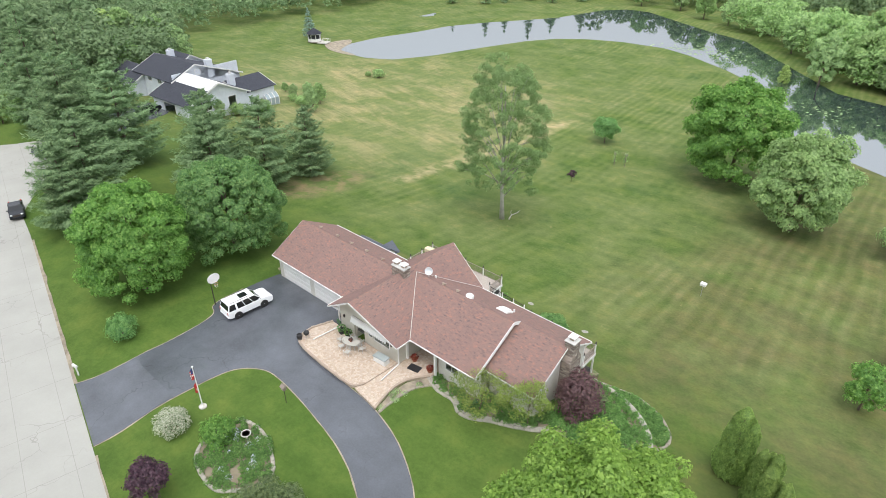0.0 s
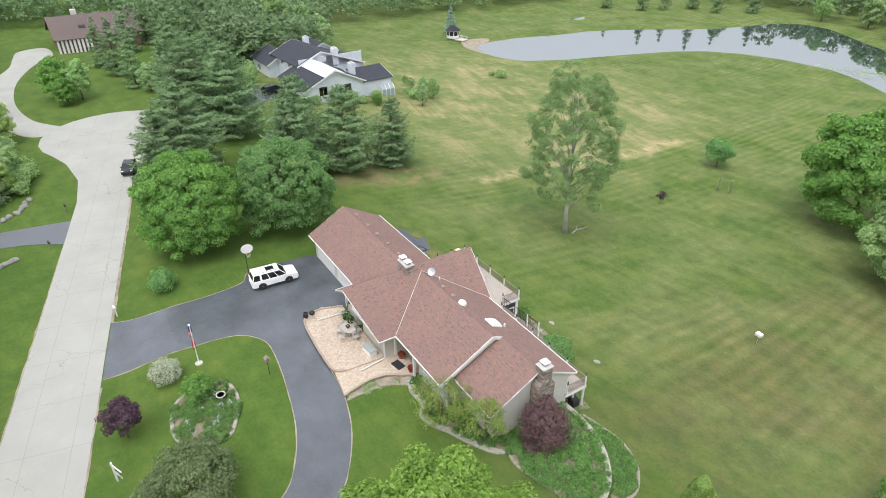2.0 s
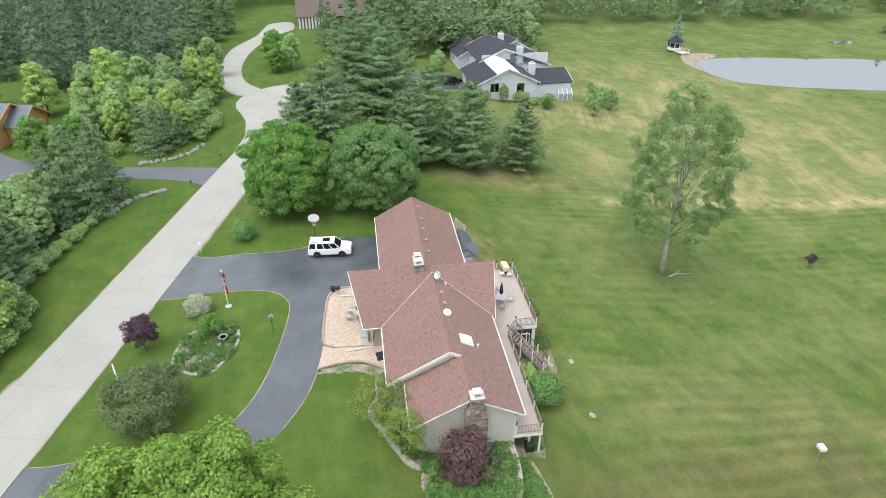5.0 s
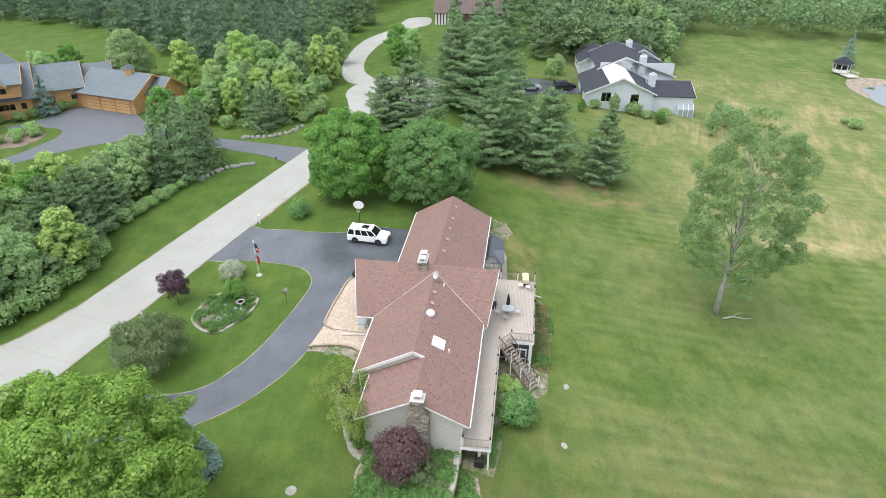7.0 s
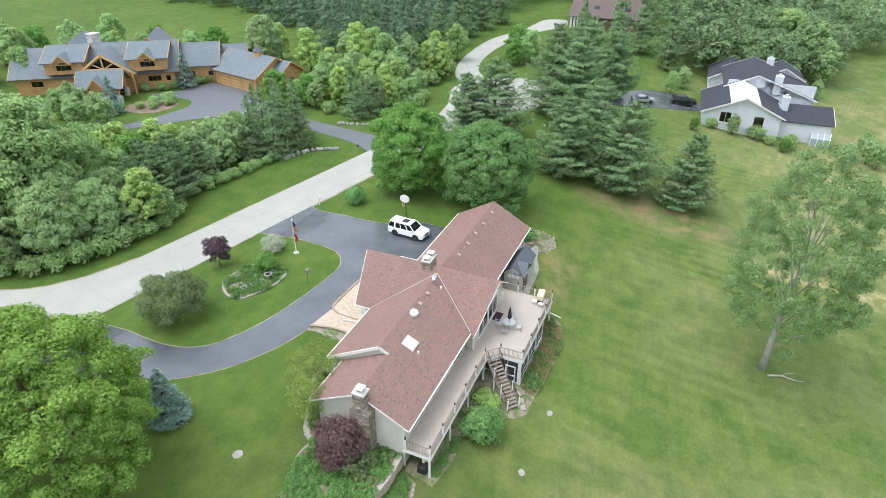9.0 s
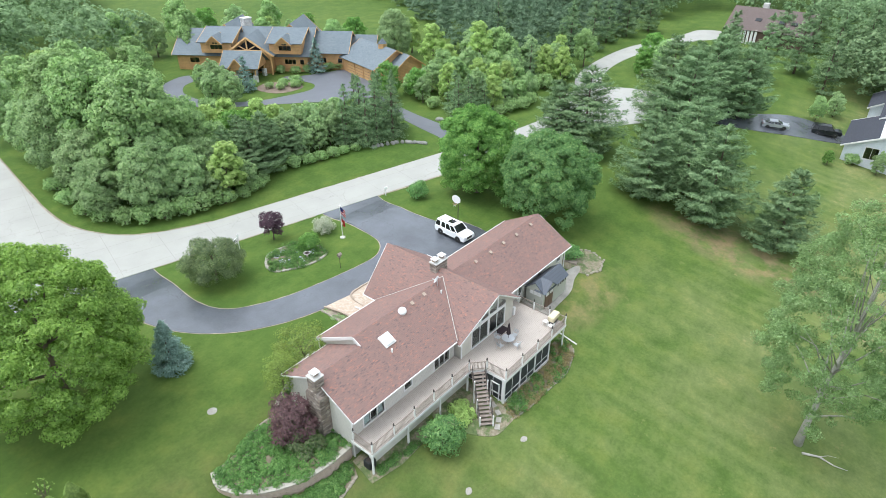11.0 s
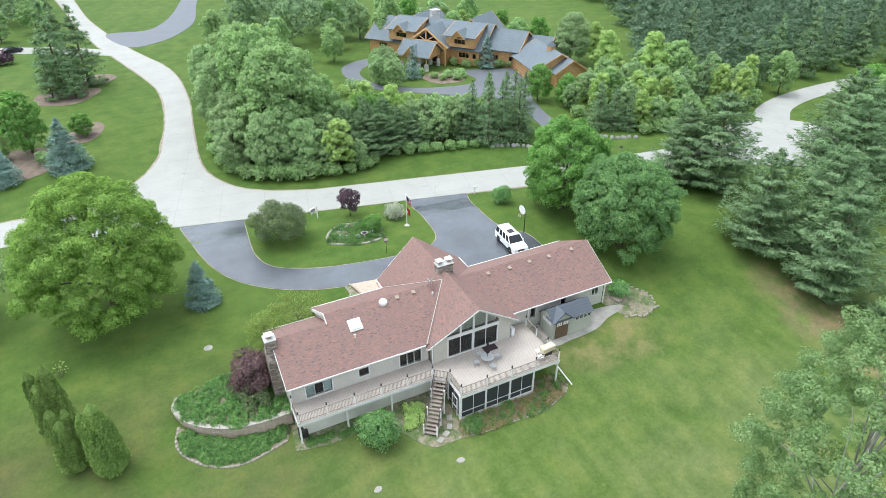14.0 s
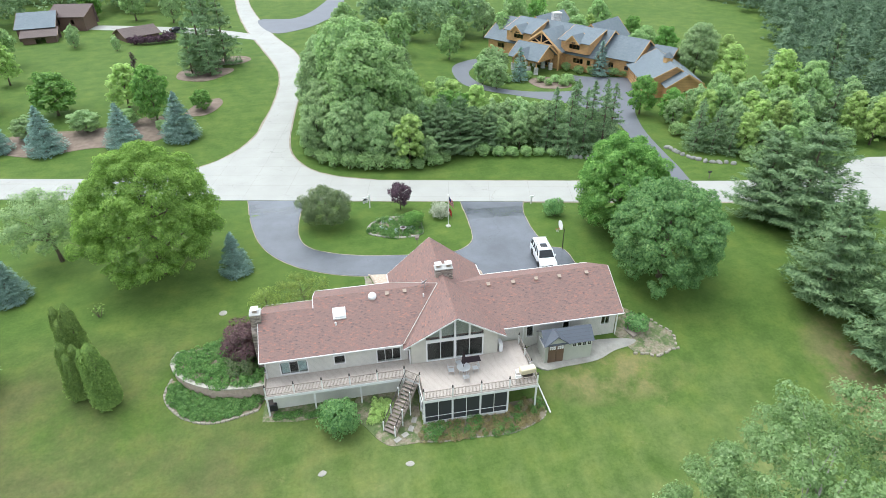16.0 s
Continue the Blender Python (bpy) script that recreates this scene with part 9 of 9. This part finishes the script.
# dormers with a small gable each
for s in (4.4, 20.4):
    along(s, 3.0, 7.2, 6.6, 3.9, 6.45, 8.45, 0.6, [("f", 2.2, 4.7, 2.8, 1.0, 3)], 2.9)
    across(s, 0.6, 3.6, 2.9, 6.0, 6.5, 7.8, 0.45, [("l", 0.9, 6.05, 1.1, 0.4, 2)])
# gables towards the back
across(20.5, 12.5, 11.0, 9.0, 3.0, 4.6, 8.7)
across(5.0, 13.0, 11.0, 9.0, 3.0, 4.6, 8.9)
# open entry gable with its trusses
across(12.65, 3.6, 9.0, 10.2, ZG, 4.3, 7.8, 0.9, [("l", 2.2, 0.0, 5.8, 4.0, 4)])
ex = lambda o, z: Vector((*lhp(12.65 + o, -1.75), z))
for a1, b1, w in ((ex(-5.6, 3.7), ex(0, 7.6), 0.42), (ex(5.6, 3.7), ex(0, 7.6), 0.42), (ex(-3.6, 4.9), ex(3.6, 4.9), 0.34), (ex(0, 4.9), ex(0, 7.4), 0.34), (ex(-1.9, 5.9), ex(0, 4.9), 0.26), (ex(1.9, 5.9), ex(0, 4.9), 0.26),
                 (ex(-5.2, ZG), ex(-5.2, 3.8), 0.45), (ex(5.2, ZG), ex(5.2, 3.8), 0.45)):
    bm = bmesh.new()
    tube(bm, [a1, b1], [w / 2, w / 2], 8)
    part("truss_log", bm, "log_door", lh)
# added dark plate stands in for the shade inside the open gable
bm = bmesh.new()
plate(bm, [Vector((*lhp(12.65 + o, -1.02), z)) for o, z in ((-3.2, 4.9), (3.2, 4.9), (0, 7.0))], (-BX * 0.02, -BY * 0.02, 0))
part("gable_shade_plate", bm, "car_glass", lh)
# porch before the entry
along(12.4, -5.0, 7.2, 6.6, 2.2, 3.3, 5.6, 0.8)
across(12.7, -7.6, 3.4, 2.6, 2.6, 3.4, 4.9, 0.4)
for s in (9.1, 11.2, 13.6, 15.7):
    for d in (-8.1, -2.4):
        x, y = lhp(s, d)
        bm = bmesh.new()
        soft_box(bm, x - 0.42, x + 0.42, y - 0.42, y + 0.42, ZG, 1.2, 0.06)
        st = part("stone_pier", bm, "white_rock", lh)
        bm = bmesh.new()
        tube(bm, [(x, y, 1.2), (x, y, 2.5)], [0.2, 0.18], 8)
        part("log_post", bm, "log_door", st)
bm = bmesh.new()
x, y = lhp(16.1, 9.0)
soft_box(bm, x - 1.0, x + 1.0, y - 0.9, y + 0.9, 3, 9.7, 0.08)
ch = part("chimney", bm, "white_rock", lh, "broad pale fieldstone chimney")
bm = bmesh.new()
soft_box(bm, x - 1.1, x + 1.1, y - 1.0, y + 1.0, 9.7, 9.95, 0.05)
part("chimney_cap", bm, "cap", ch)
# garage wing
gable_block(lh, 61.7, 71.4, 77.7, 13.4, 10.8, ZG, 3.05, 6.0, "log", "roof_slate", 0.8, [], "log_door")
gable_block(lh, 61.9, 64.4, 79, 5.4, 7.0, ZG, 2.9, 5.2, "log", "roof_slate", 0.6, [("l", 3.1, 1.0, 0.9, 0.9, 1)], "log_door")
gd = lambda a1, z: Vector((56.42 + 0.213 * a1, 72.55 + 0.977 * a1, z))
for k in range(3):
    a1 = -5.6 + k * 3.7
    bm = bmesh.new()
    plate(bm, [gd(a1, ZG + 0.1), gd(a1 + 3.2, ZG + 0.1), gd(a1 + 3.2, 2.2), gd(a1, 2.2)], (-0.12, 0.026, 0))
    dr = part("garage_door", bm, "log_door", lh)
    bm = bmesh.new()
    for z in (0.25, 0.85, 1.5):
        bar(bm, gd(a1 + 0.05, z) + Vector((-0.13, 0.03, 0)), gd(a1 + 3.15, z) + Vector((-0.13, 0.03, 0)), 0.03, 0.06)
    part("door_rail", bm, "brown_door", dr)
bm = bmesh.new()
soft_box(bm, 60.3, 61.7, 68.6, 70.0, 5.2, 6.7, 0.05)
cu = part("cupola", bm, "log_door", lh)
bm = bmesh.new()
lathe(bm, [(1.3, 6.7), (0.1, 7.7)], 4, (61.0, 69.3, 0))
part("cupola_roof", bm, "roof_slate", cu)

# brown house beyond the turning circle
bh2 = empty("brown_house", None, "long brown-roofed house with a striped front wall", "house")
gable_block(bh2, 155.0, 12.0, 93, 20.0, 15.4, -0.9, 3.1, 7.2, "brown_wood", "roof_brown", 0.8, [("b", 12.5, 0.8, 1.2, 1.2, 2), ("b", 15.5, 0.8, 1.2, 1.2, 2)], "brown_door")
for k in range(9):
    bm = bmesh.new()
    y = 21.6 - 0.95 * k
    box(bm, 146.55, 147.0, y - 0.26, y + 0.26, -0.9, 2.9)
    part("white_batten", bm, "white", bh2)
for y in (6.0, 9.0, 15.0):
    bm = bmesh.new()
    soft_box(bm, -0.6, 0.6, -0.8, 0.8, -0.06, 0.16, 0.03)
    o2 = part("roof_window", bm, "car_glass", bh2)
    o2.matrix_basis = pose(150.4, y, 4.9) @ pose(0, 0, 0, 0, -28, 0)
bm = bmesh.new()
soft_box(bm, 157.0, 158.4, 15.0, 16.4, 5.5, 8.2, 0.05)
part("chimney", bm, "cap", bh2)

# brown houses to the north-west
nb = empty("cedar_house", None, "dark red-brown cedar house with pale sloping roofs and a terrace", "house")
gable_block(nb, -86, 150, 12, 9.0, 11.0, -1, 3.8, 6.2, "brown_wood", "roof_slate", 0.5, [("f", 2.0, 2.2, 3.0, 1.0, 3)], "brown_door", off=5.0)
gable_block(nb, -83.5, 143, 12, 8.0, 6.0, -1, 2.4, 3.6, "brown_wood", "roof_brown", 0.5, [("f", 3.0, 0.4, 2.4, 1.6, 2)], "brown_door", off=2.8)
gable_block(nb, -79.5, 158.5, -8, 10.0, 7.5, -1, 4.6, 6.8, "brown_wood", "roof_brown", 0.5, [("f", 2.2, 2.4, 0.9, 1.4, 1), ("f", 6.2, 2.4, 0.9, 1.4, 1)], "brown_door", off=3.4)
ng = empty("cedar_garage", None, "low brown garage with a grey roof beside a drive", "garage")
gable_block(ng, -58.5, 141.5, 35, 9.0, 7.5, -1, 2.0, 3.6, "brown_wood", "roof_brown", 0.5, [], "brown_door")
vehicle("dark_car", at(-48.5, 146.5, 30, 1.0, 0.06), 4.7, 1.82, 1.45, sedan_low, sedan_up, "car_black", "dark car beside the brown garage", 0.33, (-1.4, 1.4))

# gazebo at the pond's head
gz = empty("gazebo", at(141.5, -96.5, 20), "white eight-sided gazebo with a dark roof on a small deck", "gazebo")
bm = bmesh.new()
lathe(bm, [(2.4, 0.3), (2.4, 0.5)], 8)
part("floor", bm, "timber", gz)
for k in range(8):
    a1 = 2 * math.pi * k / 8
    bm = bmesh.new()
    box(bm, 2.1 * math.cos(a1) - 0.09, 2.1 * math.cos(a1) + 0.09, 2.1 * math.sin(a1) - 0.09, 2.1 * math.sin(a1) + 0.09, 0.4, 3.0)
    part("post", bm, "white", gz)
    a2 = 2 * math.pi * (k + 1) / 8
    p, q = Vector((2.1 * math.cos(a1), 2.1 * math.sin(a1), 0)), Vector((2.1 * math.cos(a2), 2.1 * math.sin(a2), 0))
    bm = bmesh.new()
    for z, h in ((0.9, 0.9), (2.9, 0.35)):
        bar(bm, p + Vector((0, 0, z)), q + Vector((0, 0, z)), 0.08, h)
    part("panel", bm, "white", gz)
    bm = bmesh.new()
    plate(bm, [p * 0.98 + Vector((0, 0, 1.35)), q * 0.98 + Vector((0, 0, 1.35)), q * 0.98 + Vector((0, 0, 2.72)), p * 0.98 + Vector((0, 0, 2.72))], (0, 0, 0.01))
    part("screen", bm, "screen", gz)
bm = bmesh.new()
lathe(bm, [(2.75, 3.0), (1.2, 4.1), (0.1, 4.7)], 8)
part("roof", bm, "roof_dark", gz)
bm = bmesh.new()
box(bm, -5.2, -1.9, -1.6, 1.6, 0.1, 0.35)
part("landing", bm, "concrete", gz)
bm = bmesh.new()
for y in (-1.55, 1.55):
    bar(bm, (-5.1, y, 1.2), (-2.1, y, 1.2), 0.06)
    for x in np.arange(-5.1, -2.0, 0.5):
        bar(bm, (x, y, 0.3), (x, y, 1.2), 0.05)
part("landing_rail", bm, "white", gz)
shore = curve_through([(138, -99), (133.5, -95), (126, -93.5), (120, -95.5), (126, -98.5), (131, -101), (134, -106), (137, -108)], 4)
tagged(drape("stony_shore", shore, "gravel", 0.10, 2.0), "pale stony shore at the pond's head", "shore", kind="structure")

# mulched beds in the far yard
for k, pts in enumerate(([(-68, 66), (-60, 59.5), (-50, 61), (-44, 60.5), (-38, 63), (-37, 70), (-42, 73.5), (-49, 70), (-56, 69.5), (-62, 70.5)],
                         [(-41, 97), (-35, 94), (-31, 98), (-29.5, 103), (-35, 105), (-41, 104)], [(-34, 108), (-29, 107), (-26, 111), (-29, 115), (-35, 113)], [(-36, 73), (-32, 72), (-29.5, 77), (-30.5, 81), (-34, 79)])):
    tagged(drape("mulch_bed_" + str(k + 1), curve_through(pts, 4), "mulch", 0.05, 2.0), "brown mulched bed under spruces", "mulch bed", kind="structure")

# boulder edging at the mouth of the log house drive
rgb = np.random.default_rng(61)
for name, line in (("boulder_edging_east", [(47.0, 41.0), (47.6, 38.6), (48.8, 36.0), (51.0, 33.9), (54.0, 32.9)]), ("boulder_edging_west", [(36.4, 34.9), (35.6, 36.6), (34.2, 38.4), (32.0, 39.7), (29.5, 40.6)])):
    edge = empty(name, None, "curved row of pale boulders edging a shrub bed by the drive", "boulder edging", kind="structure")
    for x, y in curve_through(line, 3, False):
        bm = bmesh.new()
        bmesh.ops.create_icosphere(bm, subdivisions=2, radius=0.5)
        for v in bm.verts:
            v.co *= 1 + 0.22 * noise.noise(v.co * 2.2 + Vector((x, y, 0)))
        o2 = part("boulder", bm, "boulder", edge, smooth=False)
        o2.matrix_basis = pose(x + rgb.normal() * 0.1, y + rgb.normal() * 0.1, float(land(x, y)) + 0.12, 0, 0, rgb.uniform(0, 360)) @ Matrix.Diagonal((rgb.uniform(0.8, 1.3), rgb.uniform(0.6, 0.9), rgb.uniform(0.6, 0.9), 1))

# lily pads on the still arm of the pond
rgp = np.random.default_rng(71)
pads = []
for k in range(260):
    cx, cy = [(40.0, -180.0), (33.0, -177.0), (46.0, -174.0), (-6.0, -137.0)][k % 4]
    x, y = cx + rgp.normal() * 5.5, cy + rgp.normal() * 4.0
    if float(pond_depth(np.array(x), np.array(y))) < 1.0:
        continue
    r = rgp.uniform(0.15, 0.5)
    a0 = rgp.uniform(0, 6.28)
    pads.append([(x + r * math.cos(a0 + 6.28 * j / 6), y + r * 0.8 * math.sin(a0 + 6.28 * j / 6), WATER + 0.02 + 0.00005 * k) for j in range(6)])
ob = mesh_from("lily_pads", np.array(pads).reshape(-1, 3), np.arange(6 * len(pads)).reshape(-1, 6), "willow")
tagged(ob, "scattered pale green lily pads on the pond", "water plants", kind="stuff")
